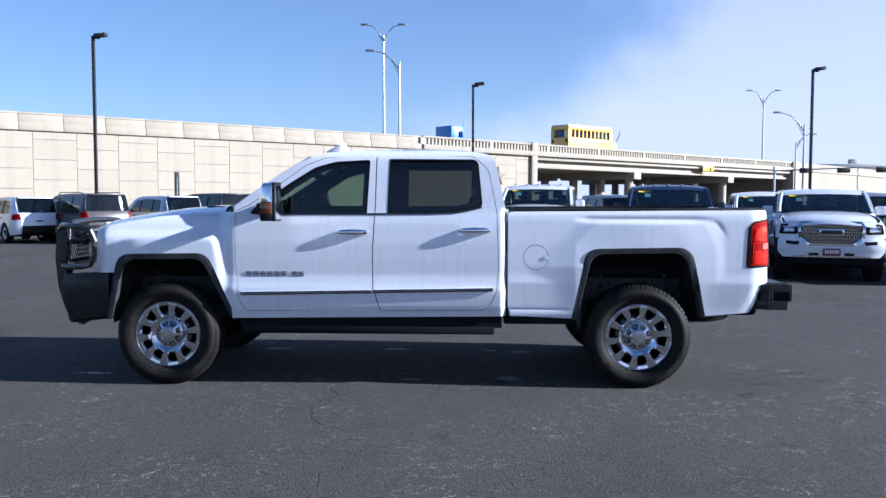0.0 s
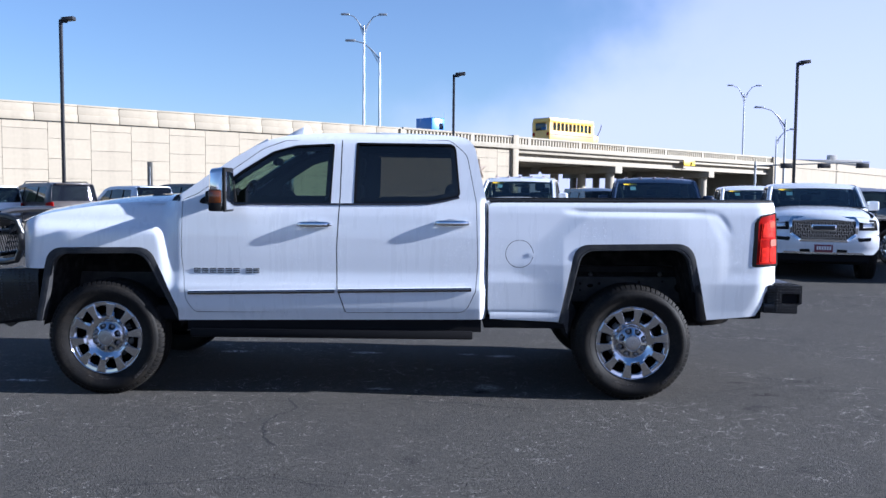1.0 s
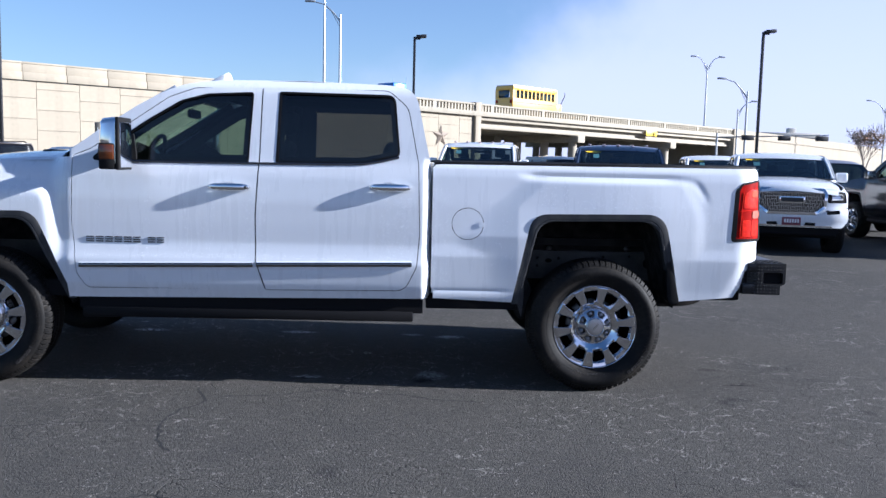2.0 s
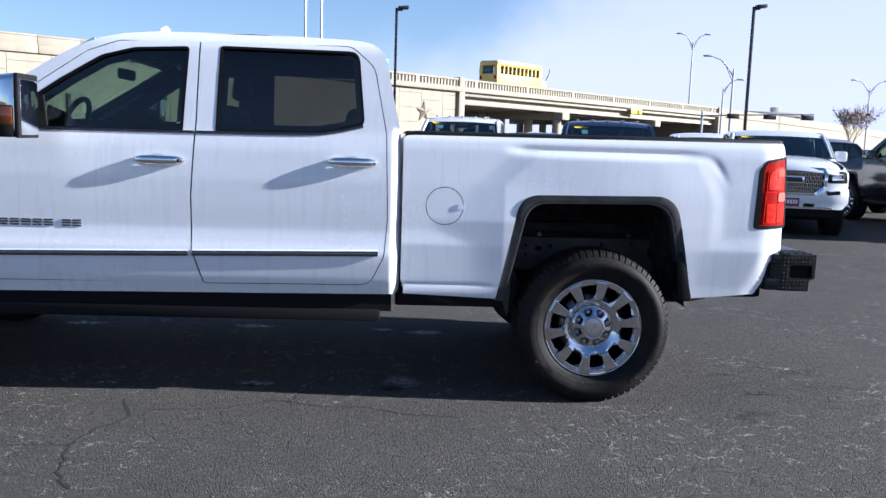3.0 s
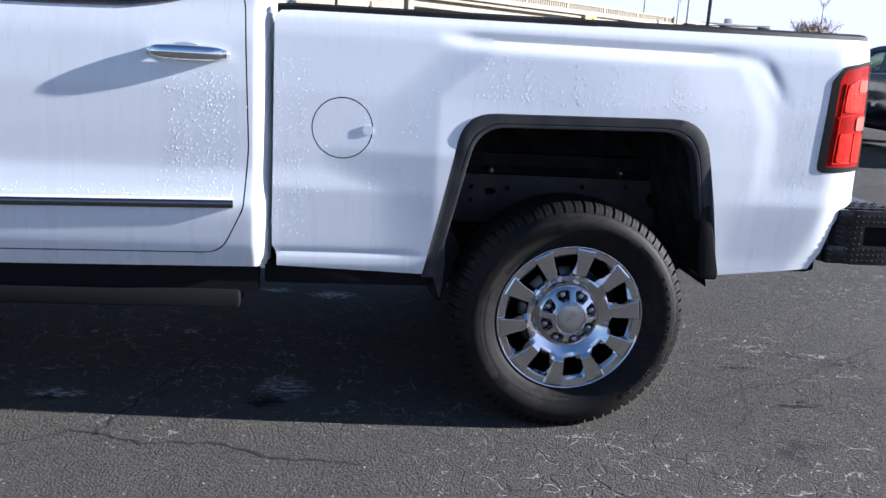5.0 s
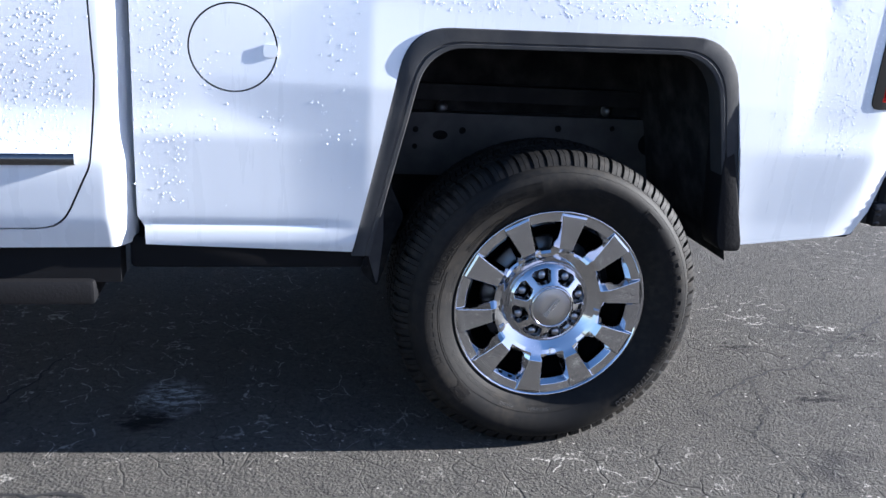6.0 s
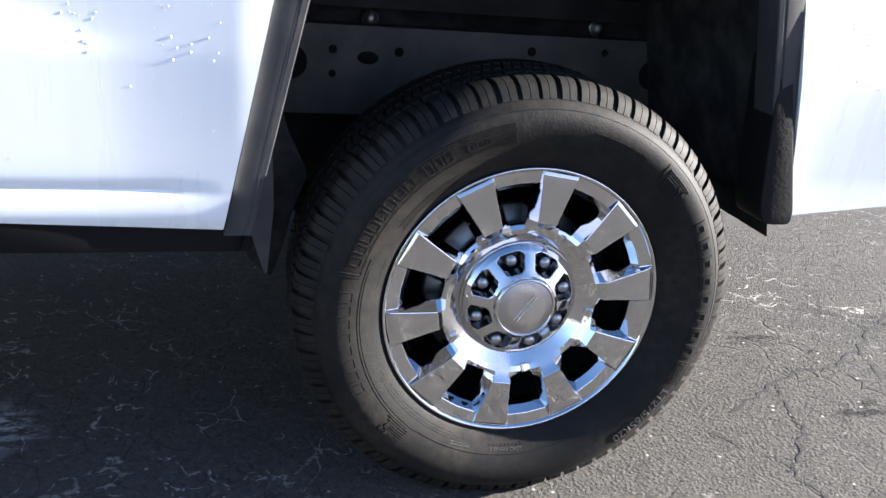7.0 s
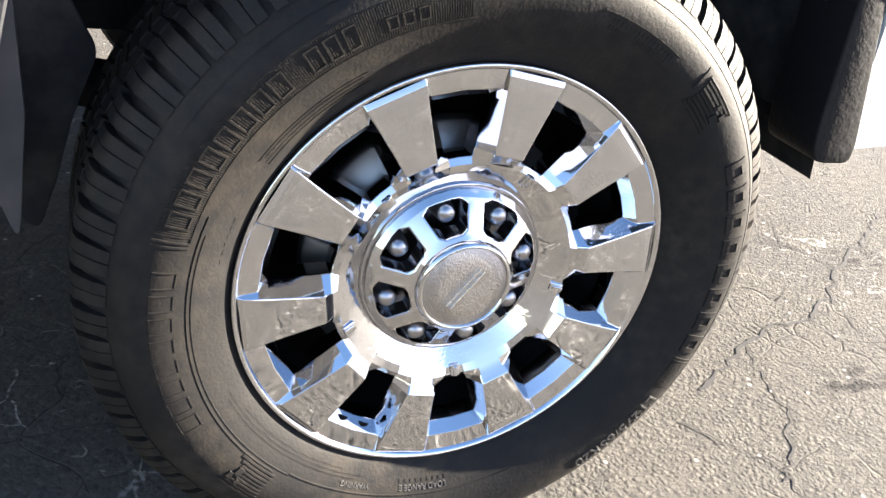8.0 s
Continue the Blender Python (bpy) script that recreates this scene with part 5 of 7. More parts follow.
def pickup(root, body, hero=False, step=0.05, near_glass=None):
    """A full-size crew-cab pickup under root."""
    flip2 = lambda b: mirrored(b, W)
    ident = lambda b: b
    fl = 0.018
    # skin
    both("cab_side", lambda: sheet(CAB, side(), step * 0.5 if hero else step, [grow2d(cab_hole(), 0.0024)], fl), body, root)
    both("front_door", lambda: sheet(grow2d(FRONT_DOOR, -0.0024), side(), step, [WIN_F], fl), body, root)
    both("rear_door", lambda: sheet(grow2d(REAR_DOOR, -0.0024), side(), step, [WIN_R], fl), body, root)
    both("gap_seal", lambda: sheet(grow2d(cab_hole(), 0.012), side(0.020), step, [WIN_F, WIN_R], 0.0), M_SEAL, root)
    fr = arch(ARCH_F, -BASE)
    fender = [(-4.52, 0.94), (-4.342, 0.94)] + [p for p in fr if p[1] > 0.95 or p[0] > -4.0] + [(-3.335, 0.60), (-3.337, 1.05), (-3.337, 1.445), (-3.6, 1.437), (-4.0, 1.403), (-4.30, 1.352), (-4.46, 1.312), (-4.53, 1.265)]
    both("front_fender", lambda: sheet(fender, side(), step, (), fl), body, root)
    rr = arch(ARCH_R, 0)
    bed = [(-1.0725, 0.668), (-1.057, 0.640), (-1.056, 0.595)] + rr + [(0.90, 0.632), (0.945, 0.70), (0.97, 0.80), (1.02, 0.862), (1.058, 0.875), (1.052, 1.30), (1.045, 1.455), (1.035, 1.468), (-1.05, 1.452), (-1.0725, 1.43)]
    both("bed_side", lambda: sheet([p for p in bed], side(), step * 0.6 if hero else step, [FUEL_CUT] if hero else (), fl), body, root)
    both("wheel_flare", lambda: flare(ARCH_F, -BASE), M_FLARE, root, "textured grey-black plastic wheel lip")
    both("wheel_flare", lambda: flare(ARCH_R, 0), M_FLARE, root, "textured grey-black plastic wheel lip")
    both("wheel_liner", lambda: well(ARCH_F, -BASE, 0.62), M_LINER, root)
    both("wheel_liner", lambda: well(ARCH_R, 0, 0.66), M_LINER, root)
    tail_lamp(root)
    # roof, screen, bonnet, back of the cab
    roof = [across(-2.795, 1.846, 0.176, 0.024, 14, 0.062), across(-2.71, 1.886, 0.182, 0.032, 14, 0.055), across(-2.60, 1.918, 0.19, 0.038, 14, 0.04), across(-2.46, 1.937, 0.195, 0.042, 14, 0.02), across(-2.3, 1.948, 0.20, 0.045), across(-1.9, 1.958, 0.20, 0.045), across(-1.45, 1.945, 0.20, 0.045), across(-1.27, 1.925, 0.21, 0.040), across(-1.20, 1.88, 0.18, 0.03)]
    part("roof", loft([r[::-1] for r in roof]), body, root)
    screen = [across(-3.36, 1.47, 0.12, 0.0, 14, 0.14), across(-3.03, 1.70, 0.145, 0.006, 14, 0.10), across(-2.788, 1.845, 0.176, 0.022, 14, 0.062)]
    part("windscreen", loft([r[::-1] for r in screen]), M_GLASS_W, root)
    for y, k in ((0, 1), (W, -1)):
        part("screen_pillar", tube([(-3.35, y + k * 0.125, 1.462), (-2.95, y + k * 0.165, 1.738), (-2.71, y + k * 0.20, 1.885)], [0.034, 0.036, 0.034], 8), body, root)
    part("cowl", loft([r[::-1] for r in (across(-3.46, 1.418, 0.165, 0.066, 18, 0.12, 3), across(-3.41, 1.43, 0.14, 0.035, 18, 0.13), across(-3.35, 1.475, 0.11, 0.0, 18, 0.14))]), M_PLASTIC, root)
    hood = [across(-4.72, 1.17, 0.24, 0.07, 18, 0.06), across(-4.66, 1.24, 0.23, 0.085, 18, 0.06), across(-4.50, 1.29, 0.19, 0.088, 18, 0.06, 2.6), across(-4.2, 1.348, 0.17, 0.075, 18, 0.07, 3), across(-3.9, 1.388, 0.165, 0.077, 18, 0.09, 3),
            across(-3.62, 1.415, 0.165, 0.075, 18, 0.10, 3), across(-3.44, 1.425, 0.165, 0.070, 18, 0.12, 3)]
    part("bonnet", loft([r[::-1] for r in hood]), body, root)
    part("bonnet_scoop", box(-3.72, -3.56, 0.55, 0.90, 1.45, 1.487, 0.012), M_PLASTIC, root)
    back = [across(-1.20, 1.88, 0.18, 0.03), across(-1.13, 1.62, 0.14, 0.0)]
    part("cab_back_upper", loft([r[::-1] for r in [across(-1.20, 1.88, 0.18, 0.03), across(-1.185, 1.83, 0.175, 0.0)]]), body, root)
    part("rear_window", loft([r[::-1] for r in [across(-1.185, 1.83, 0.175, 0.0), across(-1.125, 1.52, 0.13, 0.0)]]), M_GLASS_R, root)
    part("cab_back", loft([r[::-1] for r in [across(-1.125, 1.52, 0.13, 0.0), across(-1.105, 1.42, 0.09, 0.0), across(-1.12, 0.58, 0.08, 0.0)]]), body, root)
    part("cab_floor", box(-3.9, -1.14, 0.10, W - 0.10, 0.56, 0.66, 0.0), M_CHASSIS, root)
    # glass and its trims
    for f in (ident, flip2):
        part("front_window", f(sheet(grow2d(WIN_F, 0.012), side(0.014), 0.06, (), 0.0)), M_GLASS_F, root)
        part("rear_side_window", f(sheet(grow2d(WIN_R, 0.012), side(0.014), 0.06, (), 0.0)), M_GLASS_R, root)
        part("window_seal", f(sheet(grow2d(WIN_F, 0.006), side(-0.002), 0.05, [grow2d(WIN_F, -0.007)], 0.012)), M_SEAL, root)
        part("window_seal", f(sheet(grow2d(WIN_R, 0.006), side(-0.002), 0.05, [grow2d(WIN_R, -0.008)], 0.012)), M_SEAL, root)
        part("mirror_sail", f(sheet(rounded([(-3.213, 1.436), (-3.03, 1.566), (-2.955, 1.60), (-2.93, 1.437)], 0.01, 2), side(-0.004), 0.04, (), 0.02)), M_PLASTIC, root)
        part("sail_trim", f(sheet(rounded([(-2.96, 1.425), (-2.95, 1.55), (-2.86, 1.515), (-2.77, 1.425)], 0.01, 2), side(0.045), 0.06, (), 0.01)), M_TRIM, root)
        mirror(root, f) if hero else small_mirror(root, f, body)
        part("door_trim", f(sheet(grow2d(FRONT_DOOR, -0.03), side(0.06), 0.08, [grow2d(WIN_F, -0.045)], 0.0)), M_TRIM, root)
        part("door_trim", f(sheet(grow2d(REAR_DOOR, -0.03), side(0.06), 0.08, [grow2d(WIN_R, -0.035)], 0.0)), M_TRIM, root)
        for line in ([(-3.14, 1.424), (-2.7, 1.427), (-2.175, 1.430)], [(-2.163, 1.430), (-1.75, 1.434), (-1.52, 1.440), (-1.40, 1.460), (-1.290, 1.488)]):
            pts = []
            for (xa, za), (xb, zb) in zip(line, line[1:]):
                for q in range(6):
                    pts.append((xa + (xb - xa) * q / 6, za + (zb - za) * q / 6))
            pts.append(line[-1])
            part("belt_moulding", f(tube([(x, float(side_y(np.array([x]), np.array([z]))[0]) - 0.001, z) for x, z in pts], 0.0085, 8)), M_BELT, root)
        # bed rail cap and bed
        part("bed_rail_cap", f(rail_cap()), M_PLASTIC, root)
        part("bed_inner_wall", f(box(-1.06, 1.0, 0.19, 0.21, 1.19, 1.45)), body, root)
        wh = box(-0.52, 0.52, 0.19, 0.68, 1.18, 1.20)
        box(-1.06, -0.52, 0.19, 0.60, 0.90, 0.95, 0, wh)
        box(0.52, 1.0, 0.19, 0.60, 0.90, 0.95, 0, wh)
        box(-0.54, 0.54, 0.665, 0.68, 0.90, 1.20, 0, wh)
        part("bed_wheelhouse", f(wh), M_PLASTIC, root)
        lf = tube([(-0.72, 0.49, 0.56), (-0.4, 0.49, 0.50), (0.0, 0.49, 0.475), (0.4, 0.49, 0.50), (0.72, 0.49, 0.58)], 0.035, 8)
        part("leaf_spring", f(lf), M_CHASSIS, root)
    part("bed_floor", box(-1.08, 1.03, 0.60, W - 0.60, 0.90, 0.95), M_PLASTIC, root)
    # unseen spare tyre and hitch, added to stop low sun under the bed
    part("spare_tyre", spare_mesh(), M_RUBBER, root)
    part("hitch_receiver", box(0.80, 1.18, W / 2 - 0.30, W / 2 + 0.30, 0.54, 0.62, 0.01), M_CHASSIS, root)
    # made-up upright plate that blocks sun from the ground beneath; no real part
    part("sun_block_plate", box(0.02, 0.06, 0.31, W - 0.31, 0.06, 0.72, 0.01), M_CHASSIS, root)
    part("bed_front", box(-1.066, -1.05, 0.12, W - 0.12, 0.62, 1.46), body, root)
    gate = part("tailgate", box(1.0, 1.055, 0.19, W - 0.19, 0.90, 1.475, 0.012), body, root)
    part("gate_handle", box(1.05, 1.066, 0.86, 1.18, 1.30, 1.38, 0.01), M_CHROME, gate)
    # cabin
    part("dashboard", box(-3.42, -3.05, 0.14, W - 0.14, 1.05, 1.44, 0.06, None, 3), M_TRIM, root)
    for y in (0.55, W - 0.55):
        seat(root, -2.62, y, 0.52)
    seat(root, -1.72, W / 2, 1.45, 0.60, False)
    for y in (0.48, 1.02, W - 0.48):
        hr = box(-0.05, 0.05, -0.12, 0.12, 0, 0.15, 0.04, None, 3)
        for v in hr.verts:
            v.co = Matrix.Rotation(radians(8), 3, "Y") @ v.co + Vector((-1.29, y, 1.58))
        part("headrest", hr, M_SEAT, root)
    sw = [(-2.98 + 0.07 * math.sin(a), 0.55 + 0.185 * math.cos(a), 1.42 + 0.175 * math.sin(a)) for a in [math.tau * k / 28 for k in range(28)]]
    st = part("steering_wheel", tube(sw, 0.016, 8, True), M_TRIM, root)
    part("wheel_hub", box(-3.05, -2.96, 0.46, 0.64, 1.36, 1.46, 0.03), M_TRIM, st)
    part("rear_view_mirror", box(-2.83, -2.79, 0.88, 1.14, 1.735, 1.80, 0.015), M_TRIM, root)
    part("headlining", box(-2.62, -1.25, 0.20, W - 0.20, 1.885, 1.90), M_TRIM, root)
    for y in (0.24, W - 0.24):
        part("pillar_trim", tube([(-3.28, y - 0.08, 1.50), (-2.70, y, 1.87)], 0.035, 8), M_TRIM, root)
        part("centre_pillar", tube([(-2.20, y - 0.07, 1.40), (-2.16, y - 0.02, 1.88)], 0.045, 8), M_TRIM, root)
    # underneath
    part("engine_bay", box(-4.55, -3.3, 0.64, W - 0.64, 0.45, 1.25), M_CHASSIS, root)
    for y in (0.60, W - 0.68):
        part("frame_rail", box(-4.55, 0.95, y, y + 0.08, 0.66, 0.86), M_FRAME, root)
    part("rear_axle", tube([(0, 0.25, HUB), (0, W - 0.25, HUB)], 0.055, 12), M_CHASSIS, root)
    part("differential", box(-0.16, 0.16, W / 2 - 0.18, W / 2 + 0.18, HUB - 0.15, HUB + 0.15, 0.07, None, 3), M_CHASSIS, root)
    part("front_axle", tube([(-BASE, 0.25, HUB), (-BASE, W - 0.25, HUB)], 0.05, 12), M_CHASSIS, root)
    part("fuel_tank", box(-2.9, -1.2, 0.45, 1.0, 0.48, 0.66, 0.04), M_CHASSIS, root)
    part("exhaust", tube([(-3.0, 1.35, 0.52), (-0.6, 1.35, 0.52), (-0.4, 1.5, 0.75), (0.3, 1.55, 0.75), (0.8, 1.6, 0.6)], 0.045, 10), M_FRAME, root)
    for y in (0.05, W - 0.05):
        part("running_board", box(-3.28, -1.18, min(y, abs(y)) if y < 1 else y - 0.18, y + 0.18 if y < 1 else y, 0.435, 0.50, 0.012), M_STEP, root)
        part("sill_panel", box(-3.30, -1.12, y + 0.02 if y < 1 else y - 0.10, y + 0.10 if y < 1 else y - 0.02, 0.49, 0.58), M_CHASSIS, root)
    part("bed_underframe", box(-1.1, -0.50, 0.09, W - 0.09, 0.52, 0.605, 0.01), M_CHASSIS, root)
    part("bed_underframe", box(0.50, 0.95, 0.14, W - 0.14, 0.60, 0.66, 0.01), M_CHASSIS, root)
    # wheels
    turns = (-9.0, -9.0, 14.0, 22.0)
    for k, (x, y, fl_) in enumerate(((0, 0.045, False), (-BASE, 0.045, False), (0, W - 0.045, True), (-BASE, W - 0.045, True))):
        wheel(root, (x, y, HUB), fl_, turns[k], hero and k < 2)


def spare_mesh():
    bm = tyre_mesh()
    for v in bm.verts:
        v.co = Vector((v.co.x + 0.60, v.co.z + W / 2, 0.50 + v.co.y))
    return bm


def rail_cap():
    pts = [(-1.065, 1.452), (-1.0, 1.456), (0.0, 1.462), (1.0, 1.470), (1.035, 1.468)]
    rows = []
    for x, z in pts:
        y0 = float(side_y(np.array([x]), np.array([z]))[0])
        rows.append([(x, y0 - 0.003, z - 0.012), (x, y0 + 0.0, z + 0.012), (x, y0 + 0.02, z + 0.020), (x, y0 + 0.09, z + 0.020), (x, y0 + 0.10, z - 0.03)])
    bm = loft(rows)
    bmesh.ops.recalc_face_normals(bm, faces=bm.faces[:])
    return bm


def cab_hole():
    """One outline round both doors."""
    # front door from its rear foot round the front to its rear top, then the rear door's back half
    f_part = [p for p in FRONT_DOOR if p[0] < -2.20]
    r_part = [p for p in REAR_DOOR if p[0] > -2.14]
    allp = sorted(f_part + r_part, key=lambda p: math.atan2(p[1] - 1.25, p[0] + 2.17))
    return allp


FUEL = (-0.844, 1.078, 0.103)
FUEL_CUT = [(FUEL[0] + FUEL[2] * math.cos(a), FUEL[1] + FUEL[2] * math.sin(a)) for a in [math.tau * k / 40 for k in range(40)]]


# ---------------------------------------------------------------- ground
def GZ(y):
    """The lot is level round the truck and falls gently away behind it."""
    return -0.005 * max(0.0, min(y, 70.0) - 3.0)


def ground():
    bm = bmesh.new()
    xs = [-900, -200, -60, -20, -8, 8, 20, 60, 200, 900]
    ys = [-900, -200, -60, -20, -8, 3, 8, 20, 40, 70, 200, 1400]
    g = [[bm.verts.new((x, y, GZ(y))) for x in xs] for y in ys]
    for a, b in zip(g, g[1:]):
        for k in range(len(xs) - 1):
            bm.faces.new((a[k], a[k + 1], b[k + 1], b[k]))
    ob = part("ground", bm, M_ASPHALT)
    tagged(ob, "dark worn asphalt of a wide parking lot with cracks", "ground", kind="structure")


ground()

# ---------------------------------------------------------------- retaining wall and overpass
# axes of the road: s along it (away to the right), n towards the lot, z up
# the bridge falls away slightly from its abutment
ALONG = Vector((0.7476, 0.6642))
ABUT = 46.8
ROAD = Matrix.Translation((4.4 - ABUT * ALONG.x, 74.75 - ABUT * ALONG.y, 0)) @ Matrix(((ALONG.x, ALONG.y, 0, 0), (ALONG.y, -ALONG.x, 0, 0), (0, 0, 1, 0), (0, 0, 0, 1)))
BRIDGE = ROAD @ pose(ABUT, 0, 0) @ pose(0, 0, 0, 0, 0.45, 0) @ pose(-ABUT, 0, 0)
ROAD_TOP = 6.80
LEDGE = 5.64
BR_END = 96.0
FAR_END = 190.0
rng = random.Random(3)
PW, PH = 2.63, 1.26
RAIL_START = 1.89 + 12 * PW

wall = thing("wall_ramp", "pale concrete panel retaining wall under a raised highway", "wall", ROAD, kind="structure")
part("wall_core", box(-70, ABUT, -0.6, -0.06, -0.6, LEDGE), M_JOINT, wall)
panel_src = {}
for c in range(-26, 17):
    s0 = 2.7 + c * PW
    for r in range(-1, 6):
        z0 = r * PH + (-0.44 if c % 2 else 0.12)
        z1 = min(z0 + PH, LEDGE)
        z0 = max(z0, -0.6)
        if z1 - z0 < 0.2:
            continue
        key = round(z1 - z0, 2)
        if key not in panel_src:
            panel_src[key] = part("panel", box(0.009, PW - 0.009, -0.10, 0.0, 0.009, z1 - z0 - 0.009, 0.008, None, 1), M_CONC, wall, m=pose(s0, 0, z0))
        else:
            share("panel", panel_src[key], wall, pose(s0, rng.uniform(-0.012, 0.0), z0))
par = thing("parapet", "pale concrete parapet with a projecting ledge", "parapet", ROAD, kind="structure")
b = box(0.012, PW - 0.012, -0.45, 0.16, LEDGE + 0.03, 6.16, 0.03)
box(0.012, PW - 0.012, -0.36, 0.03, 6.16, ROAD_TOP - 0.08, 0.02, b)
box(0.0, PW, -0.40, 0.07, ROAD_TOP - 0.12, ROAD_TOP, 0.02, b)
seg = part("parapet_panel", b, M_CONC, par, m=pose(RAIL_START - PW, 0, 0))
for k in range(2, 38):
    share("parapet_panel", seg, par, pose(RAIL_START - k * PW, 0, 0))
part("parapet_base", box(RAIL_START, ABUT, -0.45, 0.16, LEDGE + 0.03, 6.02, 0.03), M_CONC, par)
tagged(part("road_ramp", box(-70, ABUT, -24, -0.4, 5.1, 5.62), M_ASPHALT, m=ROAD), "raised asphalt highway behind its parapet", "road", kind="structure")

# end pier with the cast star
ab = thing("abutment", "pale concrete abutment pier with a cast star", "abutment", ROAD, kind="structure")
part("pier", box(ABUT - 0.2, ABUT + 0.55, -1.2, 0.30, -0.6, ROAD_TOP + 0.03, 0.05), M_CONC, ab)
part("abutment_face", box(ABUT, ABUT + 1.0, -24, -1.0, -0.6, 5.0), M_CONC2, ab)
star = bmesh.new()
ring = []
c0 = star.verts.new((0, 0.20, 0))
for k in range(10):
    r = 1.0 if k % 2 == 0 else 0.40
    a = math.pi / 2 + k * math.tau / 10
    ring.append(star.verts.new((r * math.cos(a), 0.0, r * math.sin(a))))
for k in range(10):
    star.faces.new((c0, ring[k], ring[(k + 1) % 10]))
bmesh.ops.recalc_face_normals(star, faces=star.faces[:])
part("star", star, mat("star_bronze", (0.20, 0.16, 0.12), 0.6), ab, "brown five-pointed star", 5, pose(42.45, 0.05, 3.55))

bridge = thing("overpass", "concrete highway overpass with arched balustrade on column bents", "bridge", BRIDGE, kind="structure")
part("deck", box(ABUT, BR_END, -24, 0.02, 5.20, 5.56, 0.02), M_CONC2, bridge)
part("kerb_band", box(RAIL_START, BR_END, -0.35, 0.34, 5.56, 6.00, 0.03), M_CONC2, bridge)
part("rail_top", box(RAIL_START, BR_END, -0.25, 0.20, 6.56, ROAD_TOP - 0.06, 0.04), M_CONC2, bridge)
part("rail_top", box(ABUT, BR_END, -24, -23.6, 6.56, ROAD_TOP - 0.06, 0.04), M_CONC2, bridge)
for n0 in (-0.65, -4.2, -7.8, -11.4, -15.0, -18.6, -22.6):
    g = box(ABUT, BR_END, n0 - 0.10, n0 + 0.10, 4.50, 5.20)
    box(ABUT, BR_END, n0 - 0.34, n0 + 0.34, 4.44, 4.66, 0.03, g)
    part("girder", g, M_CONC2, bridge)
post_ob = part("baluster", box(0.0, 0.22, -0.14, 0.12, 5.98, 6.58, 0.02, None, 1), M_CONC2, bridge, m=pose(RAIL_START + 0.2, 0, 0))
pil_ob = part("pilaster", box(0.0, 0.48, -0.20, 0.20, 5.98, 6.60, 0.03, None, 1), M_CONC2, bridge, m=pose(RAIL_START - 0.3, 0, 0))
s0 = RAIL_START + 0.2
while s0 < BR_END - 0.5:
    s0 += 0.40
    k = (s0 - RAIL_START) % 7.5
    if k < 0.40:
        share("pilaster", pil_ob, bridge, pose(s0 - 0.1, 0, 0))
        s0 += 0.28
    else:
        share("baluster", post_ob, bridge, pose(s0, 0, 0))
for s0 in (62.9, 81.0):
    bent = part("bent_cap", box(s0 - 0.6, s0 + 0.6, -10.5, 0.10, 3.70, 4.44, 0.05), M_CONC2, bridge)
    part("bent_cap", box(s0 - 0.6, s0 + 0.6, -23.0, -12.0, 3.70, 4.44, 0.05), M_CONC2, bridge)
    for n0 in (-1.1, -5.0, -9.0, -13.5, -17.5, -21.5):
        part("column", tube([(s0, n0, -0.8), (s0, n0, 3.75)], 0.48, 16), M_CONC2, bent)
# amber warning board on the girder
sg = thing("clearance_sign", "small yellow board fixed to the bridge edge", "sign", BRIDGE @ pose(74.6, 0.36, 4.95))
part("board", box(0, 2.2, 0, 0.06, 0, 0.62, 0.01), M_SIGNY, sg)
# far approach wall beyond the bridge, falling away
fa = thing("wall_far", "pale concrete approach wall beyond the overpass", "wall", ROAD, kind="structure")
bm = bmesh.new()
rows = []
for s0, zt in ((BR_END, 6.35), (115, 6.0), (140, 5.4), (FAR_END, 3.9), (260, 1.5)):
    rows.append([(s0, 0.0, -0.8), (s0, 0.0, zt - 1.1), (s0, 0.12, zt - 1.1), (s0, 0.12, zt - 0.9), (s0, 0.0, zt - 0.9), (s0, 0.0, zt), (s0, -0.4, zt), (s0, -0.4, -0.8)])
bm = loft(rows)
bmesh.ops.recalc_face_normals(bm, faces=bm.faces[:])
part("approach_wall", bm, M_CONC, fa)
part("pier", box(BR_END - 0.7, BR_END + 0.7, -1.2, 0.40, -0.8, 6.40, 0.05), M_CONC, fa)
part("abutment_face", box(BR_END, BR_END + 1.0, -24, -1.0, -0.8, 5.2), M_CONC2, fa)


# ---------------------------------------------------------------- the white pickup
hero = thing("pickup_truck", "wet white crew-cab pickup truck with chrome wheels and black bumpers", "pickup truck")
pickup(hero, M_WHITE, True, 0.020)
guard(hero)
rear_step(hero)
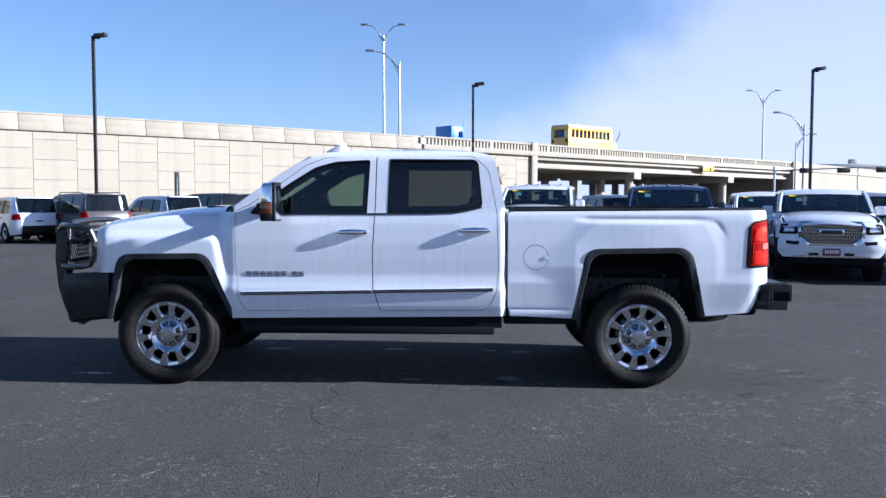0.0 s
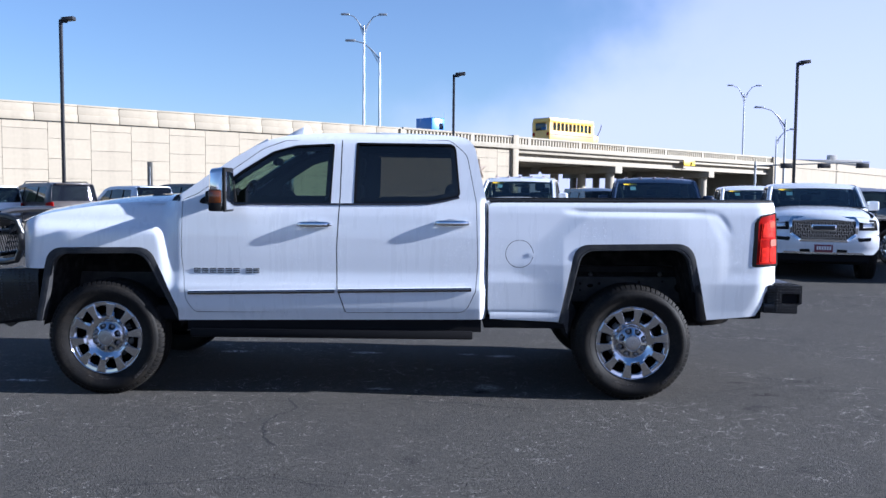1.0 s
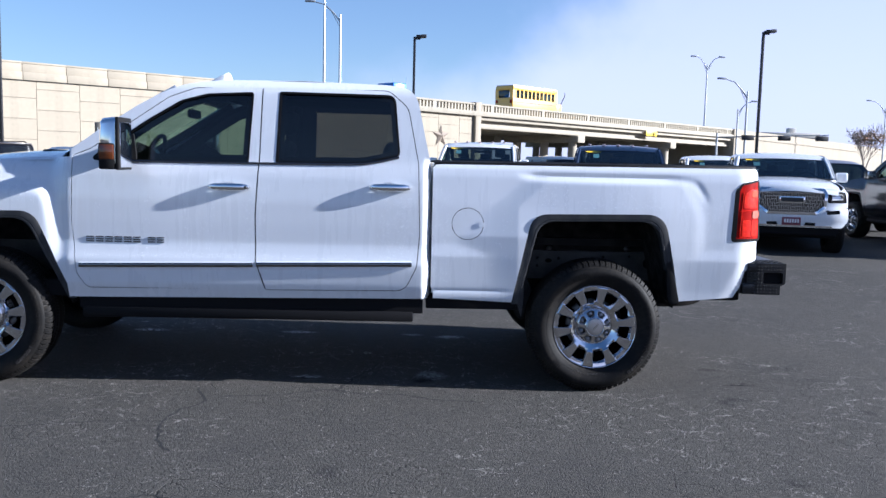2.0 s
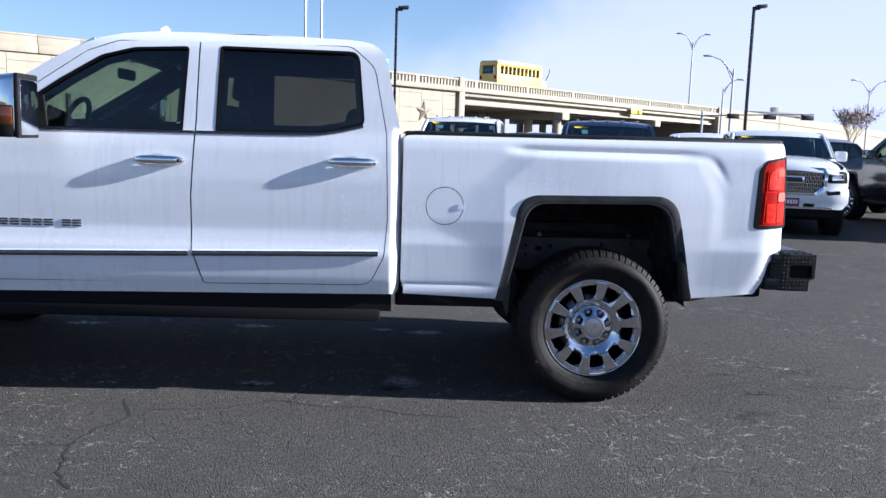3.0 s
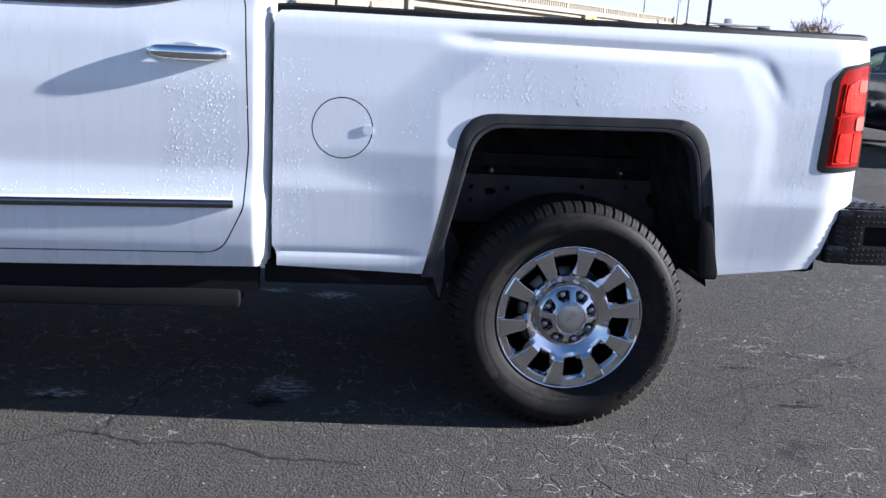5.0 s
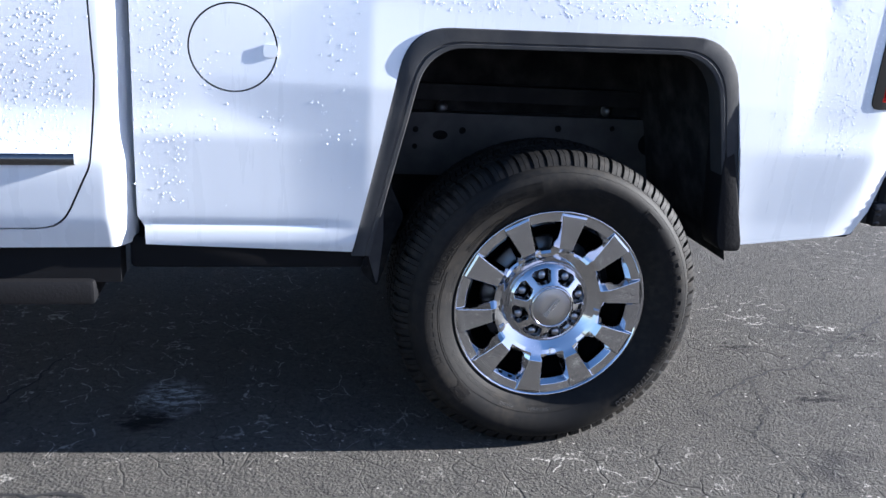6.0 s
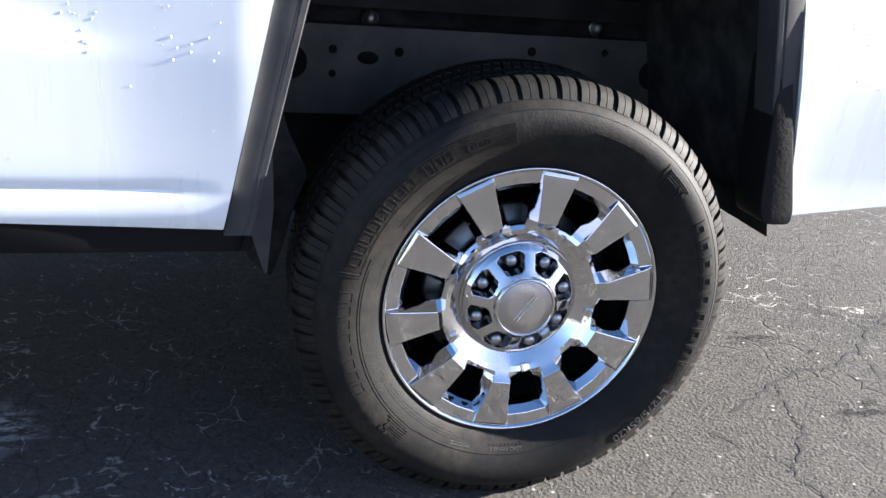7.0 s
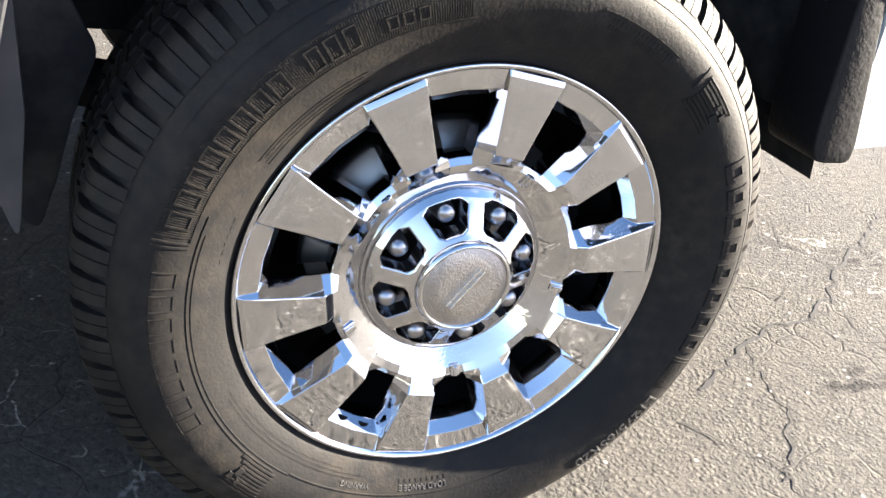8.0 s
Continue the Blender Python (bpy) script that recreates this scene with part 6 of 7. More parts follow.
# mouldings, handles, badge, fuel door
for x0, x1 in ((-3.275, -2.196), (-2.176, -1.196)):
    z0, z1 = (0.774, 0.795) if x0 < -3 else (0.797, 0.816)
    rows = []
    for k in range(13):
        x = x0 + (x1 - x0) * k / 12
        z = z0 + (z1 - z0) * k / 12
        y = float(side_y(np.array([x]), np.array([z]))[0])
        rows.append([(x, y + 0.006, z + 0.019), (x, y - 0.010, z + 0.014), (x, y - 0.013, z - 0.004), (x, y - 0.009, z - 0.013), (x, y + 0.006, z - 0.014)])
    mo = part("side_moulding", loft([r for r in rows]), M_WHITE, hero)
    rows = []
    for k in range(13):
        x = x0 + (x1 - x0) * k / 12
        z = z0 + (z1 - z0) * k / 12
        y = float(side_y(np.array([x]), np.array([z]))[0])
        rows.append([(x, y - 0.0105, z + 0.013), (x, y - 0.0160, z + 0.010), (x, y - 0.0155, z - 0.010), (x, y - 0.009, z - 0.0145)])
    part("moulding_strip", loft(rows), M_BELT, mo, "thin dark chrome strip")
for x, z in ((-2.483, 1.280), (-1.475, 1.298)):
    y = float(side_y(np.array([x + 0.13]), np.array([z]))[0])
    h = part("door_handle", handle_mesh(), M_CHROME, hero, "chrome pull handle", 40, pose(x, y, z) @ Matrix.Diagonal((1, 0.90, 1.22, 1)))
    part("handle_cup", cup_mesh(), M_WHITE, h, m=pose(0, -0.003, 0) @ Matrix.Diagonal((1, 1, 0.72, 1)))
part("key_lock", revolve([(0, -0.003), (0.009, -0.003), (0.010, 0.004)], 16), M_DARK, hero, m=pose(-2.243, 0.0005, 1.280))
bm = bmesh.new()
for k in range(6):
    x = -3.236 + k * 0.058
    y = float(side_y(np.array([x]), np.array([0.935]))[0])
    for z in (0.919, 0.933, 0.947):
        box(x, x + 0.047, y - 0.006, y + 0.002, z, z + 0.0075, 0.001, bm, 1)
for k in range(2):
    x = -2.855 + k * 0.055
    y = float(side_y(np.array([x]), np.array([0.935]))[0])
    for z in (0.919, 0.933, 0.947):
        box(x, x + 0.046, y - 0.006, y + 0.002, z, z + 0.0075, 0.001, bm, 1)
part("model_badge", bm, M_BELT, hero, "chrome badge reduced to plain bars")["kind"] = "stuff"
fd = part("fuel_door", sheet(grow2d(FUEL_CUT, -0.004), side(0.0), 0.02, (), 0.02), M_WHITE, hero)
part("fuel_gap", sheet(grow2d(FUEL_CUT, 0.008), side(0.018), 0.04, (), 0.0), M_SEAL, hero)
part("fuel_finger_pull", sheet(rounded([(-0.775, 1.06), (-0.775, 1.09), (-0.742, 1.09), (-0.742, 1.06)], 0.010, 3), side(-0.004), 0.01, (), 0.006), M_WHITE, fd)
# roof aerial
fin = loft([[(-2.74, W / 2, 1.985), (-2.60, W / 2 - 0.035, 1.99), (-2.52, W / 2, 1.992), (-2.60, W / 2 + 0.035, 1.99), (-2.74, W / 2, 1.985)],
            [(-2.66, W / 2, 2.03), (-2.60, W / 2 - 0.018, 2.055), (-2.545, W / 2, 2.06), (-2.60, W / 2 + 0.018, 2.055), (-2.66, W / 2, 2.03)],
            [(-2.59, W / 2, 2.065), (-2.575, W / 2 - 0.006, 2.072), (-2.56, W / 2, 2.075), (-2.575, W / 2 + 0.006, 2.072), (-2.59, W / 2, 2.065)]])
part("roof_aerial", fin, M_WHITE, hero, "white fin aerial")
# rear wheel housing details
for x, z in ((-0.223, 0.872), (0.335, 0.880)):
    part("liner_bolt", revolve([(0, -0.012), (0.011, -0.011), (0.014, 0.0), (0.02, 0.004)], 14), M_STEEL, hero, m=pose(x, 0.640, z))
for x, z, r in ((-0.310, 0.806, 0.009), (-0.310, 0.752, 0.008), (-0.159, 0.806, 0.010), (0.159, 0.822, 0.010), (0.345, 0.828, 0.008), (0.480, 0.780, 0.034), (-0.405, 0.775, 0.036)):
    part("rail_hole", revolve([(0, -0.001), (r, -0.001), (r * 1.1, 0.002)], 18), M_CHASSIS, hero, m=pose(x, 0.5985, z))
part("rail_hole", revolve([(0, -0.001), (0.015, -0.001), (0.0165, 0.002)], 18), M_CHASSIS, hero, m=pose(-0.230, 0.5985, 0.790) @ Matrix.Diagonal((1.5, 1, 0.9, 1)))
# mud flap pieces at the wheel lips


def leaf(outline, y0, y1, lean, edge=0.002):
    """A thin moulded flap: an outline in x and z, thickened across and leaning with x."""
    bm = bmesh.new()
    mid = sum(p[0] for p in outline) / len(outline)
    front = [bm.verts.new((x, y0 + lean * (x - mid), z)) for x, z in outline]
    back = [bm.verts.new((x, y1 + lean * (x - mid), z)) for x, z in outline]
    bm.faces.new(front)
    bm.faces.new(back[::-1])
    for k in range(len(outline)):
        q = (k + 1) % len(outline)
        bm.faces.new((front[k], back[k], back[q], front[q]))
    bmesh.ops.recalc_face_normals(bm, faces=bm.faces[:])
    bmesh.ops.bevel(bm, geom=[e for e in bm.edges if abs(e.verts[0].co.y - e.verts[1].co.y) < 0.5 * (y1 - y0)], offset=edge, segments=3, profile=0.5, affect="EDGES", clamp_overlap=True)
    return bm


mf = leaf(rounded([(-0.468, 0.72), (-0.464, 0.60), (-0.476, 0.463), (-0.491, 0.515), (-0.512, 0.585), (-0.512, 0.66), (-0.500, 0.72)], [0.01, 0.06, 0.006, 0.05, 0.04, 0.03, 0.01], 4), 0.094, 0.104, 0.35)
mg = leaf(rounded([(0.436, 0.96), (0.452, 0.96), (0.540, 0.615), (0.541, 0.586), (0.472, 0.586), (0.462, 0.640), (0.450, 0.780)], [0.004, 0.004, 0.03, 0.030, 0.030, 0.05, 0.1], 4), 0.046, 0.140, 0.0, 0.010)
part("mud_guard", mg, M_STEP, hero, "rounded black plastic flap behind the tyre")
part("mud_guard", mf, M_FLARE, hero, "thin grey plastic flap ahead of the tyre")
shield = leaf(rounded([(-0.520, 0.82), (-0.466, 0.82), (-0.432, 0.71), (-0.396, 0.635), (-0.424, 0.560), (-0.442, 0.490), (-0.463, 0.425), (-0.505, 0.470), (-0.535, 0.560)], [0.01, 0.03, 0.05, 0.03, 0.04, 0.04, 0.01, 0.04, 0.03], 4), 0.195, 0.207, 0.1)
part("splash_shield", shield, M_LINER, hero)

# ---------------------------------------------------------------- parked vehicles
def park(name, label, paint_mat, place, yaw, group="parked vehicles", tall=0.92):
    t = thing(name, label, "pickup truck", pose(place[0], place[1], GZ(place[1]) - 0.01, 0, 0, yaw) @ Matrix.Diagonal((0.97, 0.97, tall, 1)), group)
    pickup(t, paint_mat, False, 0.09)
    stock_nose(t, paint_mat, 0.06)
    part("rear_bumper", box(0.95, 1.20, 0.06, W - 0.06, 0.62, 0.84, 0.03), M_CHROME, t)
    return t


def nose_at(x, y, yaw):
    """The pose origin that puts the middle of the nose at a place; yaw 90 faces the lot's near side."""
    c, s = math.cos(radians(yaw)), math.sin(radians(yaw))
    dx, dy = -4.8, W / 2
    return (x - (c * dx - s * dy), y - (s * dx + c * dy))


park("pickup_truck", "white pickup truck with chrome mesh grille, parked nose-out", M_WHITE, nose_at(5.36, 9.23, 73), 73)
far_white = park("pickup_truck", "white pickup truck parked nose-out beyond the bed", M_WHITE2, nose_at(-0.05, 12.9, 80), 80, tall=1.0)
blue = park("pickup_truck", "navy blue pickup truck with roof marker lamps", M_BLUE, nose_at(2.63, 10.14, 80), 80, tall=0.97)
for truck in (far_white, blue):
    for k in range(5):
        part("roof_lamp", box(-2.60, -2.50, 0.40 + k * 0.30, 0.47 + k * 0.30, 1.970, 2.005, 0.012), M_CLEAR, truck)
park("pickup_truck", "silver-white pickup truck parked behind another", M_WHITE2, nose_at(6.20, 14.37, 78), 78)
grey = thing("pickup_truck", "charcoal black pickup truck parked tail-out", "pickup truck", pose(8.63, 9.69, GZ(12), 0, 0, -90) @ Matrix.Diagonal((0.97, 0.97, 0.94, 1)), "parked vehicles")
pickup(grey, M_GREY, False, 0.09)
stock_nose(grey, M_GREY, 0.06)
part("rear_bumper", box(0.95, 1.20, 0.06, W - 0.06, 0.62, 0.84, 0.03), M_CHROME, grey)


# ---------------------------------------------------------------- sport utility vehicles
def suv(name, label, body, place, yaw, length=4.6, wide=1.84, high=1.70, boxy=0.0, rack=False):
    """An estate-bodied vehicle: x from the nose (0) to the tail, y across from 0, z up. place: the middle of its tail."""
    c, s = math.cos(radians(yaw)), math.sin(radians(yaw))
    ox, oy = place[0] - (c * length - s * wide / 2), place[1] - (s * length + c * wide / 2)
    t = thing(name, label, "car", pose(ox, oy, GZ(place[1]), 0, 0, yaw), "parked vehicles")
    L, H = length, high
    belt = 0.60 * H
    fx, rx = 0.88, L - 0.92
    wr = 0.355
    k = H / 1.70

    def skin(x, z):
        low = 0.03 + 0.05 * np.clip((0.5 - z) / 0.25, 0, 1) ** 2 - 0.012 * np.exp(-((z - 0.62) / 0.10) ** 2)
        up = np.clip((z - belt) / (H - belt), 0, 1.2)
        y = low + 0.19 * up ** 1.15
        y = y + 0.30 * np.clip((0.45 - x) / 0.45, 0, 1) ** 2.2 + (0.30 - 0.10 * boxy) * np.clip((x - (L - 0.55 + 0.25 * boxy)) / (0.55 - 0.25 * boxy), 0, 1) ** 2.2
        return y

    def surface(x, z):
        return np.stack([x, skin(x, z), z], 1)

    def arch_pts(cx):
        return [(cx - 0.40 * math.cos(a), wr + 0.40 * math.sin(a)) for a in [math.pi * (j + 0.3) / 12.6 for j in range(13)]]

    hx, wx = 1.18, 1.98 - 0.15 * boxy
    tail_top = L - 0.36 + 0.16 * boxy
    prof = [(0.03, 0.30), (fx - 0.42, 0.27)] + arch_pts(fx) + [(fx + 0.42, 0.24), (rx - 0.42, 0.24)] + arch_pts(rx) + [(rx + 0.42, 0.28), (L - 0.06, 0.34), (L - 0.01, 0.60), (L - 0.04, 0.95 * k), (L - 0.12, belt + 0.10),
            (tail_top, H - 0.06), (tail_top - 0.15, H - 0.015), (3.0, H), (2.3, H - 0.03), (wx, H - 0.12), (hx, belt + 0.02), (0.55, belt - 0.10), (0.10, belt - 0.22), (0.0, 0.62)]
    win = rounded([(hx + 0.42, belt + 0.04), (wx + 0.18, H - 0.18), (2.9, H - 0.12), (tail_top - 0.30, H - 0.14), (L - 0.50, belt + 0.07)], [0.03, 0.06, 0.1, 0.06, 0.05], 3)
    gaps = [(wx + 0.55, wx + 0.62), (rx - 0.30, rx - 0.22)]
    for side_i in (0, 1):
        f = (lambda b: b) if side_i == 0 else (lambda b: mirrored(b, wide))
        part("body_side", f(sheet(prof, surface, 0.09, [win], 0.02)), body, t)
        part("side_glass", f(sheet(grow2d(win, 0.01), lambda x, z: np.stack([x, skin(x, z) + 0.012, z], 1), 0.12, (), 0.0)), M_GLASS_D, t)
        for g0, g1 in gaps:
            part("pillar", f(sheet([(g0, belt + 0.03), (g1, belt + 0.03), (g1 - 0.03, H - 0.12), (g0 - 0.03, H - 0.12)], lambda x, z: np.stack([x, skin(x, z) + 0.004, z], 1), 0.1, (), 0.01)), M_SEAL, t)
        part("sill_cladding", f(sheet([(fx + 0.42, 0.24), (rx - 0.42, 0.24), (rx - 0.40, 0.36), (fx + 0.40, 0.36)], lambda x, z: np.stack([x, skin(x, z) - 0.012, z], 1), 0.12, (), 0.012)), M_PLASTIC, t)
        tl = rounded([(L - 0.34, 0.86 * k), (L - 0.30, 1.06 * k), (L - 0.06, 1.10 * k), (L - 0.03, 0.88 * k)], 0.03, 2)
        part("tail_light", f(sheet(tl, lambda x, z: np.stack([x, skin(x, z) - 0.010, z], 1), 0.05, (), 0.012)), M_RED, t)
        hl = rounded([(0.14, 0.70 * k), (0.12, 0.80 * k), (0.62, 0.88 * k), (0.50, 0.74 * k)], 0.03, 2)
        part("headlight", f(sheet(hl, lambda x, z: np.stack([x, skin(x, z) - 0.008, z], 1), 0.05, (), 0.01)), M_LAMP, t)
        part("door_mirror", f(box(hx + 0.46, hx + 0.60, -0.14, 0.06, belt + 0.02, belt + 0.17, 0.03)), body, t)
        for dx in (1.95, 2.95):
            part("door_handle", f(box(dx, dx + 0.18, 0.005, 0.04, belt - 0.10, belt - 0.07, 0.008)), M_DARK, t)
        if rack:
            part("roof_rail", f(tube([(wx + 0.3, 0.26, H - 0.02), (wx + 0.45, 0.26, H + 0.05), (tail_top - 0.5, 0.26, H + 0.05), (tail_top - 0.35, 0.26, H)], 0.018, 8)), M_DARK, t)

    def row(x, z, n=10, crown=0.03, bow=0.0):
        y0 = float(skin(np.array([x]), np.array([z]))[0])
        return [(x + bow * (1 - u * u), wide / 2 + u * (wide / 2 - y0), z + crown * (1 - u * u)) for u in [1 - 2 * j / n for j in range(n + 1)]]

    part("bonnet", loft([row(0.02, 0.60, 10, 0, -0.06), row(0.10, belt - 0.22, 10, 0.02, -0.06), row(0.55, belt - 0.10), row(hx, belt + 0.02)]), body, t)
    part("windscreen", loft([row(hx, belt + 0.02), row(wx, H - 0.12, 10, 0.03, -0.05)]), M_GLASS_D, t)
    part("roof", loft([row(wx, H - 0.12, 10, 0.03, -0.05), row(2.3, H - 0.03), row(3.0, H), row(tail_top - 0.15, H - 0.015), row(tail_top, H - 0.06, 10, 0.03, 0.04)]), body, t)
    part("rear_spoiler", box(tail_top - 0.12, tail_top + 0.10, 0.30, wide - 0.30, H - 0.05, H - 0.005, 0.015), body, t)
    part("rear_window", loft([row(tail_top + 0.01, H - 0.08, 10, 0.02, 0.04), row(L - 0.12, belt + 0.10, 10, 0, 0.05)]), M_GLASS_D, t)
    part("tailgate", loft([row(L - 0.12, belt + 0.10, 10, 0, 0.05), row(L - 0.04, 0.95 * k, 10, 0, 0.05), row(L - 0.01, 0.60, 10, 0, 0.06)]), body, t)
    part("rear_bumper", loft([row(L - 0.01, 0.64, 10, 0, 0.09), row(L + 0.01, 0.52, 10, 0, 0.10), row(L - 0.02, 0.36, 10, 0, 0.08), row(L - 0.20, 0.28, 10, 0, 0.02)]), M_PLASTIC if boxy < 0.5 else body, t)
    part("front_bumper", loft([row(0.02, 0.62, 10, 0, -0.08), row(0.0, 0.45, 10, 0, -0.09), row(0.05, 0.28, 10, 0, -0.04)][::-1]), M_PLASTIC, t)
    plate = part("number_plate", box(L + 0.05, L + 0.075, wide / 2 - 0.16, wide / 2 + 0.16, 0.74, 0.88, 0.005), M_PLATEBAR, t)
    part("plate_bar", box(L + 0.074, L + 0.079, wide / 2 - 0.12, wide / 2 + 0.12, 0.785, 0.835), M_SEAL, plate)
    part("floor_pan", box(0.3, L - 0.3, 0.2, wide - 0.2, 0.26, 0.40), M_CHASSIS, t)
    part("cabin_seats", box(1.9, 3.6, 0.25, wide - 0.25, 0.5, belt + 0.05, 0.1), M_SEAT, t)
    for x, y, fl_ in ((fx, 0.03, 0), (rx, 0.03, 0), (fx, wide - 0.03, 1), (rx, wide - 0.03, 1)):
        m = pose(x, y, wr, 0, 0, 180 if fl_ else 0)
        KIT.fit("tyre", lambda: clipped(tyre_mesh()), M_RUBBER, t, m @ Matrix.Diagonal((0.83, 0.83, 0.83, 1)))
        KIT.fit("rim", rim_mesh, M_RIM, t, m @ Matrix.Diagonal((0.83, 0.83, 0.83, 1)))
        part("wheel_liner", box(x - 0.38, x + 0.38, 0.06 if not fl_ else wide - 0.3, 0.3 if not fl_ else wide - 0.06, 0.30, 0.74), M_LINER, t)
    return t


suv("compact_suv", "white compact suv with red tail lights, parked tail-out", M_WHITE, (-16.85, 23.18), -42, 4.25, 1.78, 1.66)
suv("family_suv", "dark brown suv with a roof rack, parked tail-out", M_BROWN, (-14.21, 22.99), -42, 4.8, 1.88, 1.78, 0.8, True)
suv("family_suv", "silver-blue suv parked in the row", M_SILVER, (-12.53, 26.3), -42, 4.7, 1.86, 1.72, 0.2)
suv("family_suv", "black suv with squared roof, parked in the row", M_BLACKP, (-11.44, 29.97), -42, 5.0, 1.95, 1.86, 1.0)
suv("family_suv", "black suv behind the parked pickups", M_BLACKP, (9.56, 19.69), 95, 4.9, 1.9, 1.80, 0.6)
suv("family_suv", "dark grey suv between parked pickups", M_GREY, (3.84, 28.5), 100, 4.8, 1.9, 1.80, 0.5)
suv("sedan", "black low car far down the row", M_BLACKP, (6.08, 33.09), 100, 4.6, 1.8, 1.55)


# ---------------------------------------------------------------- lamp posts
def lot_lamp(x, y, high, turn):
    t = thing("parking_lamp", "dark bronze square parking lot lamp post", "lamp post", pose(x, y, GZ(y), 0, 0, turn), "parking lot lamps")
    part("base", revolve_up([(0.0, 0), (0.32, 0), (0.32, 0.75), (0.28, 0.80), (0.0, 0.80)], 20), M_CONC2, t)
    part("post", box(-0.055, 0.055, -0.055, 0.055, 0.78, high, 0.010), M_POLE, t)
    part("arm", box(0.0, 0.25, -0.04, 0.04, high - 0.12, high - 0.04, 0.01), M_POLE, t)
    hd = box(0.06, 0.52, -0.15, 0.15, high - 0.07, high + 0.07, 0.03)
    for v in hd.verts:
        v.co.z += 0.10 * (v.co.x - 0.1)
    part("lamp_head", hd, M_POLE, t)


def revolve_up(profile, seg):
    bm = revolve([(r, z) for r, z in profile], seg)
    for v in bm.verts:
        v.co = Vector((v.co.x, v.co.z, v.co.y))
    bmesh.ops.recalc_face_normals(bm, faces=bm.faces[:])
    return bm


lot_lamp(-15.88, 25.75, 7.85, 0)
lot_lamp(-1.28, 32.9, 6.95, 0)
lot_lamp(13.57, 31.25, 7.35, 0)


def road_light(name, x, y, base, top, arms, label, reach=2.6, rise=1.4, turn=0.0, r=0.11):
    """A tall steel street light; arms: +1 or -1 for each side."""
    t = thing(name, label, "street light", pose(x, y, base, 0, 0, turn), "highway lights")
    h = top - base
    part("pole", tube([(0, 0, 0), (0, 0, h * 0.5), (0, 0, h - rise * 0.6)], [r * 1.2, r, r * 0.7], 10), M_GALV, t)
    for a in arms:
        pts = [(0, 0, h - rise), (a * reach * 0.25, 0, h - rise * 0.55), (a * reach * 0.6, 0, h - rise * 0.14), (a * reach, 0, h)]
        ar = part("arm", tube(pts, [0.07, 0.06, 0.05, 0.04], 8), M_GALV, t)
        part("brace", tube([(0, 0, h - rise * 1.3), (a * reach * 0.35, 0, h - rise * 0.45)], 0.03, 6), M_GALV, ar)
        hd = box(a * reach - 0.1, a * reach + a * 0.75, -0.17, 0.17, h - 0.05, h + 0.12, 0.04) if a > 0 else box(a * reach - 0.75, a * reach + 0.1, -0.17, 0.17, h - 0.05, h + 0.12, 0.04)
        part("lamp_head", hd, M_GALV, t)


road_light("street_light", -10.18, 79.71, 5.6, 18.9, (-1, 1), "tall galvanised twin-arm highway light", 1.55, 1.7)
road_light("street_light", -7.60, 67.87, -0.32, 14.30, (-1,), "tall galvanised single-arm highway light", 2.2, 1.6)
road_light("street_light", 38.48, 111.55, 5.6, 16.2, (-1, 1), "tall galvanised twin-arm highway light", 1.6, 1.8)
road_light("street_light", 30.16, 75.3, -0.34, 9.65, (-1,), "galvanised single-arm street light by the junction", 2.2, 1.8)
road_light("street_light", 36.01, 92.92, -0.34, 8.94, (1,), "galvanised single-arm street light by the junction", 1.6, 1.5)
road_light("street_light", 67.64, 118.62, -0.34, 11.47, (-1, 1), "tall galvanised twin-arm highway light", 2.2, 1.8)

# sign seen from behind in front of the wall
t = thing("road_sign", "grey back of a narrow road sign on a post", "sign", pose(-17.07, 38.32, -0.75))
part("post", tube([(0, 0, 0), (0, 0, 3.4)], 0.04, 8), M_GALV, t)
part("sign_board", box(-0.14, 0.14, -0.03, 0.0, 2.3, 3.65, 0.01), mat("weathered_sign_back", (0.16, 0.15, 0.13), 0.7), t)

# traffic signals on a mast arm
t = thing("traffic_signal", "three dark signal heads on a long mast arm", "traffic signal", pose(33.63, 72.18, -1.25))
part("mast", tube([(-6.5, 2.2, 0), (-6.5, 2.2, 5.8)], 0.11, 10), M_GALV, t)
part("mast_arm", tube([(-6.5, 2.2, 5.4), (2.6, -0.97, 5.72)], [0.07, 0.04], 8), M_GALV, t)
for x, y in ((-4.0, 1.3), (-1.0, 0.28), (2.0, -0.77)):
    part("signal_head", box(x - 0.55, x + 0.55, y - 0.35, y - 0.05, 5.17, 5.62, 0.03), M_DARK, t)

# ---------------------------------------------------------------- traffic on the overpass
bus = thing("school_bus", "yellow school bus crossing the overpass", "bus", BRIDGE @ pose(53.0, -2.2, 5.56) @ Matrix.Diagonal((0.78, 1, 1.08, 1)))
body = box(0, 8.9, -1.2, 1.2, 0.75, 2.05, 0.10, None, 3)
box(0, 8.9, -1.2, 1.2, 2.72, 3.15, 0.14, body, 3)
for k in range(11):
    for y in (-1.19, 1.11):
        box(0.56 + k * 0.78 - 0.09, 0.56 + k * 0.78 + 0.09, y, y + 0.08, 2.0, 2.8, 0.0, body)
for x in (0.02, 8.45):
    for y in (-1.19, 0.75):
        box(x, x + 0.40, y, y + 0.44, 2.0, 2.8, 0.0, body)
part("body", body, M_BUSY, bus)
part("roof_cap", box(0.1, 8.8, -1.12, 1.12, 3.10, 3.22, 0.06), M_PLATEBAR, bus)
part("rear_window", box(-0.01, 0.03, -0.7, 0.7, 2.05, 2.72, 0.01), M_GLASS_D, bus)
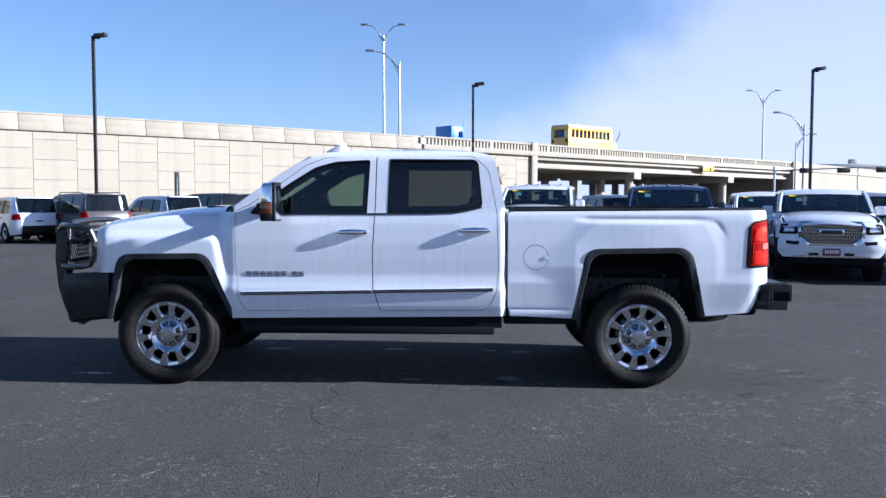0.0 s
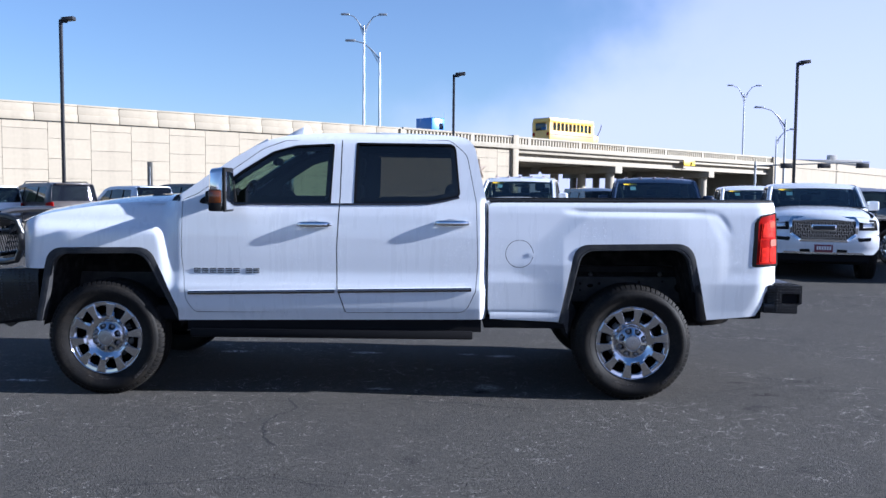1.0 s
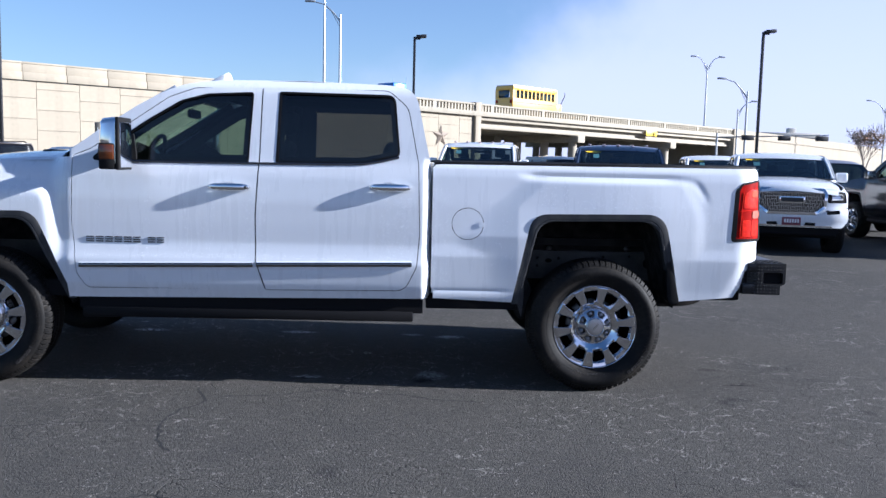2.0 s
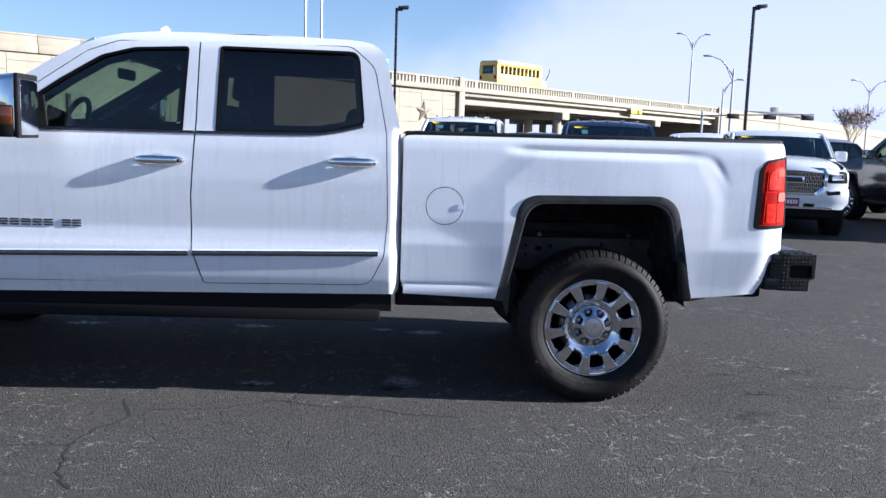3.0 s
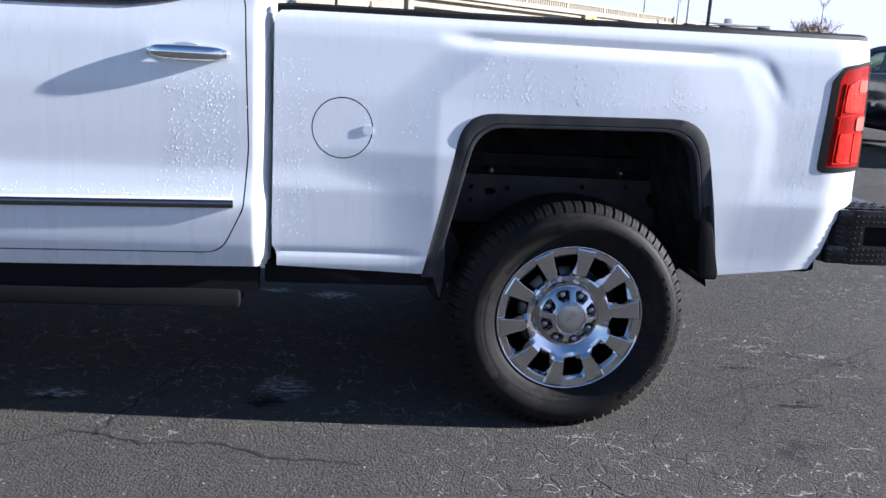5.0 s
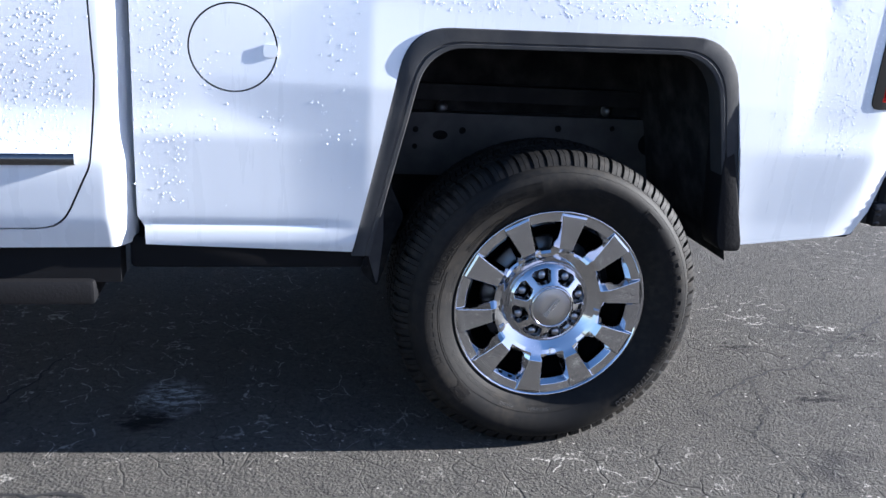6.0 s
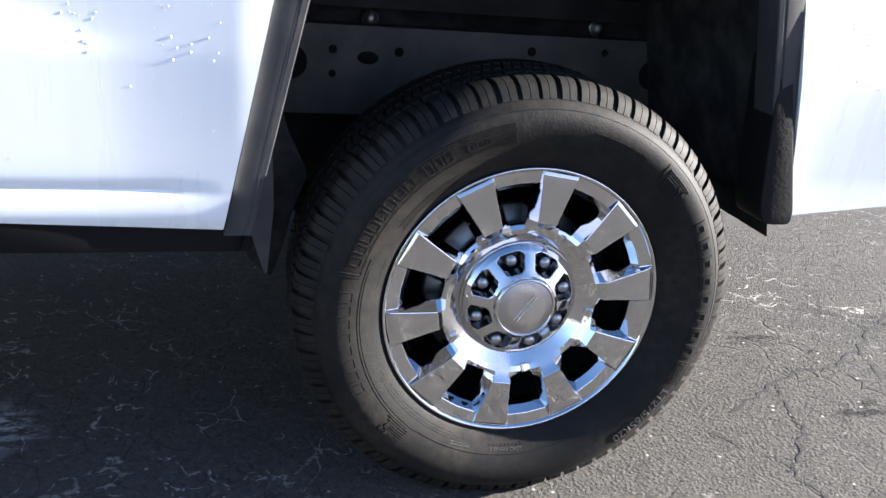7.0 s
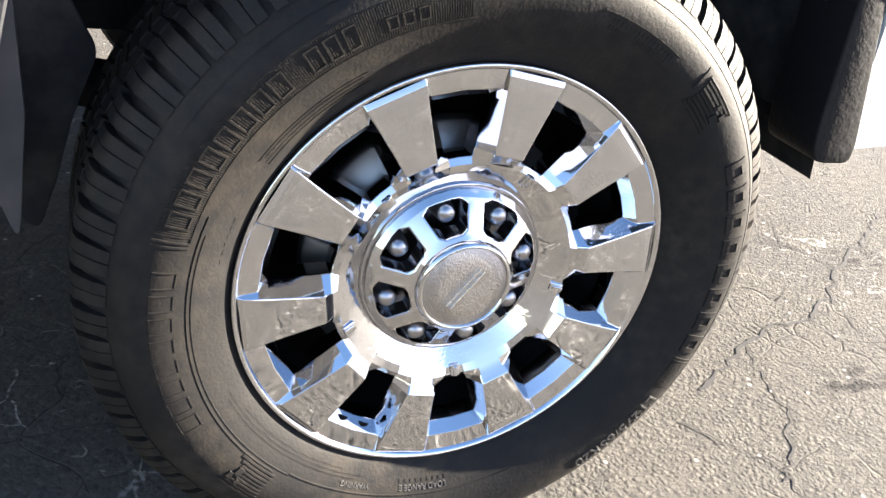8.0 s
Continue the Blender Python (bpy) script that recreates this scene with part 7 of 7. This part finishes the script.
for y in (-0.95, 0.95):
    part("tail_light", box(-0.03, 0.04, y - 0.15, y + 0.15, 1.55, 1.85, 0.02), M_RED, bus)
part("bonnet", box(8.8, 10.2, -1.0, 1.0, 0.75, 1.9, 0.15, None, 3), M_BUSY, bus)
for k in range(10):
    part("window", box(0.65 + k * 0.78, 1.25 + k * 0.78, 1.13, 1.145, 2.05, 2.72, 0.004), M_GLASS_F, bus)
part("side_stripe", box(0.2, 8.7, 1.198, 1.212, 1.62, 1.72), M_DARK, bus)
for x in (1.9, 9.4):
    part("wheel", tube([(x, 0.85, 0.5), (x, 1.22, 0.5)], 0.48, 20), M_RUBBER, bus)
part("crossing_mirror", tube([(10.0, 1.0, 1.9), (10.4, 1.2, 2.7), (10.4, 1.2, 3.0)], 0.05, 6), M_DARK, bus)

lorry = thing("lorry_cab", "blue lorry cab with chrome stacks on the overpass", "lorry", ROAD @ pose(42.5, -8.0, 5.62) @ Matrix.Diagonal((0.66, 1, 0.86, 1)))
part("cab", box(0, 2.6, -1.2, 1.2, 1.0, 3.5, 0.12, None, 3), M_BLUEBOX, lorry)
part("bonnet", box(2.6, 4.2, -0.9, 0.9, 0.9, 2.2, 0.15, None, 3), M_BLUEBOX, lorry)
part("side_window", box(1.5, 2.3, 1.19, 1.21, 2.2, 2.9, 0.02), M_GLASS_D, lorry)
for y in (-1.0, 1.0):
    part("exhaust_stack", tube([(2.7, y, 1.2), (2.7, y, 4.2)], 0.09, 8), M_CHROME, lorry)
for x in (0.3, 3.5):
    part("wheel", tube([(x, 0.9, 0.5), (x, 1.25, 0.5)], 0.5, 20), M_RUBBER, lorry)

# ---------------------------------------------------------------- tree and distance
def bare_tree(x, y, high, seed, leaves):
    rr = random.Random(seed)
    t = thing("street_tree", "leafless winter tree with some rust-brown leaves" if leaves else "leafless winter tree with fine twigs", "tree", pose(x, y, GZ(y)))
    wood = bmesh.new()
    tips = []

    def grow(p, d, length, rad, depth):
        pts, rads = [p], [rad]
        for k in range(3):
            d = (d + Vector((rr.uniform(-1, 1), rr.uniform(-1, 1), rr.uniform(-0.3, 0.6))) * 0.16).normalized()
            p = p + d * length / 3
            pts.append(p)
            rads.append(rad * (1 - 0.14 * (k + 1)))
        tube(pts, [max(q, 0.007) for q in rads], 6 if depth < 2 else 4, False, wood, False)
        if depth >= 5:
            tips.append(p)
            return
        for k in range(4 if depth < 3 else 3):
            a = rr.uniform(0, math.tau)
            nd = (d + 0.62 * Vector((math.cos(a), math.sin(a), rr.uniform(0.1, 0.9)))).normalized()
            grow(pts[-1] if k else pts[2], nd, length * rr.uniform(0.66, 0.84), rads[-1] * 0.58, depth + 1)

    grow(Vector((0, 0, 0)), Vector((0, 0, 1)), high * 0.16, high * 0.018, 0)
    part("trunk", wood, M_BARK, t)
    if leaves:
        lv = bmesh.new()
        for p in tips:
            if p.z > high * 0.42 or p.x < -0.10 * high:
                continue
            for k in range(2):
                q = p + Vector([rr.uniform(-0.35, 0.35) for _ in range(3)])
                u = Vector([rr.uniform(-1, 1) for _ in range(3)]).normalized() * 0.09
                v = u.cross(Vector([rr.uniform(-1, 1) for _ in range(3)])).normalized() * 0.06
                lv.faces.new([lv.verts.new(q + w) for w in (u, v, -u, -v)])
        part("crown", lv, M_LEAF, t)["kind"] = "stuff"


bare_tree(32.3, 57.31, 10.2, 4, True)
bare_tree(40.03, 60.62, 4.5, 9, False)
bare_tree(44.54, 62.45, 4.2, 12, False)


# ---------------------------------------------------------------- buildings behind the highway
fb = thing("far_building", "low white flat-roofed building beyond the overpass", "building", pose(57.22, 139.54, -2.4))
part("wall", box(0, 10.5, 0, 9, 0, 9.0, 0.05), M_FARBLD, fb)
part("roof_parapet", box(-0.3, 10.8, -0.3, 9.3, 9.0, 9.8, 0.05), M_FARBLD, fb)
part("roof_unit", box(6.4, 7.6, 2, 3.4, 9.8, 10.7, 0.05), M_FARBLD, fb)

# ---------------------------------------------------------------- marks on the asphalt
lot = bpy.data.objects["ground"]


def crack(points, wide, seed):
    """A ragged open crack through a few places."""
    rr = random.Random(seed)
    fine = [Vector(points[0])]
    for a, b in zip(points, points[1:]):
        a, b = Vector(a), Vector(b)
        n = max(2, int((b - a).length / 0.018))
        side_v = Vector((-(b - a).y, (b - a).x)).normalized()
        off = 0.0
        for k in range(1, n + 1):
            off = 0.7 * off + rr.uniform(-0.010, 0.010)
            fine.append(a.lerp(b, k / n) + side_v * (off if k < n else 0))
    bm = bmesh.new()
    prev = None
    for k, p in enumerate(fine):
        q = fine[min(k + 1, len(fine) - 1)] - fine[max(k - 1, 0)]
        s = Vector((-q.y, q.x)).normalized() if q.length > 0 else Vector((0, 1))
        w = 1.45 * wide * rr.uniform(0.45, 1.0) * (0.5 if rr.random() < 0.25 else 1)
        pair = [bm.verts.new((p.x + s.x * w / 2, p.y + s.y * w / 2, GZ(p.y) + 0.002)), bm.verts.new((p.x - s.x * w / 2, p.y - s.y * w / 2, GZ(p.y) + 0.002))]
        if prev:
            bm.faces.new((prev[0], prev[1], pair[1], pair[0]))
        prev = pair
    bmesh.ops.recalc_face_normals(bm, faces=bm.faces[:])
    for f in bm.faces:
        if f.normal.z < 0:
            f.normal_flip()
    part("crack", bm, M_CRACK, lot)


crack([(-2.35, -0.20), (-2.00, -0.16), (-1.75, 0.00), (-1.65, -0.04), (-1.49, -0.11), (-1.26, -0.10), (-1.03, -0.21), (-0.75, -0.26)], 0.011, 1)
crack([(-1.65, -0.04), (-1.61, 0.14), (-1.53, 0.37), (-1.42, 0.67)], 0.010, 2)
crack([(0.68, 0.28), (0.81, 0.36), (0.90, 0.41), (1.04, 0.47), (1.11, 0.47), (1.28, 0.55), (1.41, 0.68), (1.63, 0.79), (1.90, 1.00)], 0.008, 3)
crack([(1.41, 0.68), (1.36, 0.84), (1.45, 1.05)], 0.004, 4)
crack([(-2.38, -1.20), (-2.50, -1.00), (-2.57, -0.72), (-2.50, -0.46), (-2.42, -0.29), (-2.54, -0.02)], 0.013, 5)
crack([(-2.57, -0.70), (-2.90, -0.72), (-3.30, -0.82), (-3.76, -0.85)], 0.007, 6)
crack([(0.90, 0.41), (0.84, 0.20), (0.77, 0.12), (0.68, 0.03)], 0.004, 7)
crack([(1.28, 0.55), (1.24, 0.38), (1.30, 0.20), (1.22, 0.02)], 0.004, 8)
crack([(-3.0, -1.9), (-2.3, -1.75), (-1.9, -1.9)], 0.008, 9)
crack([(0.55, -0.42), (0.72, -0.20), (0.70, 0.03), (0.58, 0.20)], 0.004, 10)


# ---------------------------------------------------------------- beads of water on the near flank
def drops():
    rr = random.Random(11)
    spots = []

    def streak(x, z0, z1, wide, count):
        for _ in range(int(count * 1.4)):
            spots.append((rr.gauss(x, wide), rr.uniform(z0, z1), rr.uniform(0.0008, 0.0026 if x < 0.45 else 0.0021)))

    for x in (-1.22, -1.26, -1.30, -1.35, -1.39):
        streak(x, 0.83, 1.24, 0.018, 90)
    for x in (-2.15, -2.12, -2.21, -2.24):
        streak(x, 0.83, 1.30, 0.012, 45)
    for x in (-2.47, -2.52, -2.62, -2.86, -3.05, -3.17):
        streak(x, 0.83, 1.22, 0.02, 30)
    for x in (-1.05, -1.02, -0.99, -0.97):
        streak(x, 0.70, 1.30, 0.012, 55)
    for x in (-0.90, -0.75, -0.62, -0.55):
        streak(x, 0.85, 1.25, 0.02, 28)
    for _ in range(280):
        spots.append((rr.uniform(-0.40, 0.42), 1.19 + abs(rr.gauss(0, 0.055)), rr.uniform(0.0008, 0.0026)))
    for _ in range(420):
        spots.append((rr.uniform(-3.25, -1.2), 0.832 + abs(rr.gauss(0, 0.012)), rr.uniform(0.0009, 0.0026)))
    for x, n in ((0.61, 30), (0.66, 45), (0.70, 60), (0.745, 90), (0.78, 110), (0.81, 80), (0.85, 40)):
        streak(x, 0.86, 1.26, 0.010, n)
    for x in (0.50, 0.53, 0.56):
        streak(x, 0.95, 1.22, 0.012, 40)
    for x in (-0.36, -0.30, -0.22, -0.05, 0.08, 0.20, 0.31):
        streak(x, 1.19, 1.33, 0.014, 26)
    for _ in range(350):
        spots.append((rr.uniform(-3.2, 0.85), rr.uniform(0.66, 1.38), rr.uniform(0.0006, 0.0018)))
    for _ in range(280):
        spots.append((rr.uniform(-4.5, -3.4), rr.uniform(1.15, 1.34), rr.uniform(0.0008, 0.0026)))
    spots = [p for p in spots if not (-0.55 < p[0] < 0.56 and p[1] < 1.18) and not (p[0] < -3.3 and p[1] < 1.13)]
    x = np.array([p[0] for p in spots])
    z = np.array([p[1] for p in spots])
    y = side_y(x, z)
    bm = bmesh.new()
    for px, py, pz, (_, _, r) in zip(x, y, z, spots):
        r = r * 0.95
        top = bm.verts.new((px, py - r * 0.38, pz))
        low = rr.uniform(1.0, 1.8)
        ring = [bm.verts.new((px + r * 0.7 * math.cos(a), py - r * 0.27, pz + r * 0.7 * math.sin(a) * (low if math.sin(a) < 0 else 1))) for a in [math.tau * k / 6 for k in range(6)]]
        base = [bm.verts.new((px + r * math.cos(a), py + 0.0004, pz + r * math.sin(a) * (low if math.sin(a) < 0 else 1))) for a in [math.tau * k / 6 for k in range(6)]]
        for k in range(6):
            q = (k + 1) % 6
            bm.faces.new((top, ring[q], ring[k]))
            bm.faces.new((ring[k], ring[q], base[q], base[k]))
    bmesh.ops.recalc_face_normals(bm, faces=bm.faces[:])
    ob = part("water_beading", bm, M_WATER, hero, "beads of water, opaque white in place of sun glints", 80)
    ob["kind"] = "stuff"


drops()
